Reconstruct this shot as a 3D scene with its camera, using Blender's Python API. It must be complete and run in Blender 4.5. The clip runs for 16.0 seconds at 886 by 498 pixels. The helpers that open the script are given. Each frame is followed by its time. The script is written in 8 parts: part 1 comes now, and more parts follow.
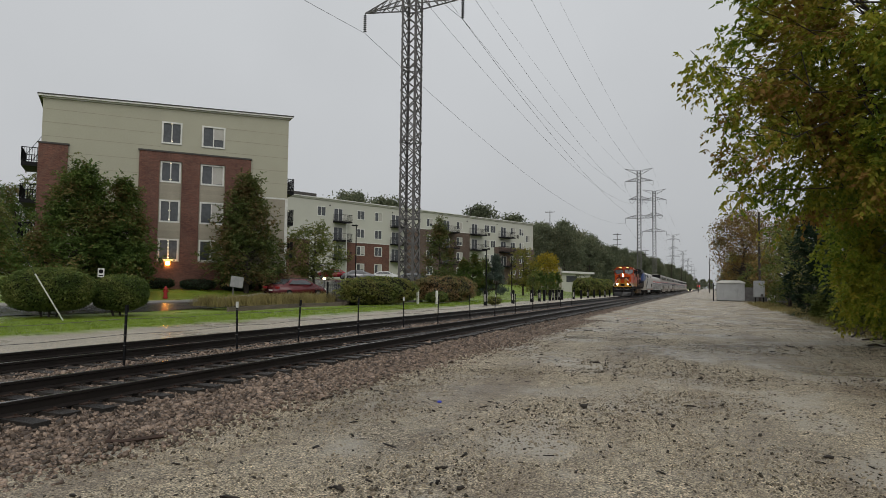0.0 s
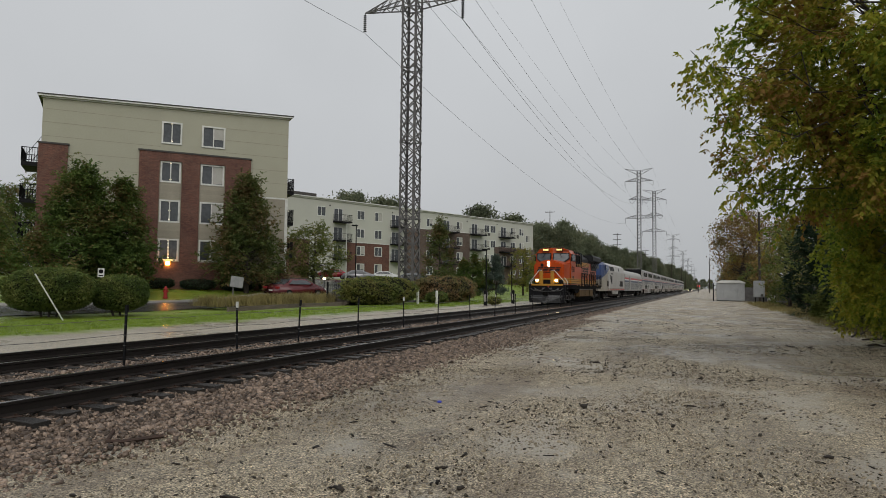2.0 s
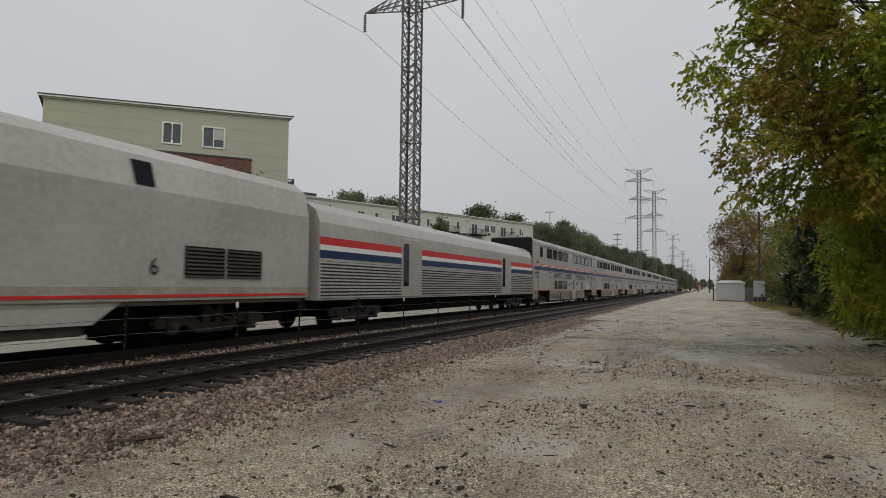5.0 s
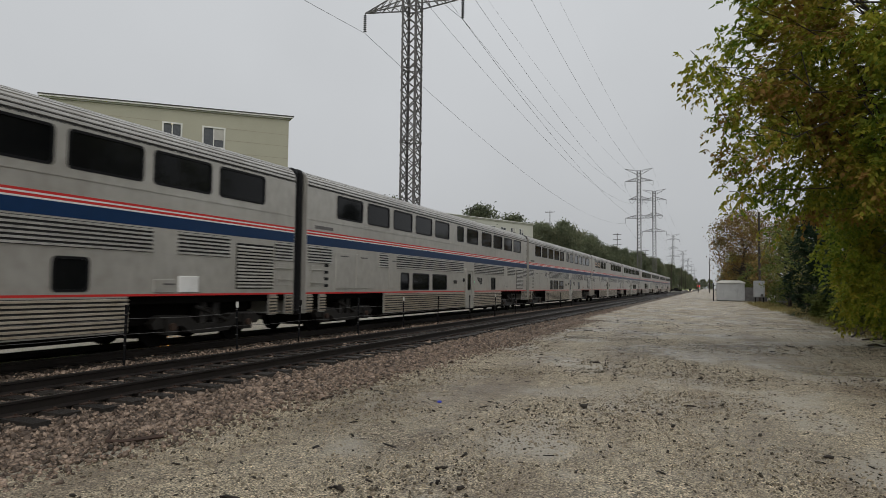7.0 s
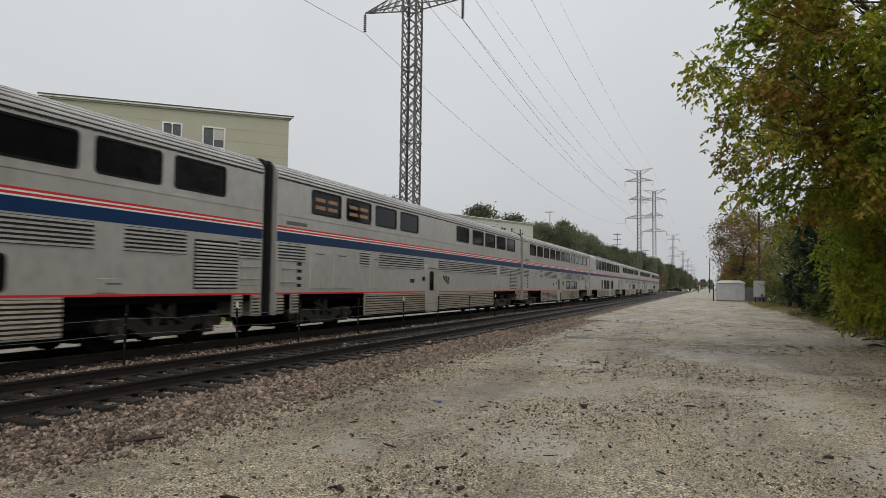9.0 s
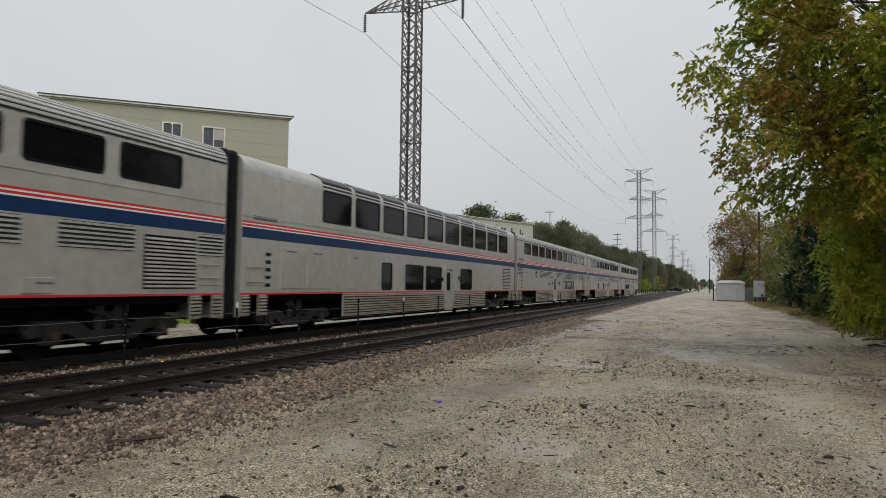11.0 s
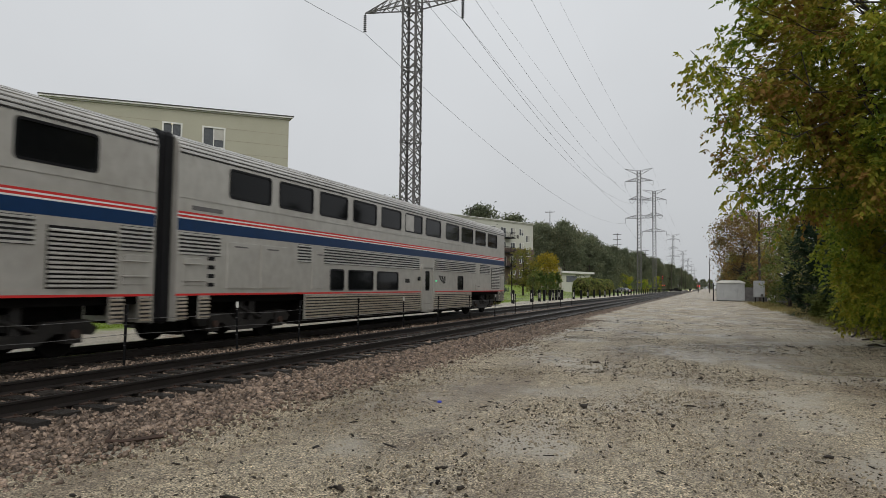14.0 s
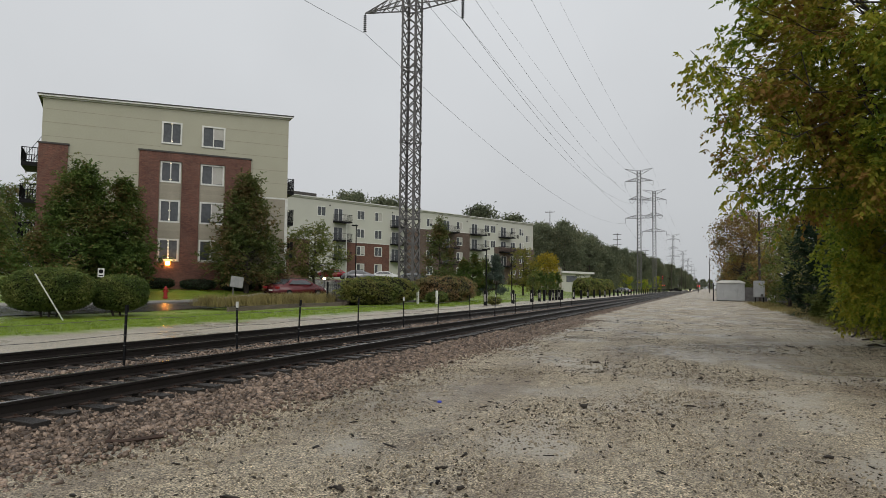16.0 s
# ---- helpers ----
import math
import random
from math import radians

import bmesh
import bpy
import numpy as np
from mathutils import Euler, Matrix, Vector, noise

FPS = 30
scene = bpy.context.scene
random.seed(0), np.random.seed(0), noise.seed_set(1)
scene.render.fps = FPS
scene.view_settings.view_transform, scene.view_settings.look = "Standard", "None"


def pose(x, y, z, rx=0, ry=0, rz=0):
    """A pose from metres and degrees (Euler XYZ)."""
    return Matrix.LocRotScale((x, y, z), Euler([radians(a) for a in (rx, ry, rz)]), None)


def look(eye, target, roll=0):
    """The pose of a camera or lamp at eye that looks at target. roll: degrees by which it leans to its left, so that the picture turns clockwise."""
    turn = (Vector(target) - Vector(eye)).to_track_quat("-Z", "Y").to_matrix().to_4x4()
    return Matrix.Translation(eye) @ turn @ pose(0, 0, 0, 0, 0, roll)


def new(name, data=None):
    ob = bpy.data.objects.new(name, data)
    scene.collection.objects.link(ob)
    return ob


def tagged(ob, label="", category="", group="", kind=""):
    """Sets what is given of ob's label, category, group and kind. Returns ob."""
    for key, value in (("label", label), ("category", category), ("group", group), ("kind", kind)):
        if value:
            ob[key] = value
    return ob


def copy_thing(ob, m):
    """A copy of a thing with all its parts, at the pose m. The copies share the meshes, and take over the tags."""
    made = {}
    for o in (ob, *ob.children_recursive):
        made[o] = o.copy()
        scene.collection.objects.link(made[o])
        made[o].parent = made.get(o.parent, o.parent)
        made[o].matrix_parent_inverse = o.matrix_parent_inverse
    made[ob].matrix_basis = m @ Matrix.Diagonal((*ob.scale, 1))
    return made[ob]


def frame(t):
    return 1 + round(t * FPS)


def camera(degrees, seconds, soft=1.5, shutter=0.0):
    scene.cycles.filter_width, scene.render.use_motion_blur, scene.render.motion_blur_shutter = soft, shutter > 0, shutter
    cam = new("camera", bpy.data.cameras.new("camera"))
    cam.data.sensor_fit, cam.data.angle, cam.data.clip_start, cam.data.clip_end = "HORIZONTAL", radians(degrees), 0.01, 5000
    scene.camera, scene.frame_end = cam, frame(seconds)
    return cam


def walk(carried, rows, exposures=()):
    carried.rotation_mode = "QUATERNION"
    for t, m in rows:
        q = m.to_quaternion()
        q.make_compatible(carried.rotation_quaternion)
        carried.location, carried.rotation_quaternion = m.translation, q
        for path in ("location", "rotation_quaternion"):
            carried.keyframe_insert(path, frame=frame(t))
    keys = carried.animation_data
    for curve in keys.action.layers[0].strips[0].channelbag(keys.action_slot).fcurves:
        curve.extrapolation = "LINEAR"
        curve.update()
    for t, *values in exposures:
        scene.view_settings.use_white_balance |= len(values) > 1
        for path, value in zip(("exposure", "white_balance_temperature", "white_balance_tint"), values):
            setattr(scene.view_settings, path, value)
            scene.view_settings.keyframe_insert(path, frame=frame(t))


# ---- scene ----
EYE = Vector((0.0, 0.0, 1.744))
AIM = Vector((-0.36667, 0.92877, 0.05424))
cam = camera(67.1, 16.0, 0.5, 0.13)
STAND = look(EYE, EYE + AIM * 10, 0.677)
walk(cam, [(0.0, STAND), (16.0, STAND)],
     [(0.0, -0.16), (2.5, -0.16), (4.0, -0.16), (6.3, -0.15), (7.2, -0.14), (8.8, 0.06), (13.0, 0.06), (16.0, 0.03)])

# ---- sky and sun: a wet overcast day ----
world = bpy.data.worlds.new("overcast")
scene.world = world
world.use_nodes = True
wn, wl = world.node_tree.nodes, world.node_tree.links
wn.clear()
sky = wn.new("ShaderNodeTexSky")
sky.sky_type = "NISHITA"
sky.sun_disc = False
sky.sun_elevation, sky.sun_rotation = radians(45), radians(138)
sky.air_density, sky.dust_density = 1.0, 4.0
grey = wn.new("ShaderNodeHueSaturation")
grey.inputs["Saturation"].default_value = 0.10
cloud = wn.new("ShaderNodeMix")
cloud.data_type = "RGBA"
cloud.inputs[0].default_value = 0.86
cloud.inputs[7].default_value = (6.48, 6.70, 6.94, 1)
# an overcast sky: dimmer towards the horizon, with soft cloud
where = wn.new("ShaderNodeTexCoord")
split = wn.new("ShaderNodeSeparateXYZ")
climb = wn.new("ShaderNodeMapRange")
climb.inputs[1].default_value, climb.inputs[2].default_value = 0.0, 0.5
climb.inputs[3].default_value, climb.inputs[4].default_value = 0.80, 1.06
soft_cloud = wn.new("ShaderNodeTexNoise")
soft_cloud.inputs["Scale"].default_value, soft_cloud.inputs["Detail"].default_value = 2.2, 4
veil = wn.new("ShaderNodeMapRange")
veil.inputs[1].default_value, veil.inputs[2].default_value = 0.3, 0.7
veil.inputs[3].default_value, veil.inputs[4].default_value = 0.95, 1.05
dim = wn.new("ShaderNodeMath")
dim.operation = "MULTIPLY"
tone = wn.new("ShaderNodeMix")
tone.data_type, tone.blend_type = "RGBA", "MULTIPLY"
tone.inputs[0].default_value = 1.0
wl.new(where.outputs["Generated"], split.inputs[0])
wl.new(split.outputs[2], climb.inputs[0])
wl.new(where.outputs["Generated"], soft_cloud.inputs["Vector"])
wl.new(soft_cloud.outputs[0], veil.inputs[0])
wl.new(climb.outputs[0], dim.inputs[0])
wl.new(veil.outputs[0], dim.inputs[1])
back = wn.new("ShaderNodeBackground")
back.inputs["Strength"].default_value = 0.106
wout = wn.new("ShaderNodeOutputWorld")
wl.new(sky.outputs[0], grey.inputs["Color"])
wl.new(grey.outputs[0], cloud.inputs[6])
wl.new(cloud.outputs[2], tone.inputs[6])
wl.new(dim.outputs[0], tone.inputs[7])
wl.new(tone.outputs[2], back.inputs["Color"])
wl.new(back.outputs[0], wout.inputs[0])

sun_data = bpy.data.lights.new("sun", "SUN")
sun_data.energy, sun_data.angle, sun_data.color = 1.3, radians(60), (1.0, 0.96, 0.90)
sun = new("sun", sun_data)
sun.matrix_world = look((45, -50, 80), (0, 30, 0))

RAIL = 0.30            # height of the rail tops over the lot
NEAR, FAR = -8.505, -12.19   # centre lines of the two tracks
# ---- materials ----
def material(name, base, second=None, rough=0.7, metal=0.0, scale=3.0, fine=40.0, mix=0.5, bump=0.0,
             bump_scale=None, emit=None, strength=0.0, vary=0.0, wet=0.0, island=False, streak=(1, 1, 1), spec=None):
    """A procedural surface: two colours blended by noise at two scales, bump, wet patches, and a tint per piece."""
    m = bpy.data.materials.new(name)
    m.use_nodes = True
    n, l = m.node_tree.nodes, m.node_tree.links
    b = n["Principled BSDF"]
    b.inputs["Metallic"].default_value = metal
    b.inputs["Roughness"].default_value = rough
    spec = spec if spec is not None else (0.5 if rough < 0.45 or metal > 0.3 else 0.22)
    b.inputs["Specular IOR Level"].default_value = spec
    second = second or tuple(c * 0.7 for c in base)
    co = n.new("ShaderNodeTexCoord")
    mp = n.new("ShaderNodeMapping")
    mp.inputs["Scale"].default_value = streak
    l.new(co.outputs["Object"], mp.inputs["Vector"])
    n1 = n.new("ShaderNodeTexNoise")
    n1.inputs["Scale"].default_value, n1.inputs["Detail"].default_value = scale, 5
    n2 = n.new("ShaderNodeTexNoise")
    n2.inputs["Scale"].default_value, n2.inputs["Detail"].default_value = fine, 4
    l.new(mp.outputs[0], n1.inputs["Vector"])
    l.new(mp.outputs[0], n2.inputs["Vector"])
    add = n.new("ShaderNodeMath")
    add.operation = "ADD"
    l.new(n1.outputs[0], add.inputs[0])
    l.new(n2.outputs[0], add.inputs[1])
    ramp = n.new("ShaderNodeMapRange")
    ramp.inputs[1].default_value, ramp.inputs[2].default_value = 0.72, 1.28
    ramp.inputs[4].default_value = mix * 2
    ramp.clamp = True
    l.new(add.outputs[0], ramp.inputs[0])
    mx = n.new("ShaderNodeMix")
    mx.data_type = "RGBA"
    mx.inputs[6].default_value, mx.inputs[7].default_value = (*base, 1), (*second, 1)
    l.new(ramp.outputs[0], mx.inputs[0])
    colour = mx.outputs[2]
    if vary:
        src = n.new("ShaderNodeNewGeometry").outputs["Random Per Island"] if island else n.new("ShaderNodeObjectInfo").outputs["Random"]
        mr = n.new("ShaderNodeMapRange")
        mr.inputs[3].default_value, mr.inputs[4].default_value = 1 - vary, 1 + vary
        l.new(src, mr.inputs[0])
        hs = n.new("ShaderNodeHueSaturation")
        l.new(mr.outputs[0], hs.inputs["Value"])
        l.new(colour, hs.inputs["Color"])
        colour = hs.outputs[0]
    l.new(colour, b.inputs["Base Color"])
    if wet:
        wr = n.new("ShaderNodeMapRange")
        wr.inputs[1].default_value, wr.inputs[2].default_value = 0.45, 0.62
        wr.inputs[3].default_value, wr.inputs[4].default_value = rough, wet
        l.new(n1.outputs[0], wr.inputs[0])
        l.new(wr.outputs[0], b.inputs["Roughness"])
    if bump:
        bp = n.new("ShaderNodeBump")
        bp.inputs["Strength"].default_value, bp.inputs["Distance"].default_value = 1.0, bump
        if bump_scale:
            n3 = n.new("ShaderNodeTexNoise")
            n3.inputs["Scale"].default_value, n3.inputs["Detail"].default_value = bump_scale, 3
            l.new(mp.outputs[0], n3.inputs["Vector"])
            l.new(n3.outputs[0], bp.inputs["Height"])
        else:
            l.new(n2.outputs[0], bp.inputs["Height"])
        l.new(bp.outputs[0], b.inputs["Normal"])
    if emit:
        b.inputs["Emission Color"].default_value = (*emit, 1)
        b.inputs["Emission Strength"].default_value = strength
    return m


M_BALLAST = material("ballast", (0.165, 0.130, 0.105), (0.045, 0.036, 0.029), 0.75, scale=6, fine=26, bump=0.06, bump_scale=22)
M_STONE = material("ballast_stone", (0.27, 0.205, 0.155), (0.070, 0.048, 0.037), 0.5, scale=9, fine=60, vary=0.75, island=True, bump=0.004)
M_PEBBLE = material("lot_pebble", (0.34, 0.288, 0.205), (0.12, 0.098, 0.072), 0.75, scale=4, fine=40, vary=0.8, island=True)
M_CLOD = material("dark_clod", (0.036, 0.029, 0.022), (0.015, 0.012, 0.010), 0.7, scale=4, fine=40, vary=0.5, island=True)
M_RAIL = material("rail_steel", (0.022, 0.018, 0.016), (0.012, 0.01, 0.009), 0.5, 0.1, scale=3, fine=60, spec=0.2)
M_RAILTOP = material("rail_head", (0.42, 0.42, 0.43), (0.30, 0.30, 0.31), 0.22, 1.0, scale=2, fine=50)
M_TIE = material("creosoted_tie", (0.030, 0.025, 0.021), (0.014, 0.012, 0.010), 0.42, scale=6, fine=50, vary=0.4, bump=0.01, streak=(1, 8, 8), spec=0.3)
M_RUST = material("rusty_steel", (0.06, 0.036, 0.026), (0.03, 0.02, 0.016), 0.65, scale=8, fine=60)
M_BLACK = material("black_steel", (0.010, 0.010, 0.011), (0.006, 0.006, 0.007), 0.5, scale=3, fine=40, spec=0.12)
M_DARK = material("grimy_underframe", (0.009, 0.008, 0.0075), (0.004, 0.0038, 0.0035), 0.75, scale=3, fine=30, vary=0.15, spec=0.06)
M_TRUCK = material("dusty_bogie_steel", (0.020, 0.018, 0.016), (0.007, 0.0065, 0.006), 0.55, scale=3, fine=22, spec=0.3)
M_GALV = material("galvanised_steel", (0.165, 0.16, 0.158), (0.085, 0.08, 0.079), 0.6, 0.2, scale=2, fine=30)
M_WIRE = material("cable", (0.06, 0.06, 0.065), None, 0.6, 0.2)
M_GLASS = material("tinted_window", (0.004, 0.0045, 0.005), (0.007, 0.0075, 0.008), 0.06, scale=1, fine=5, spec=0.13)
M_PANE = material("window_pane", (0.045, 0.05, 0.055), (0.08, 0.085, 0.09), 0.08, scale=0.7, fine=4)
M_CURTAIN = material("window_blind", (0.42, 0.41, 0.37), (0.33, 0.32, 0.29), 0.6, scale=1, fine=20)
M_STEELCAR = material("stainless_side", (0.445, 0.432, 0.398), (0.30, 0.284, 0.252), 0.36, 0.4, scale=0.5, fine=7, streak=(1, 0.6, 0.5), mix=0.36)
M_FLUTE = material("fluted_stainless", (0.52, 0.512, 0.485), (0.37, 0.358, 0.334), 0.32, 0.45, scale=1.0, fine=7, streak=(1, 0.4, 0.7), mix=0.5)
M_SKIRT = material("grimy_fluted_stainless", (0.46, 0.412, 0.338), (0.28, 0.232, 0.168), 0.38, 0.35, scale=0.8, fine=7, streak=(1, 0.4, 0.7), mix=0.5)
M_RED = material("red_stripe", (0.52, 0.030, 0.028), (0.44, 0.03, 0.028), 0.42, spec=0.2)
M_BLUE = material("blue_stripe", (0.006, 0.028, 0.088), (0.005, 0.024, 0.070), 0.4, spec=0.2)
M_WHITE = material("white_paint", (0.72, 0.72, 0.70), (0.6, 0.6, 0.58), 0.45)
M_ORANGE = material("orange_enamel", (0.42, 0.056, 0.005), (0.28, 0.036, 0.004), 0.3, scale=0.9, fine=12, mix=0.4, spec=0.2)
M_YELLOW = material("yellow_enamel", (0.44, 0.21, 0.012), (0.29, 0.135, 0.010), 0.42, scale=1.5, fine=20)
M_HOOD = material("black_hood", (0.010, 0.011, 0.012), (0.02, 0.02, 0.021), 0.5, scale=1.5, fine=20, spec=0.15)
M_TANK = material("dusty_tank", (0.130, 0.078, 0.032), (0.065, 0.040, 0.018), 0.65, scale=0.8, fine=14, spec=0.1)
M_SILVER = material("silver_enamel", (0.44, 0.43, 0.405), (0.33, 0.31, 0.27), 0.4, 0.2, scale=0.5, fine=8, mix=0.5)
M_NAVY = material("navy_enamel", (0.009, 0.027, 0.098), (0.007, 0.021, 0.072), 0.34, scale=0.8, fine=9, spec=0.3)
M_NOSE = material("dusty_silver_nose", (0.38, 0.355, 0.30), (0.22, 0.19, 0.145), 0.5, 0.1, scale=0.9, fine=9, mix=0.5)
M_GRIME = material("dusty_skirt", (0.075, 0.062, 0.05), (0.035, 0.03, 0.026), 0.7, scale=1.5, fine=14, spec=0.1)
M_HEADLAMP = material("lit_headlamp", (0.9, 0.8, 0.6), None, 0.3, emit=(1.0, 0.80, 0.42), strength=16)
M_NUMBER = material("lit_number_board", (0.8, 0.6, 0.2), None, 0.4, emit=(1.0, 0.75, 0.25), strength=1.6)
M_GREENLAMP = material("green_marker", (0.1, 0.8, 0.4), None, 0.4, emit=(0.1, 1.0, 0.5), strength=0.8)
M_REDLAMP = material("red_signal", (0.9, 0.05, 0.04), None, 0.4, emit=(1.0, 0.06, 0.05), strength=6)
M_AMBER = material("lit_amber_lamp", (0.9, 0.5, 0.1), None, 0.4, emit=(1.0, 0.40, 0.05), strength=60)
M_WARM = material("warm_ceiling_lamp", (0.9, 0.8, 0.5), None, 0.4, emit=(1.0, 0.85, 0.5), strength=3)
M_CABIN = material("lamplit_cabin", (0.10, 0.05, 0.015), (0.02, 0.01, 0.004), 0.3, scale=3, fine=20, emit=(1.0, 0.5, 0.14), strength=0.09)
M_STUCCO = material("beige_siding", (0.36, 0.352, 0.275), (0.33, 0.322, 0.25), 0.8, scale=0.5, fine=9, mix=0.5)
M_CREAM = material("cream_siding", (0.45, 0.452, 0.395), (0.41, 0.41, 0.36), 0.8, scale=0.4, fine=9, mix=0.5)
M_CLAP = material("tan_clapboard", (0.30, 0.275, 0.215), (0.26, 0.235, 0.185), 0.75, scale=1, fine=9, vary=0.05)
M_TRIM = material("white_trim", (0.66, 0.66, 0.62), None, 0.6)
M_CORNICE = material("dark_roof_edge", (0.07, 0.065, 0.06), None, 0.6)
# Shade in the roof and flute grooves, painted near-black on the stainless.
M_GROOVE_SHADE = material("flute_groove_shade", (0.035, 0.035, 0.035), (0.02, 0.02, 0.02), 0.6, scale=1, fine=8)
# ---- building helpers ----
def mesh_of(name, bm):
    me = bpy.data.meshes.new(name)
    bmesh.ops.recalc_face_normals(bm, faces=bm.faces)
    bm.to_mesh(me)
    bm.free()
    return me


def part(name, bm, mat, parent, label="", at=None, smooth=False):
    me = bm if isinstance(bm, bpy.types.Mesh) else mesh_of(name, bm)
    if mat and not me.materials:
        me.materials.append(mat)
    if smooth:
        me.polygons.foreach_set("use_smooth", [True] * len(me.polygons))
    ob = new(name, me)
    ob.parent = parent
    if at is not None:
        ob.matrix_basis = at
    if label:
        tagged(ob, label)
    return ob


def thing(name, at, label, category, group="", kind=""):
    ob = new(name)
    ob.empty_display_size = 0.3
    ob.matrix_basis = at
    return tagged(ob, label, category, group, kind)


def solid(name, bm, mat, label, category="", group="", kind="", at=None, smooth=False):
    ob = part(name, bm, mat, None, "", at, smooth)
    return tagged(ob, label, category, group, kind)


def box(bm, x0, x1, y0, y1, z0, z1):
    v = [bm.verts.new(c) for c in ((x0, y0, z0), (x1, y0, z0), (x1, y1, z0), (x0, y1, z0),
                                   (x0, y0, z1), (x1, y0, z1), (x1, y1, z1), (x0, y1, z1))]
    for f in ((3, 2, 1, 0), (4, 5, 6, 7), (0, 1, 5, 4), (1, 2, 6, 5), (2, 3, 7, 6), (3, 0, 4, 7)):
        bm.faces.new([v[i] for i in f])
    return bm


def boxes(*rows):
    bm = bmesh.new()
    for r in rows:
        box(bm, *r)
    return bm


def soft_box(x0, x1, y0, y1, z0, z1, r=0.02, seg=2):
    bm = boxes((x0, x1, y0, y1, z0, z1))
    bmesh.ops.bevel(bm, geom=bm.edges[:], offset=r, segments=seg, affect="EDGES", profile=0.5)
    return bm


def bar(bm, a, b, w, sides=4):
    a, b = Vector(a), Vector(b)
    d = (b - a).normalized()
    s = d.orthogonal().normalized() if abs(d.z) > 0.99 else d.cross(Vector((0, 0, 1))).normalized()
    t = d.cross(s)
    ring = []
    for c in (a, b):
        ring.append([bm.verts.new(c + (s * math.cos(k) + t * math.sin(k)) * w * 0.5 * (1.4142 if sides == 4 else 1))
                     for k in (math.tau * (i + 0.5) / sides for i in range(sides))])
    for i in range(sides):
        j = (i + 1) % sides
        bm.faces.new((ring[0][i], ring[0][j], ring[1][j], ring[1][i]))
    bm.faces.new(ring[0][::-1])
    bm.faces.new(ring[1])
    return bm


def bars(rows, w, sides=4):
    bm = bmesh.new()
    for a, b in rows:
        bar(bm, a, b, w, sides)
    return bm


def tube(points, w, sides=6):
    """One bent tube through the points."""
    bm, prev = bmesh.new(), None
    pts = [Vector(p) for p in points]
    for i, p in enumerate(pts):
        d = (pts[min(i + 1, len(pts) - 1)] - pts[max(i - 1, 0)]).normalized()
        s = d.cross(Vector((0, 0, 1))) if abs(d.z) < 0.95 else d.cross(Vector((1, 0, 0)))
        s.normalize()
        t = d.cross(s)
        ring = [bm.verts.new(p + (s * math.cos(k) + t * math.sin(k)) * w * 0.5) for k in (math.tau * q / sides for q in range(sides))]
        if prev:
            for q in range(sides):
                bm.faces.new((prev[q], prev[(q + 1) % sides], ring[(q + 1) % sides], ring[q]))
        else:
            bm.faces.new(ring[::-1])
        prev = ring
    bm.faces.new(prev)
    return bm


def extrude(section, y0, y1, bm=None, axis="y"):
    """A closed outline of (x, z) drawn out along y (or of (y, z) along x)."""
    bm = bm or bmesh.new()
    def at(a, h, k):
        return (a, k, h) if axis == "y" else (k, a, h)
    r0 = [bm.verts.new(at(a, h, y0)) for a, h in section]
    r1 = [bm.verts.new(at(a, h, y1)) for a, h in section]
    m = len(section)
    for i in range(m):
        j = (i + 1) % m
        bm.faces.new((r0[i], r0[j], r1[j], r1[i]))
    bm.faces.new(r0[::-1])
    bm.faces.new(r1)
    return bm


def cyl(bm, c, r, h, axis="x", sides=20, r2=None):
    c, r2 = Vector(c), r if r2 is None else r2
    ax = {"x": (Vector((0, 1, 0)), Vector((0, 0, 1)), Vector((1, 0, 0))),
          "y": (Vector((0, 0, 1)), Vector((1, 0, 0)), Vector((0, 1, 0))),
          "z": (Vector((1, 0, 0)), Vector((0, 1, 0)), Vector((0, 0, 1)))}[axis]
    a = [bm.verts.new(c + (ax[0] * math.cos(k) + ax[1] * math.sin(k)) * r) for k in (math.tau * i / sides for i in range(sides))]
    b = [bm.verts.new(c + ax[2] * h + (ax[0] * math.cos(k) + ax[1] * math.sin(k)) * r2) for k in (math.tau * i / sides for i in range(sides))]
    for i in range(sides):
        j = (i + 1) % sides
        bm.faces.new((a[i], a[j], b[j], b[i]))
    bm.faces.new(a[::-1])
    bm.faces.new(b)
    return bm


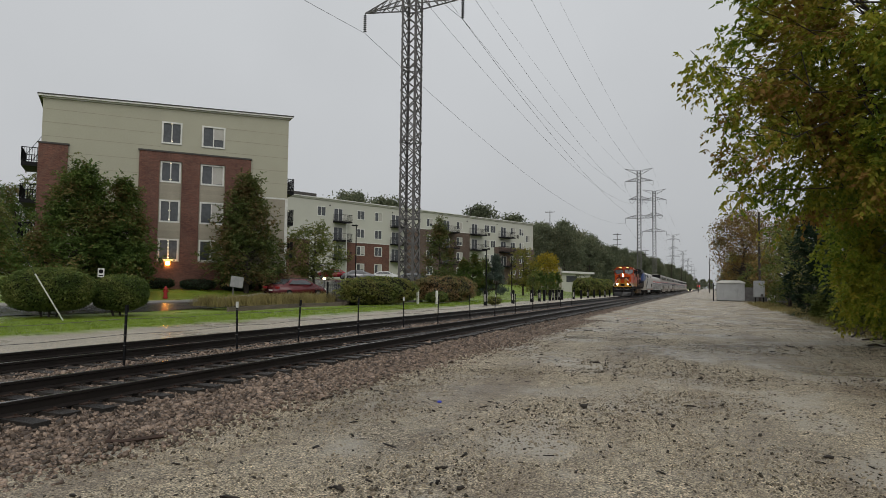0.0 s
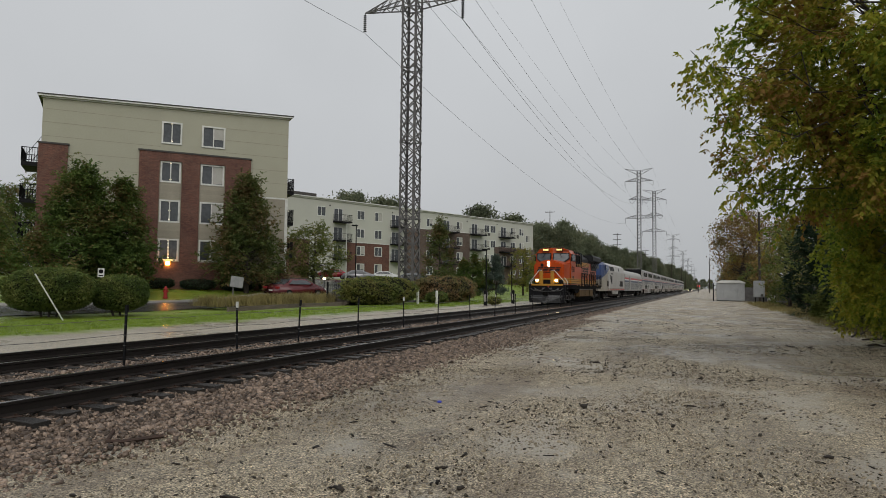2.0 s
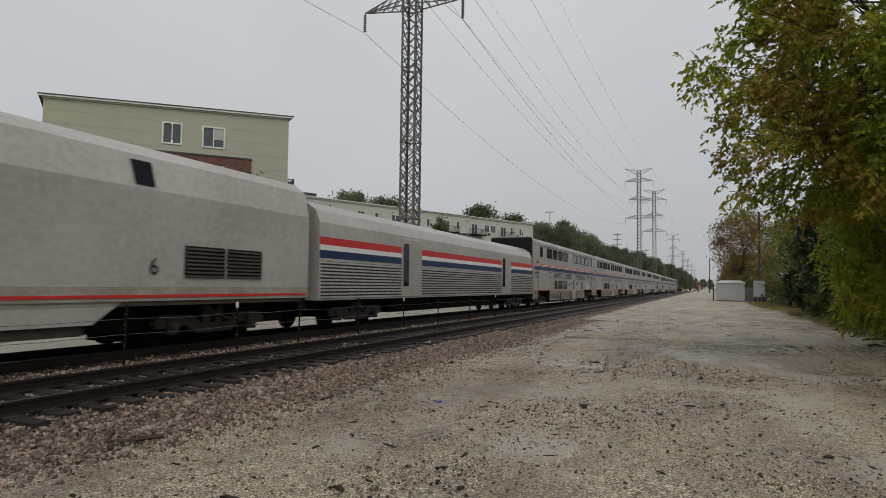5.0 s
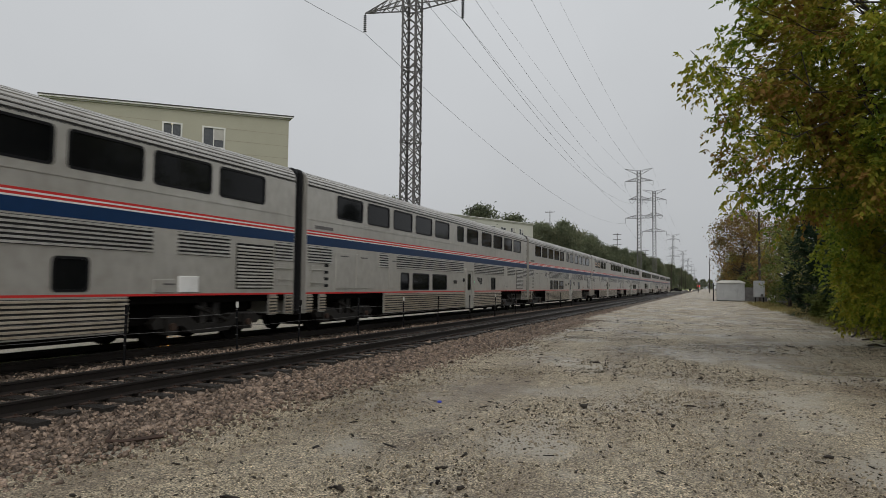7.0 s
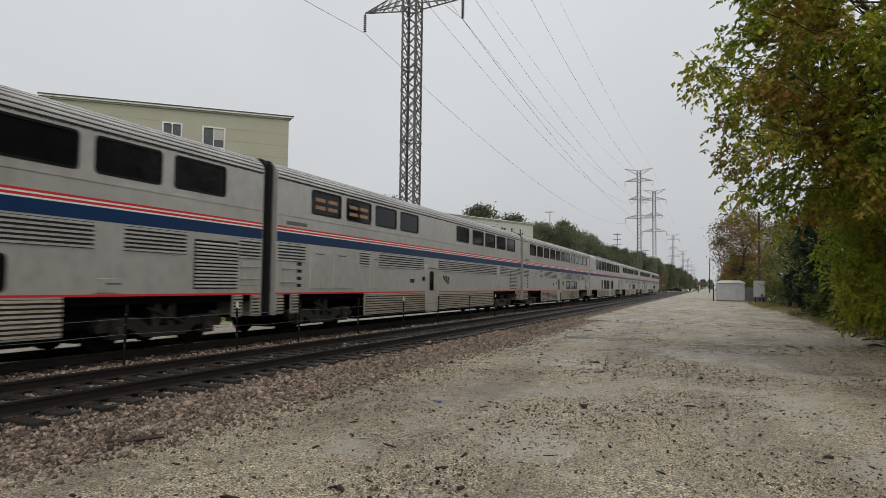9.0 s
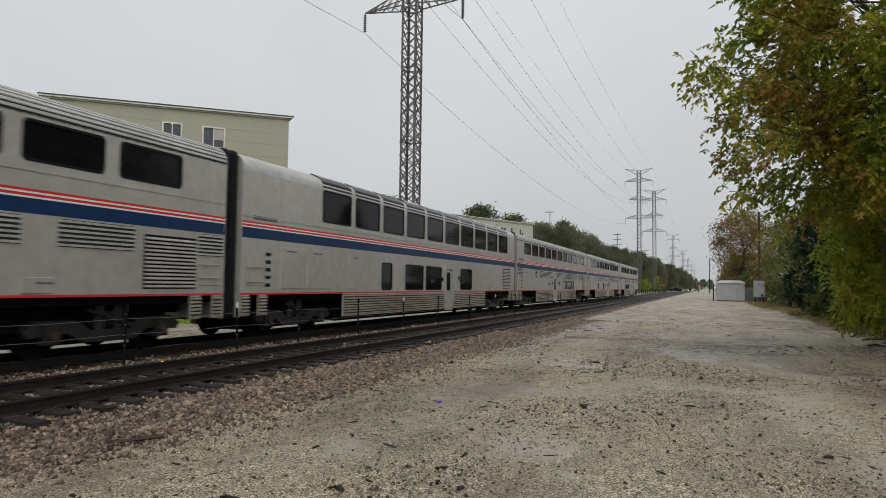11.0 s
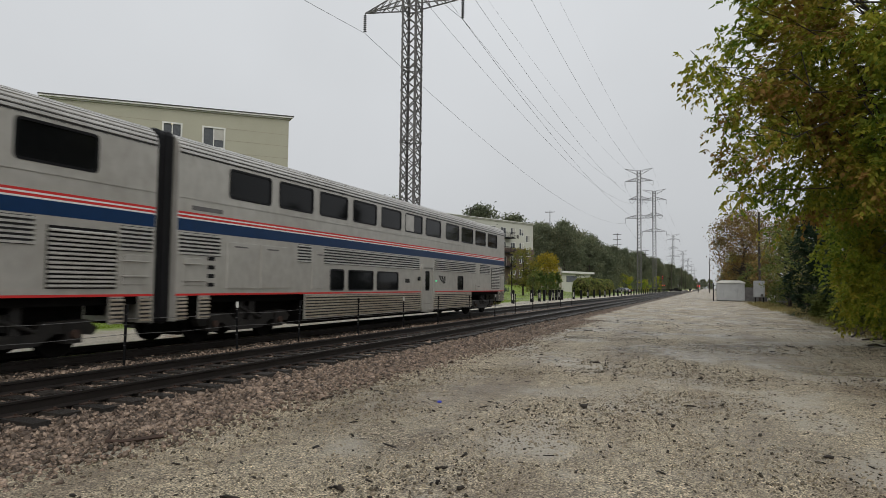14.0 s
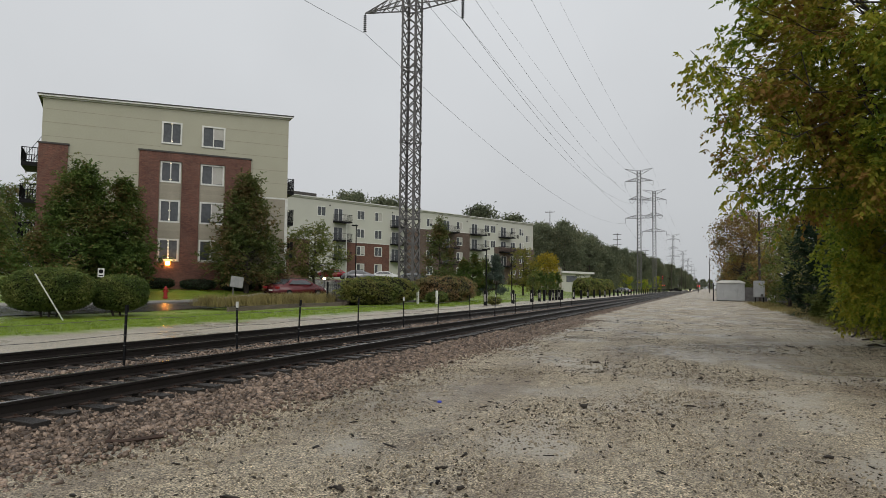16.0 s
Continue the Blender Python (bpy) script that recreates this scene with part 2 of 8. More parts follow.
def wall_grid(us, zs, holes, depth, place):
    """A wall of the outline us x zs with openings (u0, u1, z0, z1) cut right through; place(u, w, z) gives the point."""
    us = sorted({round(u, 4) for u in [us[0], us[-1]] + [h[i] for h in holes for i in (0, 1)]})
    zs = sorted({round(z, 4) for z in [zs[0], zs[-1]] + [h[i] for h in holes for i in (2, 3)]})
    bm, seen = bmesh.new(), {}
    def v(u, w, z):
        k = (u, w, z)
        if k not in seen:
            seen[k] = bm.verts.new(place(u, w, z))
        return seen[k]
    def full(i, j):
        if not (0 <= i < len(us) - 1 and 0 <= j < len(zs) - 1):
            return False
        u, z = (us[i] + us[i + 1]) / 2, (zs[j] + zs[j + 1]) / 2
        return not any(h[0] < u < h[1] and h[2] < z < h[3] for h in holes)
    for i in range(len(us) - 1):
        for j in range(len(zs) - 1):
            if not full(i, j):
                continue
            a, b, c, d = us[i], us[i + 1], zs[j], zs[j + 1]
            bm.faces.new((v(a, 0, c), v(b, 0, c), v(b, 0, d), v(a, 0, d)))
            bm.faces.new((v(a, depth, d), v(b, depth, d), v(b, depth, c), v(a, depth, c)))
            if not full(i - 1, j):
                bm.faces.new((v(a, 0, d), v(a, depth, d), v(a, depth, c), v(a, 0, c)))
            if not full(i + 1, j):
                bm.faces.new((v(b, 0, c), v(b, depth, c), v(b, depth, d), v(b, 0, d)))
            if not full(i, j - 1):
                bm.faces.new((v(a, 0, c), v(a, depth, c), v(b, depth, c), v(b, 0, c)))
            if not full(i, j + 1):
                bm.faces.new((v(a, 0, d), v(b, 0, d), v(b, depth, d), v(a, depth, d)))
    return bm


def raw_mesh(name, verts, faces, mat):
    me = bpy.data.meshes.new(name)
    me.from_pydata(verts, [], faces)
    me.materials.append(mat)
    me.update()
    return me


def ease(u):
    u = min(1.0, max(0.0, u))
    return u * u * (3 - 2 * u)


def rise(x, y=0.0):
    """Height of the ground: flat at the tracks, banked up to the gable and climbing to the car park."""
    across = np.interp(x, [-400, -120, -60, -31, -21, -18.5, -15, 12, 40, 400], [8, 3.0, 1.3, 0.42, 0.22, 0.1, 0, 0, 0.8, 5])
    before, along_it = (x + 43.84) * 0.747 - (y - 33.17) * 0.665, (x + 43.84) * 0.665 + (y - 33.17) * 0.747
    bank = 0.62 * ease(1 - (before - 0.8) / 6.5) * ease((19.5 - along_it) / 3) * ease((before + 50) / 5)
    return float(across) + bank + 1.4 * ease((y - 55) / 20) * ease((-x - 30) / 8)
# ---- ground ----
def lot_material():
    """Wet crushed limestone between the bushes and the tracks, turning to grass beyond them."""
    m = material("ground_surface", (0.385, 0.328, 0.232), (0.225, 0.190, 0.138), 0.62, scale=0.35, fine=5.0, mix=0.5, bump=0.035, bump_scale=48, wet=0.24, spec=0.36)
    n, l = m.node_tree.nodes, m.node_tree.links
    b = n["Principled BSDF"]
    old = b.inputs["Base Color"].links[0].from_socket
    co = n.new("ShaderNodeTexCoord")
    grit = n.new("ShaderNodeTexNoise")
    grit.inputs["Scale"].default_value, grit.inputs["Detail"].default_value = 60, 8
    l.new(co.outputs["Object"], grit.inputs["Vector"])
    gr = n.new("ShaderNodeMapRange")
    gr.inputs[1].default_value, gr.inputs[2].default_value = 0.38, 0.62
    gr.inputs[3].default_value, gr.inputs[4].default_value = 0.12, 1.95
    l.new(grit.outputs[0], gr.inputs[0])
    # single pebbles of uneven tone
    cell = n.new("ShaderNodeTexVoronoi")
    cell.inputs["Scale"].default_value = 52
    l.new(co.outputs["Object"], cell.inputs["Vector"])
    tone = n.new("ShaderNodeMapRange")
    tone.inputs[3].default_value, tone.inputs[4].default_value = 0.25, 1.75
    l.new(cell.outputs["Color"], tone.inputs[0])
    both = n.new("ShaderNodeMath")
    both.operation = "MULTIPLY"
    l.new(gr.outputs[0], both.inputs[0])
    l.new(tone.outputs[0], both.inputs[1])
    hs = n.new("ShaderNodeHueSaturation")
    l.new(both.outputs[0], hs.inputs["Value"])
    l.new(old, hs.inputs["Color"])
    # dark muddy streaks along the wheel tracks of the lot
    mp = n.new("ShaderNodeMapping")
    mp.inputs["Scale"].default_value = (0.9, 0.16, 1)
    mp.inputs["Rotation"].default_value = (0, 0, -0.1)
    l.new(co.outputs["Object"], mp.inputs["Vector"])
    mud = n.new("ShaderNodeTexNoise")
    mud.inputs["Scale"].default_value, mud.inputs["Detail"].default_value, mud.inputs["Roughness"].default_value = 0.8, 7, 0.65
    l.new(mp.outputs[0], mud.inputs["Vector"])
    mr = n.new("ShaderNodeMapRange")
    mr.inputs[1].default_value, mr.inputs[2].default_value = 0.49, 0.62
    mr.inputs[4].default_value = 0.58
    l.new(mud.outputs[0], mr.inputs[0])
    mm = n.new("ShaderNodeMix")
    mm.data_type = "RGBA"
    mm.inputs[7].default_value = (0.12, 0.088, 0.062, 1)
    l.new(mr.outputs[0], mm.inputs[0])
    l.new(hs.outputs[0], mm.inputs[6])
    # smooth pale patches of washed-out fines
    mp2 = n.new("ShaderNodeMapping")
    mp2.inputs["Scale"].default_value = (0.9, 0.45, 1)
    mp2.inputs["Location"].default_value = (3.7, 1.2, 0)
    l.new(co.outputs["Object"], mp2.inputs["Vector"])
    fines = n.new("ShaderNodeTexNoise")
    fines.inputs["Scale"].default_value, fines.inputs["Detail"].default_value, fines.inputs["Roughness"].default_value = 0.7, 8, 0.6
    l.new(mp2.outputs[0], fines.inputs["Vector"])
    fr = n.new("ShaderNodeMapRange")
    fr.inputs[1].default_value, fr.inputs[2].default_value, fr.inputs[4].default_value = 0.54, 0.62, 0.66
    l.new(fines.outputs[0], fr.inputs[0])
    pale = n.new("ShaderNodeMix")
    pale.data_type = "RGBA"
    part_x = n.new("ShaderNodeSeparateXYZ")
    l.new(co.outputs["Object"], part_x.inputs[0])
    strip = n.new("ShaderNodeMapRange")
    strip.inputs[1].default_value, strip.inputs[2].default_value, strip.inputs[4].default_value = -13.0, -14.4, 0.55
    l.new(part_x.outputs[0], strip.inputs[0])
    most = n.new("ShaderNodeMath")
    most.operation = "MAXIMUM"
    l.new(fr.outputs[0], most.inputs[0])
    l.new(strip.outputs[0], most.inputs[1])
    pale.inputs[7].default_value = (0.41, 0.38, 0.32, 1)
    l.new(most.outputs[0], pale.inputs[0])
    l.new(mm.outputs[2], pale.inputs[6])
    # grass west of the gravel strip and under the trees to the east
    sep = n.new("ShaderNodeSeparateXYZ")
    l.new(co.outputs["Object"], sep.inputs[0])
    edge = n.new("ShaderNodeTexNoise")
    edge.inputs["Scale"].default_value, edge.inputs["Detail"].default_value = 0.9, 8
    l.new(co.outputs["Object"], edge.inputs["Vector"])
    ed = n.new("ShaderNodeMath")
    ed.operation = "MULTIPLY_ADD"
    ed.inputs[1].default_value = 3.6
    l.new(edge.outputs[0], ed.inputs[0])
    l.new(sep.outputs[0], ed.inputs[2])
    west = n.new("ShaderNodeMapRange")
    west.inputs[1].default_value, west.inputs[2].default_value = -16.2, -17.3
    l.new(ed.outputs[0], west.inputs[0])
    east = n.new("ShaderNodeMapRange")
    east.inputs[1].default_value, east.inputs[2].default_value = 6.9, 8.4
    l.new(ed.outputs[0], east.inputs[0])
    mxm = n.new("ShaderNodeMath")
    mxm.operation = "MAXIMUM"
    l.new(west.outputs[0], mxm.inputs[0])
    l.new(east.outputs[0], mxm.inputs[1])
    blade = n.new("ShaderNodeTexNoise")
    blade.inputs["Scale"].default_value, blade.inputs["Detail"].default_value = 14, 6
    l.new(co.outputs["Object"], blade.inputs["Vector"])
    gc = n.new("ShaderNodeMix")
    gc.data_type = "RGBA"
    gc.inputs[6].default_value, gc.inputs[7].default_value = (0.11, 0.17, 0.015, 1), (0.20, 0.27, 0.03, 1)
    l.new(blade.outputs[0], gc.inputs[0])
    fin = n.new("ShaderNodeMix")
    fin.data_type = "RGBA"
    l.new(mxm.outputs[0], fin.inputs[0])
    l.new(pale.outputs[2], fin.inputs[6])
    l.new(gc.outputs[2], fin.inputs[7])
    # bare dark soil and leaf litter under the hedgerow
    soil = n.new("ShaderNodeMix")
    soil.data_type = "RGBA"
    soil.inputs[6].default_value, soil.inputs[7].default_value = (0.045, 0.034, 0.022, 1), (0.11, 0.085, 0.05, 1)
    l.new(blade.outputs[0], soil.inputs[0])
    under = n.new("ShaderNodeMix")
    under.data_type = "RGBA"
    l.new(east.outputs[0], under.inputs[0])
    l.new(fin.outputs[2], under.inputs[6])
    l.new(soil.outputs[2], under.inputs[7])
    l.new(under.outputs[2], b.inputs["Base Color"])
    return m


M_LOT = lot_material()


def ground_sheet():
    xs = [-1500, -400, -250, -120, -90, -70] + [-60 + 1.5 * i for i in range(28)] + [-18.5 + 0.35 * i for i in range(78)] + [10, 12, 16, 25, 40, 80, 200, 400, 1500]
    ys = [-300, -120, -60, -30, -15, -8] + [-4 + 0.4 * i for i in range(110)] + [41 + 2 * i for i in range(50)] + [150, 200, 300, 450, 700, 1000, 1500, 2500, 4000]
    verts = []
    for y in ys:
        for x in xs:
            z = rise(x, y)
            if -6 < x < 9 and -4 <= y < 140:
                z += 0.035 * noise.noise(Vector((x * 0.45, y * 0.3, 0))) + 0.012 * noise.noise(Vector((x * 1.7, y * 1.4, 4)))
            verts.append((x, y, z))
    w = len(xs)
    faces = [(j * w + i, j * w + i + 1, (j + 1) * w + i + 1, (j + 1) * w + i) for j in range(len(ys) - 1) for i in range(w - 1)]
    me = raw_mesh("ground", verts, faces, M_LOT)
    me.polygons.foreach_set("use_smooth", [True] * len(me.polygons))
    return tagged(new("ground", me), "wet crushed-stone lot turning to lawn beyond the tracks", "ground", kind="structure")


ground_sheet()

# ---- track bed, rails and ties ----
bed = [(-5.9, -0.05), (-6.35, -0.005), (-6.9, 0.03), (-7.4, 0.065), (-9.7, 0.085), (-10.35, 0.125), (-10.9, 0.10), (-13.3, 0.10), (-13.8, 0.07), (-14.4, -0.02), (-14.4, -0.2), (-5.7, -0.2)]
solid("ballast_bed", extrude(bed, -60, 1500), M_BALLAST, "raised bed of pinkish-grey crushed ballast stone", "ballast", kind="structure")

RAIL_SECTION = [(-0.07, -0.172), (0.07, -0.172), (0.07, -0.16), (0.012, -0.135), (0.012, -0.045), (0.036, -0.035), (0.036, -0.006), (0.03, -0.001), (-0.03, -0.001), (-0.036, -0.006), (-0.036, -0.035), (-0.012, -0.045), (-0.012, -0.135), (-0.07, -0.16)]


def track(at_x, label):
    t = thing("railway_track", pose(at_x, 0, 0), label, "track", "railway tracks", "structure")
    for sx in (-0.7525, 0.7525):
        rail = part("rail", extrude([(x + sx, z + RAIL) for x, z in RAIL_SECTION], -60, 1500), M_RAIL, t)
        part("rail_head", boxes((sx - 0.029, sx + 0.029, -60, 1500, RAIL - 0.002, RAIL)), M_RAILTOP, rail, "worn shiny rail head")
    return t


track_near = track(NEAR, "rusty running track on creosoted wooden ties")
track_far = track(FAR, "rusty running track that carries the passing train")
# ---- transmission towers ----
def tower(at):
    t = thing("transmission_tower", at, "grey galvanised lattice steel transmission tower with crossarms", "pylon", "transmission towers")
    a, top = 0.70, 43.0
    part("footing", boxes((-0.95, 0.95, -0.95, 0.95, -0.6, 0.12)), M_GALV, t)
    for sx in (-1, 1):
        for sy in (-1, 1):
            part("leg", boxes((min(sx * a, sx * (a - 0.17)), max(sx * a, sx * (a - 0.17)), sy * a - 0.014, sy * a + 0.014, 0, top),
                              (sx * a - 0.014, sx * a + 0.014, min(sy * a, sy * (a - 0.17)), max(sy * a, sy * (a - 0.17)), 0, top)), M_GALV, t)
    for face in range(4):
        bm = bmesh.new()
        m = Matrix.Rotation(math.pi / 2 * face, 4, "Z")
        z = 0.1
        while z < top - 1:
            h = 1.15
            for p, q in (((-a, -a, z), (a, -a, z + h)), ((a, -a, z), (-a, -a, z + h))):
                bar(bm, m @ Vector(p), m @ Vector(q), 0.085)
            z += h
        for z in (7.2, 14.0, 20.5, 25.9, 32.4, 38.9, 42.9):
            bar(bm, m @ Vector((-a, -a, z)), m @ Vector((a, -a, z)), 0.10)
        part("lattice", bm, M_GALV, t)
    for z, w, v in ((26.1, 4.75, False), (32.7, 3.5, True), (39.2, 4.75, False)):
        bm = bmesh.new()
        for s in (-1, 1):
            tip = (s * w, 0, z + 0.1)
            for sy in (-a, a):
                bar(bm, (s * a, sy, z), tip, 0.09)
                bar(bm, (s * a, sy, z + 1.25), tip, 0.08)
                for k in range(1, 5):
                    u = k / 5
                    x = s * (a + (w - a) * u)
                    bar(bm, (x, sy * (1 - u), z + 0.1 * u), (s * (a + (w - a) * (u - 0.1)), sy * (1.1 - u), z + 1.25 * (1.1 - u)), 0.05)
                    bar(bm, (x, sy * (1 - u), z + 0.1 * u), (s * (a + (w - a) * (u - 0.2)), sy * (1.2 - u), z + 1.25 * (1.2 - u)), 0.05)
            for k in range(1, 5):
                u = k / 5
                x = s * (a + (w - a) * u)
                bar(bm, (x, -a * (1 - u), z), (x, a * (1 - u), z), 0.05)
        part("crossarm", bm, M_GALV, t)
        for s in (-1, 1):
            if v:
                strings = [((s * w, 0, z), (s * (w - 1.0), 0, z - 1.5)), ((s * (a + 0.3), 0, z), (s * (w - 1.0), 0, z - 1.5))]
            else:
                strings = [((s * w, 0, z + 0.05), (s * w, 0, z - 1.75))]
            for p, q in strings:
                p, q = Vector(p), Vector(q)
                bm = bars([(p, q)], 0.05, 6)
                for k in range(9):
                    c = p.lerp(q, (k + 1) / 10)
                    cyl(bm, c, 0.16, 0.07, "z", 10, 0.07)
                part("insulator_string", bm, M_BLACK, t, "dark string of insulator discs")
    bm = bmesh.new()
    for s in (-1, 1):
        for sy in (-a, a):
            bar(bm, (s * a, sy, 41.6), (s * 4.7, 0, 43.7), 0.08)
            bar(bm, (s * a, sy, 43.0), (s * 4.7, 0, 43.7), 0.08)
        for k in range(1, 5):
            u = k / 5
            bar(bm, (s * (a + 4 * u), 0, 41.6 + 2.1 * u), (s * (a + 4 * (u - 0.12)), 0, 43.0 + 0.7 * u), 0.06)
    part("top_bracket", bm, M_GALV, t)
    return t


first_tower = tower(pose(-24.1, 53.0, 0.3))
for x, y, h in ((-21.9, 243, 0), (-19.9, 288, -1.2), (-24, 549, 0), (-24.5, 790, 0), (-24.2, 990, 0), (-24.2, 1230, 0), (-24.2, 1500, 0), (-24.4, -140, 0)):
    copy_thing(first_tower, pose(x, y, h))


def cable(a, b, sag, w, name="power_line"):
    pts = []
    for i in range(25):
        u = i / 24
        p = Vector(a).lerp(Vector(b), u)
        p.z -= sag * 4 * u * (1 - u)
        pts.append(p)
    solid(name, tube(pts, w, 5), M_WIRE, "thin dark overhead power line between towers", "power line", "power lines", at=None)


SPANS = [(-24.4, -140, 0.0), (-24.1, 53, 0.3), (-21.9, 243, 0.0), (-24, 549, 0.0), (-24.5, 790, 0.0)]
for (xa, ya, za), (xb, yb, zb) in zip(SPANS, SPANS[1:]):
    for dx, z, in ((-4.75, 24.35), (4.75, 24.35), (-2.5, 31.2), (2.5, 31.2), (-4.75, 37.5), (4.75, 37.5), (-4.7, 43.7), (4.7, 43.7)):
        cable((xa + dx, ya, za + z), (xb + dx, yb, zb + z), 4.7 if z < 43 else 3.0, 0.034 if z < 43 else 0.026)
# ---- apartment buildings ----
def brick_material(name, base, second):
    m = material(name, base, second, 0.85, scale=0.6, fine=14, mix=0.5)
    n, l = m.node_tree.nodes, m.node_tree.links
    b = n["Principled BSDF"]
    old = b.inputs["Base Color"].links[0].from_socket
    co = n.new("ShaderNodeTexCoord")
    sp, cb = n.new("ShaderNodeSeparateXYZ"), n.new("ShaderNodeCombineXYZ")
    ad = n.new("ShaderNodeMath")
    l.new(co.outputs["Object"], sp.inputs[0])
    l.new(sp.outputs[0], ad.inputs[0])
    l.new(sp.outputs[1], ad.inputs[1])
    l.new(ad.outputs[0], cb.inputs[0])
    l.new(sp.outputs[2], cb.inputs[1])
    br = n.new("ShaderNodeTexBrick")
    br.inputs["Scale"].default_value, br.inputs["Brick Width"].default_value, br.inputs["Row Height"].default_value = 1.0, 0.21, 0.075
    br.inputs["Mortar Size"].default_value = 0.006
    br.inputs["Color1"].default_value, br.inputs["Color2"].default_value, br.inputs["Mortar"].default_value = (1.2, 1.15, 1.1, 1), (0.72, 0.72, 0.75, 1), (1.25, 1.6, 1.7, 1)
    l.new(cb.outputs[0], br.inputs["Vector"])
    mu = n.new("ShaderNodeMix")
    mu.data_type, mu.blend_type = "RGBA", "MULTIPLY"
    mu.inputs[0].default_value = 1.0
    l.new(old, mu.inputs[6])
    l.new(br.outputs[0], mu.inputs[7])
    l.new(mu.outputs[2], b.inputs["Base Color"])
    return m


M_BRICK = brick_material("red_brick", (0.150, 0.074, 0.055), (0.088, 0.043, 0.034))
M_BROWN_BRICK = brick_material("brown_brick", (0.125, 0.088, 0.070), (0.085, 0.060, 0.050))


def frame_of(a, b):
    """Local axes of a facade that runs from a to b: x along it, y into the building."""
    a, b = Vector((a[0], a[1], 0)), Vector((b[0], b[1], 0))
    d = (b - a).normalized()
    return Matrix(((d.x, -d.y, 0, a.x), (d.y, d.x, 0, a.y), (0, 0, 1, 0), (0, 0, 0, 1)))


def house_window(parent, u0, u1, z0, z1, lit=0, blind=0.5, y=0.0):
    """A white sliding window: frame, mullion, two panes, one with a blind."""
    c = (u0 + u1) / 2
    f = part("window", boxes((u0 - 0.09, u0 + 0.03, y - 0.06, y + 0.10, z0 - 0.09, z1 + 0.09), (u1 - 0.03, u1 + 0.09, y - 0.06, y + 0.10, z0 - 0.09, z1 + 0.09),
                             (u0 + 0.03, u1 - 0.03, y - 0.06, y + 0.10, z1 - 0.03, z1 + 0.09), (u0 + 0.03, u1 - 0.03, y - 0.06, y + 0.10, z0 - 0.09, z0 + 0.03),
                             (c - 0.04, c + 0.04, y - 0.03, y + 0.08, z0, z1)), M_TRIM, parent, "white vinyl sliding window")
    part("pane", boxes((u0, c - 0.02, y + 0.03, y + 0.05, z0, z1)), M_PANE, f, "dark pane")
    part("pane", boxes((c + 0.02, u1, y + 0.035, y + 0.055, z0, z1)), M_PANE, f)
    if blind:
        part("blind", boxes((c + 0.05, u1 - 0.03, y + 0.012, y + 0.02, z0 + (z1 - z0) * (1 - blind), z1 - 0.02)), M_CURTAIN, f, "half-drawn pale blind")
    for k in range(lit):
        part("lamp_glint", boxes((c - 0.06, c + 0.06, y - 0.005, y + 0.01, z0 + 0.12 + (z1 - z0 - 0.2) * k / max(1, lit - 1), z0 + 0.19 + (z1 - z0 - 0.2) * k / max(1, lit - 1))), M_WARM, f, "warm lamps of the stairwell behind the glass")
    return f


def balcony(parent, u0, u1, z, d=1.5, y=0.0, door=True):
    """A black steel balcony: slab, rails and bars, with its patio door."""
    b = part("balcony", boxes((u0, u1, y - d, y, z - 0.22, z)), M_BLACK, parent, "black steel balcony")
    rail = bmesh.new()
    for p, q in (((u0, y - d), (u1, y - d)), ((u0, y - d), (u0, y)), ((u1, y - d), (u1, y))):
        for h in (0.12, 1.05):
            bar(rail, (*p, z + h), (*q, z + h), 0.05)
        n = max(2, int(math.dist(p, q) / 0.16))
        for k in range(n + 1):
            x, w = p[0] + (q[0] - p[0]) * k / n, p[1] + (q[1] - p[1]) * k / n
            bar(rail, (x, w, z + 0.1), (x, w, z + 1.05), 0.022)
    part("railing", rail, M_BLACK, b)
    if door:
        c = (u0 + u1) / 2 - 0.4
        f = part("patio_door", boxes((c - 0.9, c - 0.82, y - 0.04, y + 0.06, z, z + 2.15), (c + 0.82, c + 0.9, y - 0.04, y + 0.06, z, z + 2.15), (c - 0.82, c + 0.82, y - 0.04, y + 0.06, z + 2.07, z + 2.15), (c - 0.04, c + 0.04, y - 0.03, y + 0.04, z, z + 2.07)), M_TRIM, parent, "white glazed patio door")
        part("pane", boxes((c - 0.82, c + 0.82, y - 0.015, y + 0.01, z, z + 2.07)), M_PANE, f)


def clapboards(parent, u0, u1, z0, z1, y, h=0.155):
    """Lapped boards, each a piece of its own."""
    z = z0
    while z < z1 - 0.02:
        t = min(z + h, z1)
        part("clapboard", extrude([(y - 0.035, z), (y - 0.008, t), (y + 0.01, t), (y + 0.01, z)], u0, u1, None, "x"), M_CLAP, parent)
        z += h


GABLE = frame_of((-43.84, 33.17), (-32.18, 46.26))


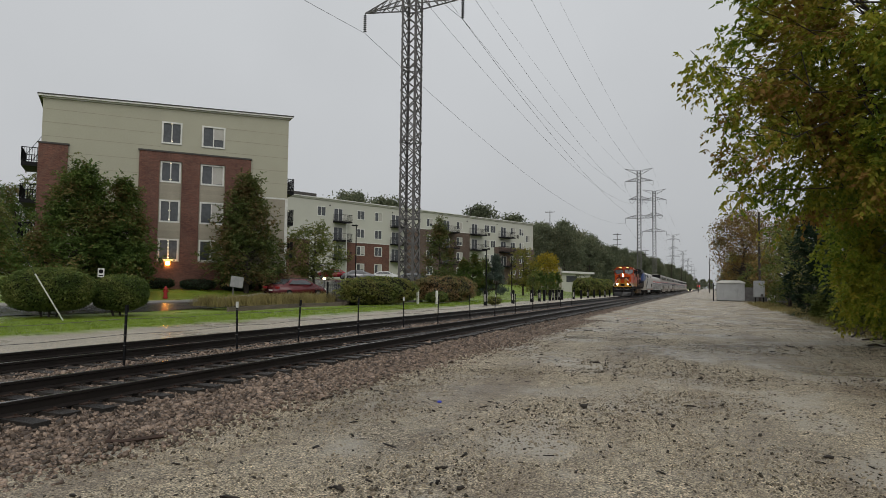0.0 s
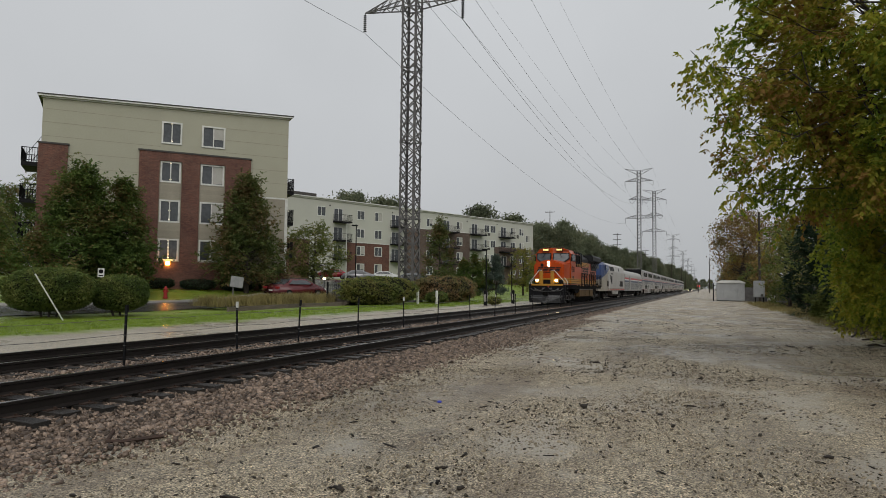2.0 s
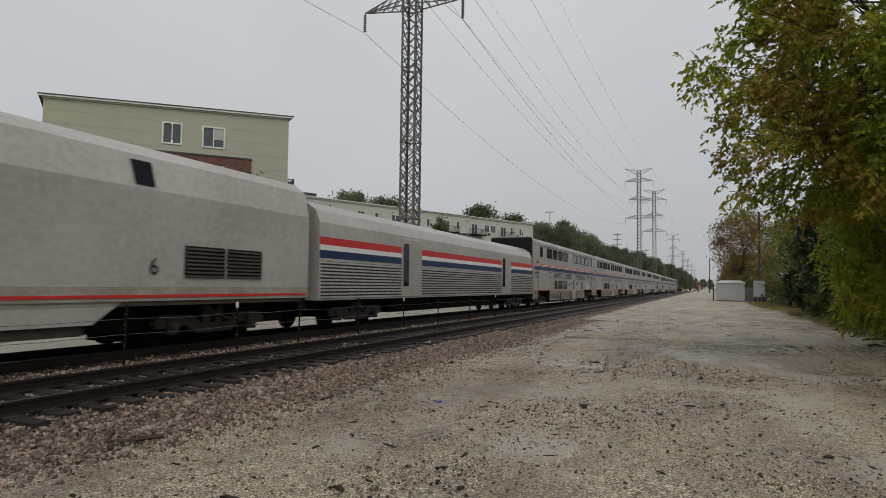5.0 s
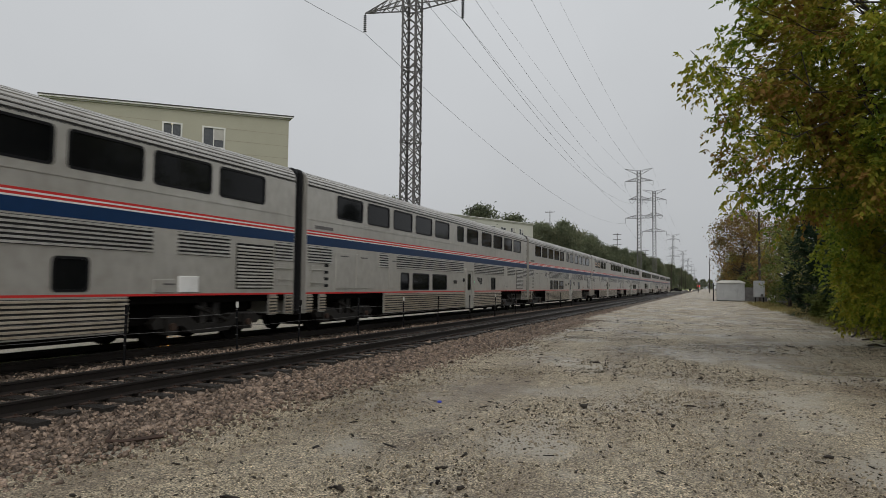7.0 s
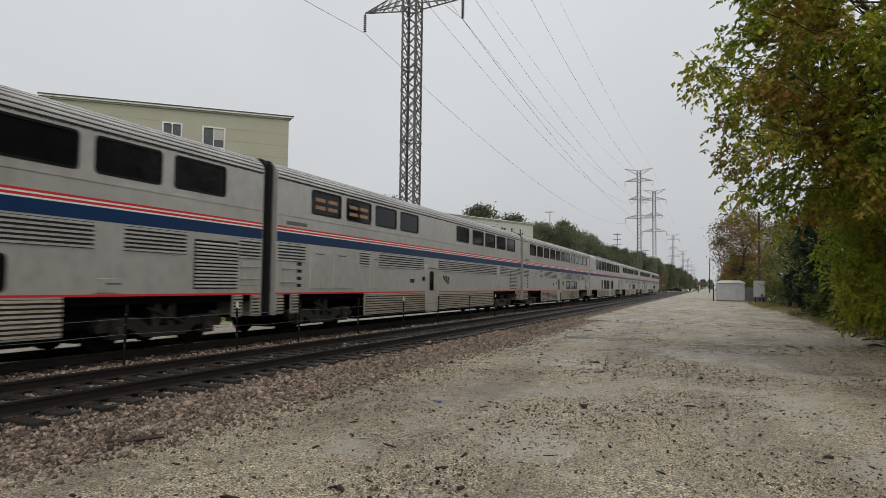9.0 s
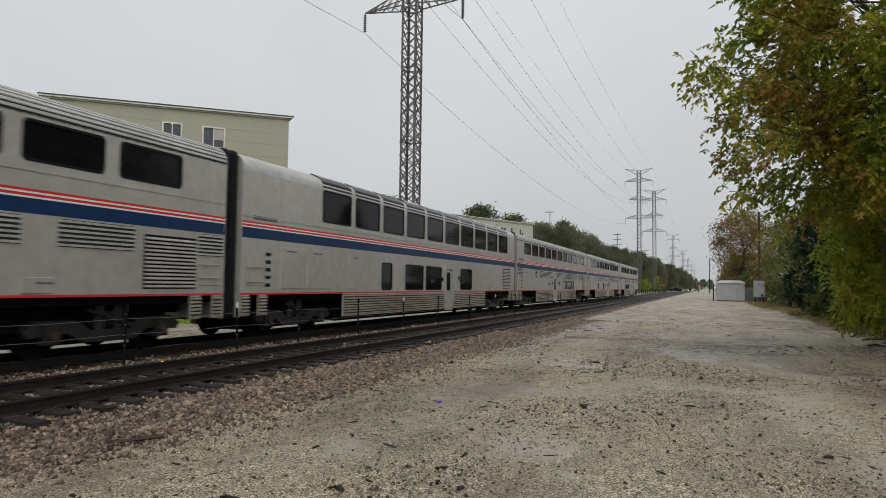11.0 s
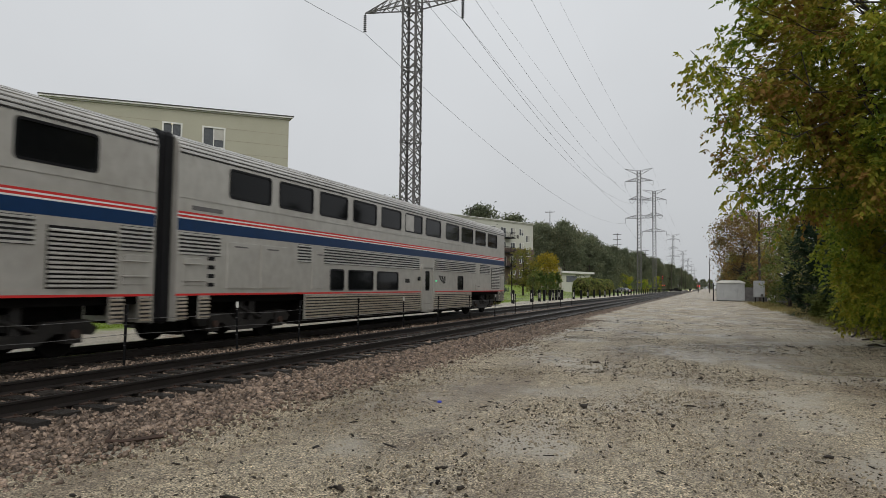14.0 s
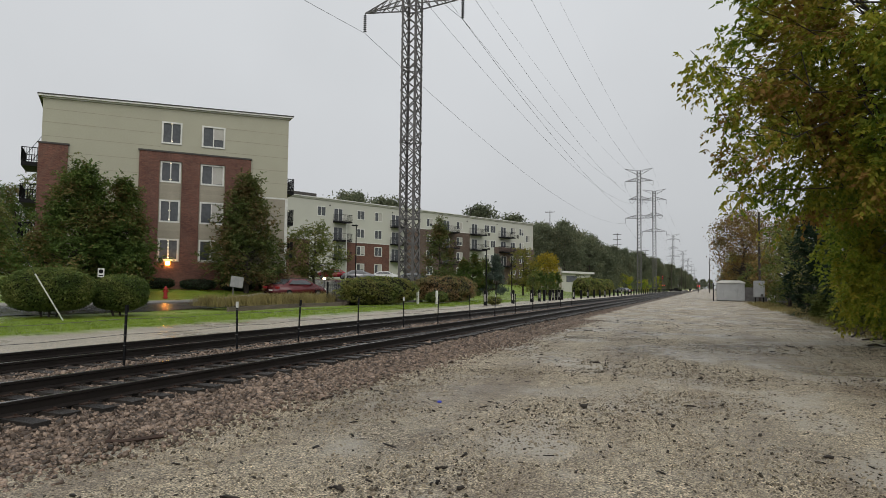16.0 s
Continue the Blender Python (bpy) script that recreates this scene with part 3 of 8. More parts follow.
def apartment_block():
    b = thing("apartment_block", GABLE, "four-storey apartment block of red brick and beige siding", "building")
    cols, rows = ((7.94, 9.22), (10.85, 12.42)), ((12.40, 13.93), (9.43, 10.88), (6.37, 7.92), (3.46, 4.95))
    holes = [(a, c, z0, z1) for a, c in cols for z0, z1 in rows]
    part("gable_wall", wall_grid((0, 17.55), (0.6, 14.75), holes, 0.3, lambda u, w, z: (u, w, z)), M_STUCCO, b, "beige panel siding")
    part("side_wall", boxes((0.0, 0.3, 0.3, 42, 0.6, 14.75), (17.25, 17.55, 0.3, 42, 0.6, 14.75)), M_STUCCO, b)
    part("floor_slab", boxes((0.3, 17.25, 0.32, 41.7, 11.55, 11.75), (0.3, 17.25, 0.32, 41.7, 8.55, 8.75), (0.3, 17.25, 0.32, 41.7, 5.5, 5.7), (0.3, 17.25, 2.3, 2.5, 0.6, 14.7)), M_CURTAIN, b)
    def pitched(bm):
        for v in bm.verts:
            if v.co.z > 14.76:
                v.co.z += 0.031 * v.co.x
        return bm
    part("gable_top", pitched(boxes((0.0, 17.55, 0.0, 0.3, 14.75, 14.77), (0.0, 0.3, 0.3, 42, 14.75, 14.77), (17.25, 17.55, 0.3, 42, 14.75, 14.77))), M_STUCCO, b)
    part("roof", pitched(boxes((-0.1, 17.65, -0.1, 42.1, 14.77, 14.95))), M_TRIM, b, "pale soffit under the roof")
    part("fascia", pitched(boxes((-0.3, 17.82, -0.28, -0.1, 14.86, 14.98))), M_TRIM, b, "white fascia board")
    part("cornice", pitched(extrude([(-0.30, 14.98), (-0.34, 15.0), (-0.30, 15.06), (0.4, 15.06), (0.4, 14.98)], -0.35, 17.9, None, "x")), M_CORNICE, b, "dark metal roof edge")
    part("cornice_return", pitched(boxes((17.65, 17.88, 0.4, 42, 14.95, 15.05), (-0.33, -0.1, 0.4, 42, 14.95, 15.05))), M_CORNICE, b)
    # brick facing, with slots in which the windows sit
    slots = [(7.78, 9.38, 3.28, 10.98), (10.68, 12.58, 3.28, 10.98)]
    part("brick_facing", wall_grid((6.35, 14.55), (0.6, 11.62), slots, 0.16, lambda u, w, z: (u, w - 0.16, z)), M_BRICK, b, "red-brown brick facing")
    part("brick_facing", boxes((-0.16, 1.68, -0.16, 0.0, 0.6, 11.48)), M_BRICK, b)
    part("brick_facing", boxes((14.55, 17.72, -0.16, 0.0, 0.6, 2.60)), M_BRICK, b, "brick base course")
    part("brick_facing", boxes((1.68, 6.35, -0.16, 0.0, 0.6, 2.60)), M_BRICK, b, "brick base course")
    part("brick_cap", boxes((6.27, 14.63, -0.21, 0.0, 11.62, 11.74)), M_CORNICE, b)
    part("brick_cap", boxes((-0.2, 1.76, -0.21, 0.0, 11.48, 11.60)), M_CORNICE, b)
    part("base_cap", boxes((14.55, 17.74, -0.19, 0.0, 2.60, 2.68)), M_TRIM, b)
    for a, c in ((7.78, 9.38), (10.68, 12.58)):
        for z0, z1 in ((8.02, 9.33), (5.05, 6.27), (3.28, 3.37)):
            clapboards(b, a, c, z0, z1, -0.02)
    clapboards(b, 14.55, 17.38, 2.68, 8.62, -0.03)
    clapboards(b, 1.70, 6.33, 2.60, 8.62, -0.03)
    part("corner_board", boxes((17.38, 17.60, -0.07, 0.0, 2.68, 8.72), (14.56, 17.38, -0.06, 0.0, 8.62, 8.74)), M_TRIM, b, "white corner board")
    for z in (9.9, 10.95, 12.05, 13.05, 14.0):
        part("panel_joint", boxes((1.7 if z < 11.6 else 0.02, 6.34 if z < 11.6 else 7.8, -0.008, 0.0, z, z + 0.03)), M_CLAP, b)
        part("panel_joint", boxes((14.57 if z < 11.6 else 12.6, 17.5, -0.008, 0.0, z, z + 0.03)), M_CLAP, b)
    lit = {(0, 0): 2, (0, 1): 2, (0, 2): 3, (0, 3): 6}
    for i, (a, c) in enumerate(cols):
        for k, (z0, z1) in enumerate(rows):
            house_window(b, a, c, z0, z1, lit.get((i, k), 0), 0 if i == 0 else (0.6, 0.95, 0.9, 0.95)[k], 0.0 if k else -0.01)
    lamp = part("wall_lamp", soft_box(8.42, 8.70, -0.34, -0.18, 3.02, 3.30, 0.04), M_AMBER, b, "lit amber wall lamp")
    part("exhaust_cap", cyl(bmesh.new(), (11.6, -0.36, 1.75), 0.22, 0.2, "y", 14), M_GALV, b, "grey exhaust hood")
    for z in (10.45, 7.72, 4.9):
        balcony_side(b, -0.05, 2.2, 5.6, z, -1)
        balcony_side(b, 17.6, 3.4, 7.0, z - 0.6, 1)
        balcony_side(b, 17.6, 13.4, 17.0, z - 0.6, 1)
    return b


def balcony_side(parent, u, y0, y1, z, s):
    """A balcony on a side wall at u, reaching out to side s."""
    d = 1.35 * s
    lo, hi = min(u, u + d), max(u, u + d)
    b = part("balcony", boxes((lo, hi, y0, y1, z - 0.3, z)), M_BLACK, parent, "black steel balcony")
    rail = bmesh.new()
    for p, q in (((u + d, y0), (u + d, y1)), ((u, y0), (u + d, y0)), ((u, y1), (u + d, y1))):
        for h in (0.12, 1.05):
            bar(rail, (*p, z + h), (*q, z + h), 0.05)
        n = max(2, int(math.dist(p, q) / 0.16))
        for k in range(n + 1):
            bar(rail, (p[0] + (q[0] - p[0]) * k / n, p[1] + (q[1] - p[1]) * k / n, z + 0.1), (p[0] + (q[0] - p[0]) * k / n, p[1] + (q[1] - p[1]) * k / n, z + 1.05), 0.025)
    part("railing", rail, M_BLACK, b)
    part("tie_rod", bars([((u + d, y0, z), (u, y0, z + 2.1)), ((u + d, y1, z), (u, y1, z + 2.1))], 0.035), M_BLACK, b)


apartment_block()
WING = frame_of((-59.5, 86.62), (-35.7, 144.45))


def apartment_wing():
    b = thing("apartment_building", WING, "long four-storey cream apartment building with brick bays", "building")
    zs = (12.68, 9.6, 6.66, 3.7)
    holes = []
    for u in (5.0, 13.05, 16.95, 29.5, 37.7, 46.0, 48.0, 54.6, 57.6):
        for z in zs:
            holes.append((u, u + (1.55 if u < 60 else 1.4), z, z + 1.42))
    for z in (11.35, 8.3, 5.3):
        holes.append((59.95, 61.45, z, z + 1.42))
    part("facade", wall_grid((-8, 62.6), (1.0, 15.2), holes, 0.3, lambda u, w, z: (u, w, z)), M_CREAM, b, "cream horizontal siding")
    part("rear_wall", boxes((-8, 62.6, 17.7, 18, 1, 15.2), (-8, -7.7, 0.3, 17.7, 1, 15.2), (62.3, 62.6, 0.3, 17.7, 1, 15.2), (-7.7, 62.3, 1.6, 1.8, 1, 15.1)), M_CREAM, b)
    part("roof", boxes((-8.1, 62.7, -0.15, 18.1, 15.2, 15.42)), M_CREAM, b)
    part("parapet_cap", boxes((-8.3, 62.9, -0.32, 0.1, 15.42, 15.56)), M_TRIM, b, "pale roof edge")
    part("penthouse", boxes((-7, 2.5, 3, 12, 15.42, 16.6)), M_CREAM, b)
    part("roof_unit", boxes((2.2, 6.5, 2.5, 5.5, 15.42, 16.5)), M_CORNICE, b)
    def facing(u0, u1, z1, clay=M_BRICK):
        part("brick_facing", wall_grid((u0, u1), (1.0, z1), [(h[0] - 0.12, h[1] + 0.12, h[2] - 0.12, h[3] + 0.12) for h in holes if h[0] > u0 and h[1] < u1 and h[2] < z1], 0.15, lambda u, w, z: (u, w - 0.15, z)), clay, b, "red-brown brick facing" if clay is M_BRICK else "dull brown brick facing")
    facing(11.0, 20.2, 8.68)
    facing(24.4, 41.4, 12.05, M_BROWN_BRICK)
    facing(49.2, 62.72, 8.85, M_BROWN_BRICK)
    facing(-8.0, 3.5, 8.68)
    part("facing_cap", boxes((10.95, 20.25, -0.2, 0.0, 8.68, 8.8)), M_TRIM, b)
    part("facing_cap", boxes((24.3, 41.5, -0.2, 0.0, 12.05, 12.17)), M_TRIM, b)
    for i, h in enumerate(holes):
        house_window(b, *h, 0, (0.0, 0.9, 0.6, 0.95, 0.0)[i % 5], 0.0 if h[2] > 8.9 else -0.06)
    for u0, u1 in ((8.1, 10.9), (20.5, 23.6), (33.1, 36.9), (41.4, 45.2), (50.6, 54.4)):
        for z in (11.95, 8.9, 5.9):
            balcony(b, u0, u1, z, 1.5, -0.155 if 24.4 < u0 < 41.4 or (u0 > 49 and z < 8.8) else 0.0)
    for u in (47.1, 56.7):
        for z in (9.1, 12.0):
            part("vent_grille", boxes((u, u + 0.7, -0.03, 0.02, z, z + 0.7)), M_CORNICE, b, "dark wall grille")
    for u in (7.3, 20.8, 32.4, 40.6, 49.9):
        part("soffit_lamp", boxes((u, u + 0.18, -0.12, 0.0, 14.35, 14.55)), M_CORNICE, b)
    return b


apartment_wing()


def low_building():
    """The single-storey building past the hedges."""
    b = thing("low_building", frame_of((-36.0, 147.1), (-27.3, 172.1)), "low tan commercial building with a flat roof", "building")
    part("wall", boxes((-4, 12, 0, 14, 0.5, 6.3)), M_CLAP, b, "tan block wall")
    part("annex", boxes((12.0, 27, 0.5, 12, 0.5, 5.0)), M_CREAM, b)
    part("roof_edge", boxes((-4.2, 12.1, -0.2, 14.2, 6.3, 6.5)), M_CORNICE, b)
    part("roof", boxes((11.6, 27.6, -0.3, 12.5, 5.0, 5.5)), M_TRIM, b, "pale flat roof")
    part("window", boxes((15.0, 20.0, 0.42, 0.5, 2.9, 4.4)), M_PANE, b)
    part("roof_vent", cyl(bmesh.new(), (3.5, 3, 6.4), 0.5, 0.9, "z", 12), M_TRIM, b, "white roof ventilator")
    return b


low_building()
# ---- plants ----
def leaf_material(name, a, b, c, scale=0.5, rough=0.55):
    """Leaves: three hues in patches through the crown, and a tint per leaf."""
    m = bpy.data.materials.new(name)
    m.use_nodes = True
    n, l = m.node_tree.nodes, m.node_tree.links
    p = n["Principled BSDF"]
    p.inputs["Roughness"].default_value = rough
    p.inputs["Specular IOR Level"].default_value = 0.18
    co = n.new("ShaderNodeTexCoord")
    ns = n.new("ShaderNodeTexNoise")
    ns.inputs["Scale"].default_value, ns.inputs["Detail"].default_value = scale, 4
    l.new(co.outputs["Object"], ns.inputs["Vector"])
    rnd = n.new("ShaderNodeNewGeometry")
    ad = n.new("ShaderNodeMath")
    ad.operation = "MULTIPLY_ADD"
    ad.inputs[1].default_value = 0.18
    l.new(rnd.outputs["Random Per Island"], ad.inputs[0])
    l.new(ns.outputs[0], ad.inputs[2])
    rp = n.new("ShaderNodeValToRGB")
    e = rp.color_ramp.elements
    e[0].position, e[0].color = 0.42, (*a, 1)
    e[1].position, e[1].color = 0.60, (*b, 1)
    t = e.new(0.74)
    t.color = (*c, 1)
    l.new(ad.outputs[0], rp.inputs[0])
    mr = n.new("ShaderNodeMapRange")
    mr.inputs[3].default_value, mr.inputs[4].default_value = 0.75, 1.25
    l.new(rnd.outputs["Random Per Island"], mr.inputs[0])
    hs = n.new("ShaderNodeHueSaturation")
    l.new(rp.outputs[0], hs.inputs["Color"])
    l.new(mr.outputs[0], hs.inputs["Value"])
    l.new(hs.outputs[0], p.inputs["Base Color"])
    thin = n.new("ShaderNodeBsdfTranslucent")
    l.new(hs.outputs[0], thin.inputs["Color"])
    both = n.new("ShaderNodeMixShader")
    both.inputs[0].default_value = 0.42
    l.new(p.outputs[0], both.inputs[1])
    l.new(thin.outputs[0], both.inputs[2])
    l.new(both.outputs[0], n["Material Output"].inputs["Surface"])
    return m


L_ELDER = leaf_material("box_elder_leaf", (0.135, 0.21, 0.024), (0.29, 0.285, 0.032), (0.26, 0.15, 0.045), 0.7)
L_MAPLE = leaf_material("maple_leaf", (0.068, 0.112, 0.028), (0.104, 0.153, 0.037), (0.15, 0.11, 0.042), 0.5)
L_MAPLE_RED = leaf_material("turning_maple_leaf", (0.085, 0.12, 0.036), (0.115, 0.14, 0.044), (0.165, 0.11, 0.052), 0.45)
L_SHRUB = leaf_material("clipped_shrub_leaf", (0.065, 0.10, 0.028), (0.11, 0.15, 0.038), (0.17, 0.19, 0.055), 1.2)
L_HEDGE = leaf_material("hedge_leaf", (0.12, 0.155, 0.042), (0.175, 0.20, 0.055), (0.21, 0.19, 0.06), 0.6)
L_YELLOW = leaf_material("yellowing_leaf", (0.30, 0.24, 0.020), (0.38, 0.29, 0.030), (0.22, 0.19, 0.030), 0.5)
L_BROWN = leaf_material("autumn_leaf", (0.14, 0.13, 0.045), (0.25, 0.145, 0.058), (0.21, 0.20, 0.045), 0.3)
L_LIME = leaf_material("yellow_green_leaf", (0.17, 0.26, 0.030), (0.31, 0.35, 0.040), (0.38, 0.32, 0.045), 0.6)
L_DARK = leaf_material("conifer_needle", (0.021, 0.042, 0.024), (0.033, 0.057, 0.030), (0.045, 0.068, 0.038), 0.8)
# Far foliage: leaves paled and greyed, distance haze painted into their colour.
L_HAZY = leaf_material("haze_paled_leaf", (0.115, 0.135, 0.085), (0.14, 0.16, 0.095), (0.17, 0.17, 0.10), 0.16)
M_BARK = material("bark", (0.07, 0.058, 0.048), (0.035, 0.03, 0.026), 0.85, scale=3, fine=25, bump=0.03, streak=(1, 1, 0.3))
# Bush cores: near-black colour stands in for the shade among the leaves.
M_CORE = material("painted_core_shade", (0.018, 0.02, 0.01), (0.01, 0.011, 0.007), 0.95, scale=4, fine=30)
M_TAN = material("tan_grass_blade", (0.24, 0.20, 0.075), (0.17, 0.14, 0.06), 0.8, scale=1, fine=20, vary=0.35, island=True)
M_BLADE = material("grass_blade", (0.19, 0.27, 0.025), (0.12, 0.18, 0.02), 0.7, scale=1, fine=20, vary=0.35, island=True)


def leaves(name, centres, spread, per, size, mat, parent, rng, droop=0.3, narrow=0.5, label="", tall=0.8):
    """One crown: per leaves scattered round each of the centres; a leaf is a folded diamond."""
    c = np.repeat(np.asarray(centres, float), per, 0)
    n = len(c)
    off = rng.normal(0, 1, (n, 3)) * (spread if np.ndim(spread) == 0 else np.repeat(np.asarray(spread), per)[:, None])
    c = c + off * np.array([1, 1, tall])
    d = rng.normal(0, 1, (n, 3))
    d[:, 2] -= droop * 2
    d /= np.linalg.norm(d, axis=1)[:, None]
    up = rng.normal(0, 1, (n, 3)) + np.array([0, 0, 1.2])
    s = np.cross(d, up)
    s /= np.linalg.norm(s, axis=1)[:, None] + 1e-9
    k = np.cross(s, d)
    w = size * rng.uniform(0.6, 1.35, (n, 1))
    v = np.empty((n, 4, 3))
    v[:, 0], v[:, 2] = c - d * w * 0.5, c + d * w * 0.5
    v[:, 1], v[:, 3] = c + s * w * narrow * 0.5 + k * w * 0.12, c - s * w * narrow * 0.5 + k * w * 0.12
    me = bpy.data.meshes.new(name)
    me.vertices.add(n * 4)
    me.vertices.foreach_set("co", v.ravel())
    me.loops.add(n * 4)
    me.loops.foreach_set("vertex_index", np.arange(n * 4))
    me.polygons.add(n)
    me.polygons.foreach_set("loop_start", np.arange(0, n * 4, 4))
    me.polygons.foreach_set("loop_total", np.full(n, 4))
    me.materials.append(mat)
    me.update()
    me.validate()
    ob = new(name, me)
    ob.parent = parent
    if label:
        tagged(ob, label)
    return ob


def sprays(name, centres, outward, spread, per, leaflets, length, size, mat, parent, rng, droop=0.6, narrow=0.45, label="", tall=1.0):
    """A crown of twigs: each drooping twig carries leaflets in pairs, so that the foliage hangs in clusters."""
    c = np.repeat(np.asarray(centres, float), per, 0)
    o = np.repeat(np.asarray(outward, float), per, 0)
    n = len(c)
    c = c + rng.normal(0, 1, (n, 3)) * np.array([spread, spread, spread * tall])
    d = o * 0.8 + rng.normal(0, 0.75, (n, 3))
    d[:, 2] -= droop * 0.5
    d /= np.linalg.norm(d, axis=1)[:, None] + 1e-9
    ln = length * rng.uniform(0.6, 1.3, (n, 1))
    m = leaflets
    u = np.tile((np.arange(m) + 0.6) / m, n)[:, None]
    C, D, L = (np.repeat(q, m, 0) for q in (c, d, ln))
    p = C + D * L * u
    p[:, 2] -= (droop * L * u * u * 0.6)[:, 0]
    side = np.cross(D, np.array([0, 0, 1.0]))
    side /= np.linalg.norm(side, axis=1)[:, None] + 1e-6
    sign = np.tile(np.where(np.arange(m) % 2, 1.0, -1.0), n)[:, None]
    e = D * 0.55 + side * sign * 0.75 + rng.normal(0, 0.35, (n * m, 3))
    e[:, 2] -= droop * 0.9
    e /= np.linalg.norm(e, axis=1)[:, None] + 1e-9
    up = rng.normal(0, 0.5, (n * m, 3)) + np.array([0, 0, 1.0])
    s = np.cross(e, up)
    s /= np.linalg.norm(s, axis=1)[:, None] + 1e-9
    k = np.cross(s, e)
    w = size * rng.uniform(0.65, 1.3, (n * m, 1))
    v = np.empty((n * m, 4, 3))
    v[:, 0], v[:, 2] = p, p + e * w
    v[:, 1] = p + e * w * 0.42 + s * w * narrow * 0.5 + k * w * 0.10
    v[:, 3] = p + e * w * 0.42 - s * w * narrow * 0.5 + k * w * 0.10
    q = n * m
    me = bpy.data.meshes.new(name)
    me.vertices.add(q * 4)
    me.vertices.foreach_set("co", v.ravel())
    me.loops.add(q * 4)
    me.loops.foreach_set("vertex_index", np.arange(q * 4))
    me.polygons.add(q)
    me.polygons.foreach_set("loop_start", np.arange(0, q * 4, 4))
    me.polygons.foreach_set("loop_total", np.full(q, 4))
    me.materials.append(mat)
    me.update()
    me.validate()
    ob = new(name, me)
    ob.parent = parent
    if label:
        tagged(ob, label)
    return ob


def limb(bm, a, b, r0, r1, rng, steps=5, wob=0.12, sides=6):
    """A tapered, slightly crooked branch."""
    a, b = Vector(a), Vector(b)
    d = b - a
    prev = None
    for i in range(steps + 1):
        u = i / steps
        p = a + d * u + Vector(rng.normal(0, 1, 3)) * wob * d.length * 0.12 * (u * (1 - u) * 4)
        r = r0 + (r1 - r0) * u
        t = d.normalized()
        s = t.orthogonal().normalized()
        q = t.cross(s)
        ring = [bm.verts.new(p + (s * math.cos(k) + q * math.sin(k)) * r) for k in (math.tau * j / sides for j in range(sides))]
        if prev:
            for j in range(sides):
                m = (j + 1) % sides
                bm.faces.new((prev[j], prev[m], ring[m], ring[j]))
        prev = ring
    bm.faces.new(prev)


def tree(name, at, height, width, label, mat, seed, clumps=90, per=60, leaf=0.16, clear=0.18, shape="round", group="", fill=0.45, category="tree", spread=0.052):
    """A tree: tapered trunk, limbs, and an uneven crown of leaf clumps with gaps."""
    rng = np.random.default_rng(seed)
    t = thing(name, at, label, category, group)
    z0 = height * clear
    pts = []
    while len(pts) < clumps:
        u = rng.uniform(0, 1)
        if shape == "cone":
            r = (1 - u) ** 0.85 * 0.5 + 0.02
        elif shape == "maple":
            u = u ** 1.25
            r = 0.5 * min(1.0, (u + 0.10) / 0.30) ** 0.6 * (1 - u) ** 0.85 + 0.015
        elif shape == "oval":
            r = 0.5 * math.sin(math.pi * min(1, 0.12 + 0.9 * u)) ** 0.7 * (1 - 0.35 * u)
        else:
            r = 0.5 * math.sin(math.pi * (0.14 + 0.80 * u)) ** 0.6
        k = rng.uniform(0, math.tau)
        q = rng.uniform(fill, 1) ** 0.6
        lump = 0.80 + 0.55 * noise.noise(Vector((math.cos(k) * 1.7 + seed, math.sin(k) * 1.7, u * 4.2)))
        pts.append((math.cos(k) * r * q * width * lump, math.sin(k) * r * q * width * lump, z0 + u * (height - z0) * (0.96 + 0.06 * lump)))
    bm = bmesh.new()
    limb(bm, (0, 0, -0.3), (rng.normal() * 0.03 * width, rng.normal() * 0.03 * width, height * 0.9), height * 0.021 + 0.03, 0.02, rng, 8, 0.1, 8)
    for p in pts[::3]:
        h = max(height * clear * 0.8, p[2] - (0.55 * math.hypot(p[0], p[1]) if shape != "cone" else 0.1))
        limb(bm, (0, 0, h), p, 0.010 * height * (1 - h / height) + 0.012, 0.008, rng, 4, 0.3, 5)
    part("trunk", bm, M_BARK, t, "grey-brown trunk and limbs")
    if shape == "cone" or leaf > 0.3:
        leaves("crown", pts, width * spread, per, leaf, mat, t, rng)
    else:
        out = [Vector((p[0], p[1], (0.9 if shape in ("maple", "oval") else 0.35) * width * 0.2)).normalized() for p in pts]
        sprays("crown", pts, out, width * spread * 0.8, per // 9, 9, leaf * 2.6, leaf * 1.0, mat, t, rng, 0.25, 0.55)
    return t


# street maples before the gable
tree("maple_tree", pose(-37.7, 31.4, rise(-37.7, 31.4)), 7.9, 10.0, "dark green young maple beside the brick gable", L_MAPLE, 3, 300, 144, 0.20, 0.06, "maple", "street maples", 0.3)
tree("maple_tree", pose(-36.4, 33.6, rise(-36.4, 33.6)), 7.4, 6.4, "dark green narrow maple beside the brick gable", L_MAPLE, 5, 190, 135, 0.20, 0.08, "maple", "street maples", 0.3)
tree("maple_tree", pose(-32.6, 41.9, rise(-32.6, 41.9)), 8.5, 9.0, "reddish-green maple before the siding wall", L_MAPLE_RED, 8, 220, 135, 0.20, 0.10, "maple", "street maples", 0.3)
tree("locust_tree", pose(-39.4, 61.9, rise(-39.4, 61.9)), 6.9, 7.4, "light green car-park tree with a thin crown", L_HEDGE, 11, 110, 110, 0.2, 0.25, "round", "car-park trees", 0.3)
tree("maple_tree", pose(-31.6, 79.0, rise(-31.6, 79.0)), 9.0, 6.6, "dark rust-tinged maple before the cream building", L_MAPLE_RED, 12, 110, 90, 0.26, 0.12, "maple", "car-park trees", 0.3)
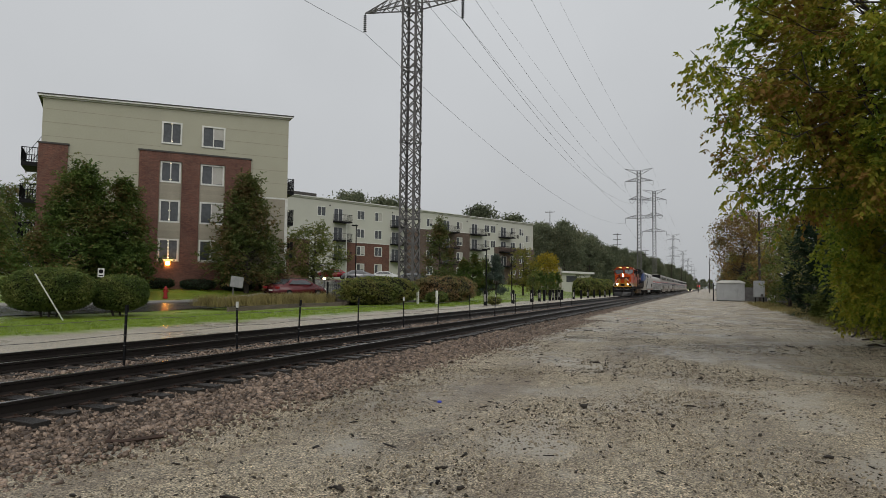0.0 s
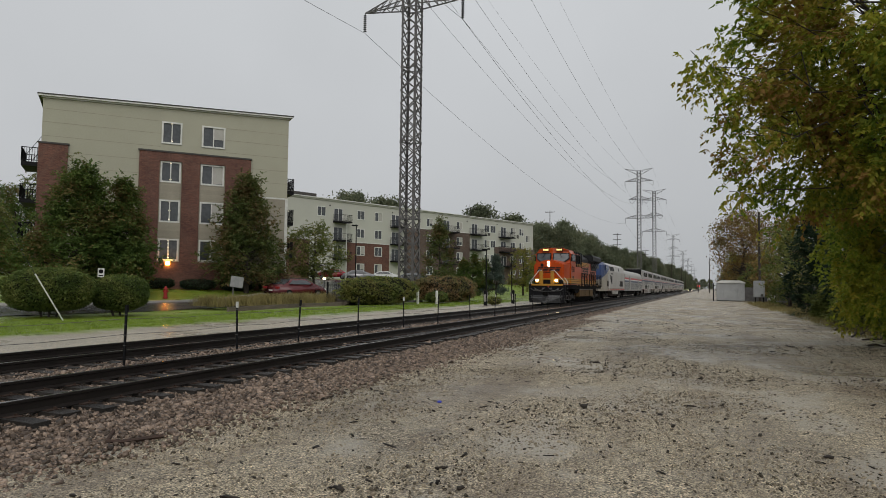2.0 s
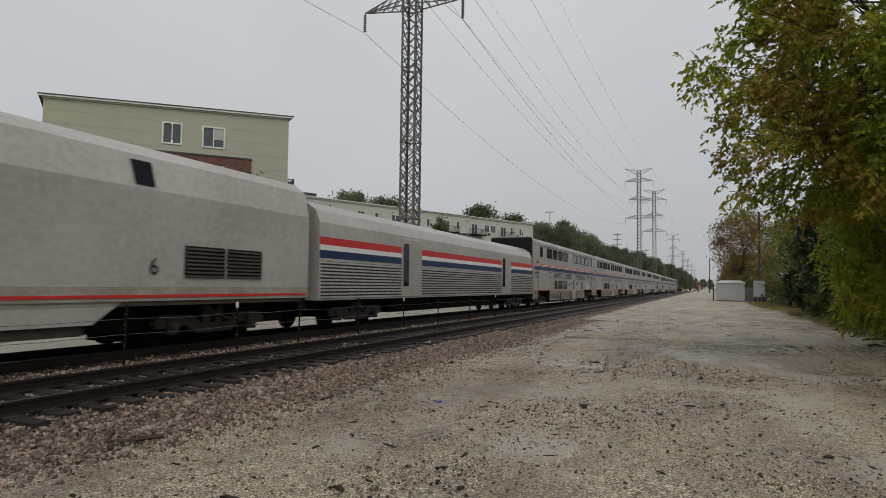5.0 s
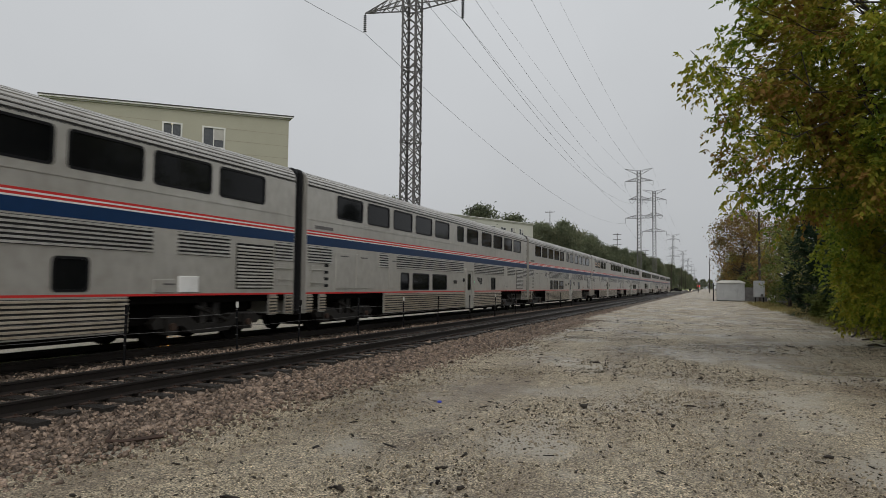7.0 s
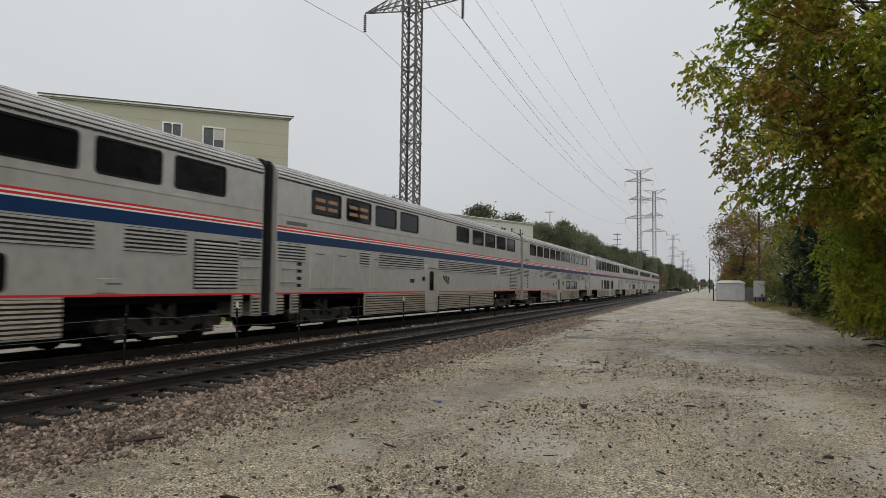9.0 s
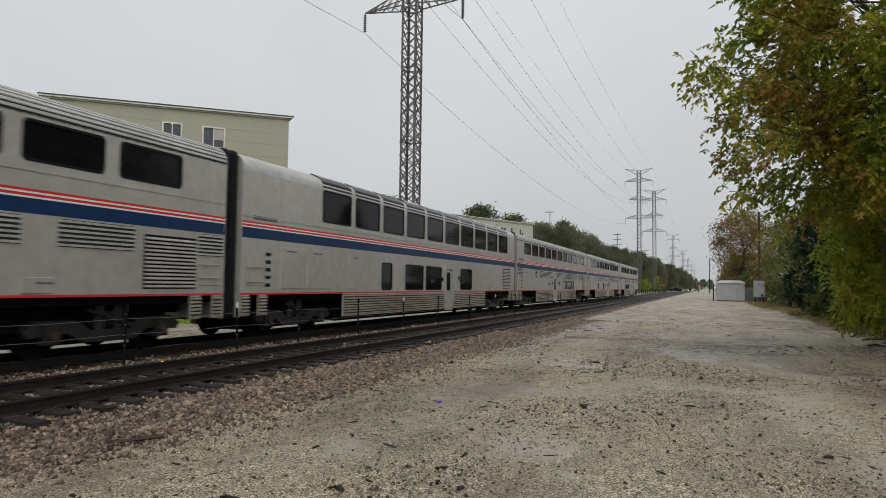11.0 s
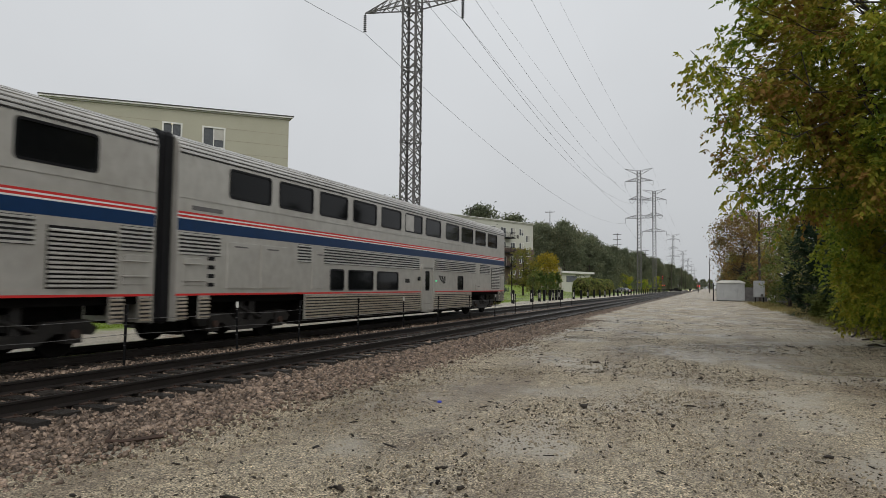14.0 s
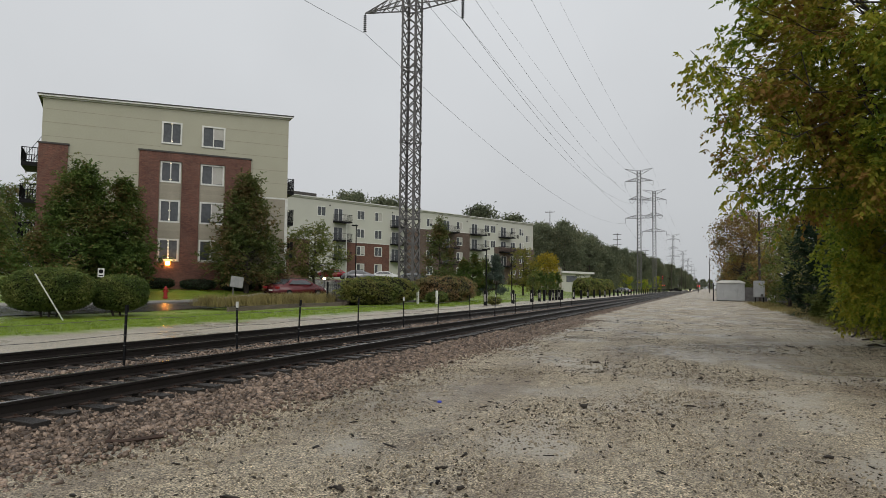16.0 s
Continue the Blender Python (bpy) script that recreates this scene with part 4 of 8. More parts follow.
for i, (x, y, h, w) in enumerate(((-29.6, 82.5, 4.4, 3.2), (-28.9, 84.6, 5.2, 3.4), (-28.2, 87.0, 4.6, 3.2))):
    tree("arborvitae", pose(x, y, rise(x, y)), h, w, "dense green arborvitae by the lawn", L_MAPLE, 20 + i, 70, 90, 0.22, 0.03, "oval", "evergreens", 0.3)
tree("blue_spruce", pose(-26.6, 87.0, 0.6), 5.2, 4.0, "bluish spruce with layered boughs on the lawn", leaf_material("blue_needle", (0.06, 0.088, 0.070), (0.085, 0.115, 0.092), (0.11, 0.13, 0.105), 0.8), 31, 90, 80, 0.22, 0.05, "cone", "evergreens", 0.4)
for i, (x, y, h) in enumerate(((-24.4, 100, 3.7), (-24.3, 103.5, 3.4), (-24.2, 107, 3.6), (-24.1, 111, 3.5), (-24.0, 115, 3.7))):
    tree("arborvitae", pose(x, y, rise(x, y)), h, 2.0, "small clipped green arborvitae in a row", L_MAPLE, 40 + i, 40, 70, 0.2, 0.03, "oval", "evergreens", 0.3)
tree("honey_locust", pose(-26.2, 100, 0.6), 6.6, 6.4, "yellow-green ornamental tree on the lawn", leaf_material("olive_leaf", (0.12, 0.14, 0.03), (0.19, 0.19, 0.035), (0.22, 0.19, 0.04), 0.5), 51, 80, 80, 0.22, 0.2, "round", "lawn trees", 0.3)
tree("lollipop_tree", pose(-17.6, 71.5, 0.1), 3.0, 1.5, "small round-headed tree behind the bollards", L_HEDGE, 52, 30, 60, 0.14, 0.45, "round", "lawn trees", 0.2)
tree("yellow_tree", pose(-31.8, 140, 0.8), 7.6, 8.0, "yellow autumn tree behind the low building", L_YELLOW, 53, 90, 70, 0.35, 0.2, "round", "lawn trees", 0.3)

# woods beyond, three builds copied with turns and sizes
woods = [tree("broadleaf_tree", pose(-60, 200, 2), 17, 15, "tall dull-green broadleaf tree in the woods", L_HAZY, 61 + i, 150, 90, 0.6, 0.08, s, "woods", 0.3) for i, s in enumerate(("round", "oval", "round"))]


def wood(x, y, k, i):
    m = pose(x, y, rise(x, y) - 0.2, 0, 0, 67 * i)
    if i < 3:
        woods[i].matrix_basis = m @ Matrix.Scale(k, 4)
    else:
        copy_thing(woods[i % 3], m @ Matrix.Scale(k / woods[i % 3].scale.x, 4))


spots = [(-46, 196, 1.02), (-41, 205, 1.12), (-53, 212, 1.1), (-36, 222, 0.95), (-31, 226, 0.8), (-44, 238, 1.1), (-33, 250, 0.9), (-29, 262, 0.78), (-33, 285, 0.95), (-27, 300, 0.8), (-31, 325, 1.0), (-27, 350, 0.95), (-34, 365, 1.1),
         (-26, 395, 1.0), (-30, 430, 1.1), (-24, 480, 1.0), (-28, 540, 1.1), (-23, 640, 1.1), (-22, 760, 1.1), (-20, 900, 1.1),
         (-88, 155, 1.28), (-80, 160, 1.22), (-74, 166, 1.08), (-58, 176, 1.2), (-51, 184, 1.1), (-44, 190, 1.0), (-84, 150, 1.15), (-66, 172, 1.0),
         (9, 250, 0.75), (14, 262, 0.8), (12, 300, 0.85), (18, 330, 0.95), (14, 400, 0.9), (16, 520, 0.9), (14, 680, 0.9), (-6, 1250, 1.0), (6, 1300, 1.0), (-16, 1150, 1.0)]
for i, (x, y, k) in enumerate(spots):
    wood(x, y, k, i)
for i, (x, y) in enumerate(((-24.5, 190), (-22.5, 205), (-23.5, 226), (-21, 248), (-22, 275), (-20.5, 310))):
    tree("roadside_shrub", pose(x, y, 0.2), 4.2 + (i % 3), 6.0, "pale olive shrub along the railway fence", L_LIME if i % 2 else L_HAZY, 70 + i, 40, 50, 0.35, 0.03, "round", "railway shrubs", 0.2, "shrub")

for i, (x, y, h) in enumerate(((-98, 66, 12.4), (-92, 60, 11), (-86, 62, 11.5), (-104, 80, 15.5), (-78, 52, 8.2), (-72, 47, 7.6), (-110, 70, 15))):
    tree("broadleaf_tree", pose(x, y, rise(x, y) - 0.2), h, h * 0.95, "dark green broadleaf tree behind the apartment block", L_MAPLE if i != 4 else L_HEDGE, 170 + i, 150, 108, 0.30, 0.04, "round", "woods", 0.2)

# taller trees behind the low building
for i, (x, y, h, w) in enumerate(((-38.1, 167, 16.4, 14.0), (-33.4, 169, 17.0, 13.0), (-30.5, 186, 14.6, 12.0), (-27.6, 204, 11.8, 11.0))):
    tree("shade_tree", pose(x, y, 0), h, w, "dull green shade tree behind the low building", L_HAZY, 140 + i, 120, 80, 0.5, 0.05, "round", "shade trees", 0.2)
# the right-hand hedgerow
tree("autumn_tree", pose(5.4, 115, 0), 13.6, 12.5, "rusty brown autumn tree behind the equipment hut", L_BROWN, 81, 170, 90, 0.32, 0.12, "round", "hedgerow", 0.3)
tree("autumn_tree", pose(10.5, 101, 0), 11.0, 10.0, "olive and rust autumn tree in the hedgerow", L_BROWN, 82, 150, 90, 0.3, 0.08, "round", "hedgerow", 0.3)
tree("hedgerow_shrub", pose(6.6, 106, 0), 5.5, 5.0, "green shrub beside the equipment hut", L_HEDGE, 83, 60, 80, 0.24, 0.02, "round", "hedgerow", 0.2, "shrub")
tree("hedgerow_tree", pose(9.4, 84, 0), 9.0, 7.2, "olive-green hedgerow tree behind the fence", L_HEDGE, 84, 100, 90, 0.24, 0.03, "round", "hedgerow", 0.2)
tree("hedgerow_tree", pose(7.0, 68, 0), 6.8, 5.8, "olive-green hedgerow tree by the fence", L_HEDGE, 85, 90, 90, 0.22, 0.03, "round", "hedgerow", 0.2)
tree("conifer", pose(6.9, 50, 0), 8.0, 4.8, "dark green conifer in the hedgerow", L_DARK, 86, 150, 140, 0.2, 0.02, "oval", "hedgerow", 0.3)
tree("conifer", pose(8.0, 43, 0), 7.2, 4.6, "dark green conifer in the hedgerow", L_DARK, 87, 140, 140, 0.2, 0.02, "oval", "hedgerow", 0.3)
for i, (x, y, h, w, mt) in enumerate(((7.4, 38.5, 4.6, 4.0, L_LIME), (8.4, 33.5, 9.6, 6.8, L_LIME), (9.2, 28.5, 9.6, 6.6, L_LIME), (7.6, 30.2, 2.6, 3.4, L_HEDGE), (6.9, 35.0, 2.2, 3.0, L_HEDGE), (10.0, 24.5, 8.0, 6.5, L_ELDER), (6.8, 44.5, 1.8, 2.6, L_HEDGE))):
    tree("hedgerow_shrub", pose(x, y, 0), h, w, "yellow-green overgrown shrub at the edge of the lot", mt, 90 + i, 110, 150, 0.14, 0.02, "round", "hedgerow", 0.15, "shrub")


def elder():
    """The big box elder whose boughs hang over the lot."""
    rng = np.random.default_rng(7)
    t = thing("box_elder", pose(8.2, 20.5, 0), "large box elder with green and yellowing leaves hanging over the lot", "tree")
    base = Vector((8.2, 20.5, 0))
    bm = bmesh.new()
    limb(bm, (0, 0, -0.3), (-0.6, -0.3, 4.0), 0.34, 0.24, rng, 6, 0.1, 10)
    forks = [((-0.6, -0.3, 3.6), (-3.0, -1.8, 7.6)), ((-0.6, -0.3, 3.9), (-1.0, 1.0, 9.8)), ((-0.5, -0.2, 3.2), (-3.2, -2.6, 4.9)), ((-0.5, -0.3, 3.8), (0.8, -2.5, 9.0)), ((-0.4, 0, 3.0), (-2.5, 1.5, 6.4))]
    for a, b in forks:
        limb(bm, a, b, 0.15, 0.07, rng, 6, 0.3, 8)
    tips, small = [], []
    goals = [(-0.25, 13.6, 6.35, 2), (0.05, 13.8, 5.60, 2), (0.0, 13.7, 6.20, 2), (0.6, 14.0, 4.75, 2), (0.45, 14.9, 3.75, 2), (0.5, 14.0, 6.9, 2), (0.85, 14.2, 7.4, 2), (0.55, 14.4, 5.3, 2), (0.9, 15.0, 4.4, 1), (1.3, 16.0, 3.5, 1), (1.9, 17.2, 3.3, 1), (0.7, 15.4, 4.1, 1)]
    n = 0
    while n < 620:
        p = np.array((rng.uniform(0.5, 9.5), rng.uniform(12.4, 23.5), rng.uniform(3.4, 10.6)))
        c = (p - np.array((5.6, 17.6, 7.0))) / np.array((4.6, 5.2, 4.0))
        lump = 0.72 + 0.5 * noise.noise(Vector(p * 0.55))
        r = np.linalg.norm(c)
        if r > lump + 0.28 or r < 0.25:
            continue
        if p[2] < 3.6 + 0.20 * abs(p[0] - 3) and p[0] < 2.4:
            continue
        tips.append(p)
        n += 1
    low = []
    while len(low) < 190:
        p = np.array((rng.uniform(3.0, 6.6), rng.uniform(21.0, 25.5), rng.uniform(0.7, 6.2)))
        if p[0] > p[1] * (0.160 + 0.03 * noise.noise(Vector(p * 0.8))) + 0.12 * abs(p[2] - 3.4) ** 1.5 * 0.5:
            low.append(p)
    for gx, gy, gz, k in goals:
        a = np.array(min((f[1] for f in forks), key=lambda f: (Vector(f) + base - Vector((gx, gy, gz))).length)) + np.array(base)
        g = np.array((gx, gy, gz))
        limb(bm, tuple(a - np.array(base)), tuple(g - np.array(base)), 0.028, 0.006, rng, 9, 0.7, 5)
        for u in np.linspace(0.5, 1.0, 9):
            q = a + (g - a) * u
            small.append(q + rng.normal(0, 0.10, 3) - np.array((0, 0, 0.10)))
    for p in tips[::4] + low[::8]:
        a = np.array(min((f[1] for f in forks), key=lambda f: (Vector(f) + base - Vector(p)).length)) + np.array(base)
        limb(bm, tuple(a - np.array(base)), tuple(p - np.array(base)), 0.035, 0.008, rng, 6, 0.6, 5)
    part("trunk", bm, M_BARK, t, "grey trunk and spreading limbs")
    heart = np.array((-2.2, -2.6, 6.2))
    def hang(name, spots, *rest, **more):
        q = np.array(spots) - np.array(base)
        o = q - heart
        o /= np.linalg.norm(o, axis=1)[:, None] + 1e-6
        return sprays(name, q, o, *rest, **more)
    hang("crown", tips, 0.21, 21, 11, 0.30, 0.122, L_ELDER, t, rng, 0.5, 0.60, "green leaves turning yellow and rust", tall=1.0)
    hang("low_bough", low, 0.18, 18, 11, 0.30, 0.122, L_LIME, t, rng, 0.4, 0.62, "low yellow-green boughs reaching towards the ground", tall=1.0)
    hang("spray", small, 0.12, 8, 9, 0.28, 0.125, L_ELDER, t, rng, 0.7, 0.55, "hanging leaf sprays at the bough tips")
    return t


elder()


def bush(name, at, rx, ry, h, label, mat, seed, n=9000, leaf=0.07, flat=2.6, group="", stem=0.25):
    """A clipped shrub: a solid core coloured dark as the shade inside, under a close, slightly uneven skin of small
    leaves.
    """
    rng = np.random.default_rng(seed)
    t = thing(name, at, label, "shrub", group)
    lump = 0.24 if name == "hedge" else 0.07
    bm = bmesh.new()
    bmesh.ops.create_icosphere(bm, subdivisions=4, radius=1)
    def shell(d):
        k = (abs(d[0]) ** flat + abs(d[1]) ** flat + abs(d[2]) ** flat) ** (-1 / flat)
        q = Vector(d)
        return k * (0.94 + lump * noise.noise(q * 2.3 + Vector((seed, 0, 0))) + lump * 0.7 * noise.noise(q * 6.0 + Vector((0, seed, 0))))
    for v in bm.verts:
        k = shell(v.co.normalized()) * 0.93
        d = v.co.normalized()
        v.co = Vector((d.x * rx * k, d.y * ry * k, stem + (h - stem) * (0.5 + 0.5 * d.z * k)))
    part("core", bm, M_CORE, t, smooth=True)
    d = rng.normal(0, 1, (n, 3))
    d /= np.linalg.norm(d, axis=1)[:, None]
    k = np.array([shell(q) for q in d])[:, None] * rng.uniform(0.93, 1.03, (n, 1))
    c = np.concatenate([d[:, :1] * rx * k, d[:, 1:2] * ry * k, stem + (h - stem) * (0.5 + 0.5 * d[:, 2:] * k)], 1)
    leaves("leaves", c, 0.015, 1, leaf, mat, t, rng, 0.0, 0.6)
    if stem > 0.1:
        part("stem", bars([((0, 0, -0.2), (0, 0, stem + 0.3)), ((0.2, 0.1, -0.2), (0.3, 0.2, stem + 0.3)), ((-0.2, -0.1, -0.2), (-0.35, -0.1, stem + 0.3))], 0.09, 6), M_BARK, t)
    return t


bush("clipped_bush", pose(-24.5, 19.2, 0.27, 0, 0, 40), 1.72, 1.6, 2.02, "broad clipped rounded green bush on the verge", L_SHRUB, 1, 24000, 0.085, 2.4, "verge bushes", 0.22)
bush("clipped_bush", pose(-23.5, 21.75, 0.26, 0, 0, 40), 1.17, 1.15, 1.8, "smaller clipped rounded green bush on the verge", L_SHRUB, 2, 15000, 0.085, 2.4, "verge bushes", 0.2)
bush("hedge", pose(-22.6, 44.5, 0.2, 0, 0, -10), 1.2, 4.4, 2.1, "loose olive hedge before the car park", L_HEDGE, 3, 14000, 0.13, 2.6, "verge hedges", 0.05)
bush("hedge", pose(-22.0, 57.0, 0.2, 0, 0, -3), 1.4, 5.6, 2.35, "loose rust-tinged hedge beside the tower", leaf_material("rusty_hedge_leaf", (0.15, 0.15, 0.055), (0.21, 0.18, 0.075), (0.24, 0.15, 0.075), 0.6), 4, 12000, 0.14, 3.0, "verge hedges", 0.05)
bush("hedge", pose(-21.0, 51.8, 0.22), 0.9, 1.1, 1.0, "small green shrub at the tower foot", L_SHRUB, 5, 3000, 0.12, 2.2, "verge hedges", 0.05)
bush("low_bush", pose(-17.0, 55.2, 0.08), 0.65, 0.65, 0.75, "small dark bush by the first bollard", L_HEDGE, 6, 1500, 0.12, 2.2, "", 0.05)
for i, y in enumerate((120, 126, 132, 138, 144, 150)):
    bush("hedge", pose(-20.6, y, 0.2), 1.5, 3.3, 3.0 + 0.2 * (i % 2), "long clipped hedge before the low building", L_HEDGE, 10 + i, 3500, 0.26, 3.2, "long hedge", 0.02)
for i in range(6):
    u = i / 5
    x, y = -41.6 + 9.6 * u, 33.6 + 11.2 * u
    bush("foundation_hedge", pose(x, y, rise(x, y), 0, 0, 49), 1.35, 0.6, 0.8, "low dark foundation hedge along the brick base", L_DARK, 30 + i, 1500, 0.12, 3.0, "foundation hedge", 0.02)


def tufts(name, spots, label, mat, per, height, width, seed, category):
    """Blades of grass in clumps, all one mesh of stuff."""
    rng = np.random.default_rng(seed)
    c = np.repeat(np.asarray(spots, float), per, 0)
    n = len(c)
    c[:, :2] += rng.normal(0, width, (n, 2))
    a = rng.uniform(0, math.tau, n)
    h = height * rng.uniform(0.5, 1.2, n)
    lean = h * rng.uniform(0.1, 0.6, n)
    w = 0.008 + 0.012 * height
    v = np.empty((n, 3, 3))
    s = np.stack([-np.sin(a), np.cos(a), np.zeros(n)], 1) * w
    v[:, 0], v[:, 1] = c - s, c + s
    v[:, 2] = c + np.stack([np.cos(a) * lean, np.sin(a) * lean, h], 1)
    me = raw_mesh(name, v.reshape(-1, 3).tolist(), np.arange(n * 3).reshape(-1, 3).tolist(), mat)
    return tagged(new(name, me), label, category, kind="stuff")


rng = np.random.default_rng(21)
bed_spots = []
for i in range(150):
    u = rng.uniform(0, 1)
    x, y = -23.6 - 0.7 * u + rng.uniform(-1.2, 0.3), 28.2 + 13.5 * u
    bed_spots.append((x - 0.3, y, rise(x, y) + 0.2))
tufts("ornamental_grass", bed_spots, "tall tan ornamental grass in the planting bed", M_TAN, 70, 0.62, 0.16, 5, "grass")
lawn = []
for i in range(5200):
    y = 10 + 62 * rng.uniform(0, 1) ** 1.5
    x = rng.uniform(-21.8, -18.6) if y < 40 else rng.uniform(-22, -18.2)
    lawn.append((x - 0.5, y, rise(x - 0.5, y)))
tufts("lawn_grass", lawn, "bright wet lawn grass along the tracks", M_BLADE, 9, 0.07, 0.12, 6, "grass")
weeds = [(rng.uniform(4.6, 8.0), rng.uniform(60, 92), 0.0) for _ in range(260)] + [(rng.uniform(5.3, 7.5), rng.uniform(27, 60), 0.0) for _ in range(160)]
tufts("weeds", weeds, "pale dry weeds at the edge of the lot", M_TAN, 26, 0.30, 0.2, 7, "grass")
# ---- road, kerb, planting wall ----
M_ROAD = material("wet_asphalt", (0.05, 0.05, 0.052), (0.032, 0.032, 0.035), 0.26, scale=0.7, fine=18, wet=0.15)
M_KERB = material("concrete_kerb", (0.36, 0.35, 0.32), (0.27, 0.26, 0.24), 0.7, scale=1.5, fine=25)
M_TIMBER = material("weathered_timber", (0.16, 0.13, 0.10), (0.09, 0.075, 0.06), 0.75, scale=2, fine=25, vary=0.25, streak=(4, 0.5, 4))
M_HUT = material("pale_metal_hut", (0.36, 0.37, 0.37), (0.28, 0.285, 0.285), 0.5, 0.2, scale=1.2, fine=14)
M_SIGNBACK = material("sign_back", (0.36, 0.36, 0.36), None, 0.5, 0.4)
M_HYDRANT = material("red_hydrant", (0.35, 0.03, 0.03), None, 0.5)

EDGE_N = [(-60, -10), (-36, 7), (-25.9, 17.0), (-25.4, 20.5), (-25.0, 24.5), (-25.4, 30), (-26.2, 36), (-27.2, 42), (-29.2, 50), (-34, 60), (-40, 72), (-43, 84)]
EDGE_F = [(-60, 6), (-42, 14.5), (-32.4, 22.5), (-31.3, 26.6), (-31.6, 31.5), (-31.9, 36), (-31.4, 40.5), (-30.8, 45.2), (-33, 52), (-42, 62), (-50, 72), (-58, 82)]


def along(points, step=1.0):
    out = []
    for a, b in zip(points, points[1:]):
        n = max(1, int(math.dist(a, b) / step))
        out += [(a[0] + (b[0] - a[0]) * k / n, a[1] + (b[1] - a[1]) * k / n) for k in range(n)]
    return out + [points[-1]]


def road():
    n = 90
    def even(pts):
        d = np.concatenate([[0], np.cumsum([math.dist(a, b) for a, b in zip(pts, pts[1:])])])
        u = np.linspace(0, d[-1], n)
        return np.stack([np.interp(u, d, [p[0] for p in pts]), np.interp(u, d, [p[1] for p in pts])], 1)
    a, f = even(EDGE_N), even(EDGE_F)
    verts, faces = [], []
    w = 6
    for i in range(n):
        for k in range(w):
            x, y = a[i] + (f[i] - a[i]) * k / (w - 1)
            verts.append((float(x), float(y), rise(x, y) + 0.03))
    for i in range(n - 1):
        for k in range(w - 1):
            q = i * w + k
            faces.append((q, q + 1, q + w + 1, q + w))
    tagged(new("road", raw_mesh("road", verts, faces, M_ROAD)), "wet dark asphalt driveway to the car park", "road", kind="structure")
    bm = bmesh.new()
    pts = [(x, y, rise(x, y)) for x, y in f[12:78]]
    for p, q in zip(pts, pts[1:]):
        d = (Vector(q) - Vector(p)).to_2d().normalized()
        o = Vector((-d.y, d.x, 0))
        p, q = Vector(p), Vector(q)
        v = [bm.verts.new(c) for c in (p, p + o * 0.45, q + o * 0.45, q, p + Vector((0, 0, 0.14)), p + o * 0.45 + Vector((0, 0, 0.15)), q + o * 0.45 + Vector((0, 0, 0.15)), q + Vector((0, 0, 0.14)))]
        for k in ((4, 5, 6, 7), (0, 4, 7, 3), (1, 2, 6, 5)):
            bm.faces.new([v[i] for i in k])
    solid("kerb", bm, M_KERB, "pale concrete kerb along the driveway", "kerb", kind="structure")


road()


def planting_wall():
    t = thing("retaining_wall", pose(0, 0, 0), "low weathered timber retaining wall of the planting bed", "wall")
    rng = random.Random(4)
    line = along([(-22.9, 28.0), (-23.3, 32), (-23.6, 36), (-23.4, 40.2), (-24.0, 44)], 1.6)
    for a, b in zip(line, line[1:]):
        for k in range(2):
            z = rise(*a) - 0.06 + 0.15 * k
            part("timber", bars([((a[0], a[1], z + 0.07), (b[0] + 0.01, b[1] + 0.01, z + 0.07 + rng.uniform(-0.01, 0.01)))], 0.145), M_TIMBER, t)
    for k in range(3):
        part("timber", boxes((-24.6, -23.2, 40.4 + 0.3 * k, 40.7 + 0.3 * k, 0.22 + 0.15 * k, 0.37 + 0.15 * k)), M_TIMBER, t)
    return t


planting_wall()


# ---- street furniture west of the tracks ----
def steel_post(x, y, z, h, lean):
    t = thing("fence_post", pose(x, y, z, lean[0], lean[1], 0), "dark steel T-post between the two tracks", "fence post", "wire fence posts")
    part("shaft", boxes((-0.022, 0.022, -0.005, 0.005, -0.25, h), (-0.005, 0.005, 0.005, 0.04, -0.25, h)), M_BLACK, t)
    part("tip", boxes((-0.024, 0.024, -0.007, 0.042, h - 0.13, h + 0.01)), M_TRIM if abs(y - 13.2) < 0.5 or abs(y - 22.7) < 0.5 or abs(y - 34.2) < 0.5 else M_BLACK, t, "painted post tip")
    for k in range(4):
        part("wire_clip", boxes((-0.028, 0.028, -0.012, 0.0, h - 0.18 - 0.2 * k, h - 0.165 - 0.2 * k)), M_GALV, t)


post_ys = [6.3, 9.85, 13.2, 15.8, 19.2, 22.7, 26.1, 30.2, 34.2, 38.3, 42.6, 47.0, 51.5, 56.0]
for i, y in enumerate(post_ys):
    steel_post(-10.5, y, 0.15, 1.13, ((i * 37 % 5 - 2) * 0.7, (i * 53 % 5 - 2) * 0.8))
for z in (1.02, 0.72):
    for a, b in zip(post_ys, post_ys[1:]):
        solid("fence_wire", tube([(-10.52, a, z), (-10.52, (a + b) / 2, z - 0.03), (-10.52, b, z)], 0.010, 4), M_GALV, "thin wire strung between the steel posts", "fence wire", "fence wires")


def bollard(x, y, pale):
    t = thing("wooden_bollard", pose(x, y, rise(x, y)), "dark square timber bollard with a pale reflector" if pale else "dark square timber bollard beside the railway", "bollard", "timber bollards")
    part("post", soft_box(-0.14, 0.14, -0.14, 0.14, -0.3, 1.28, 0.03, 1), M_BLACK, t)
    if pale:
        part("reflector", boxes((-0.05, 0.05, -0.155, -0.14, 0.35, 0.95)), M_CURTAIN, t, "pale reflector strip")
        part("reflector", boxes((0.14, 0.155, -0.05, 0.05, 0.35, 0.95)), M_CURTAIN, t)


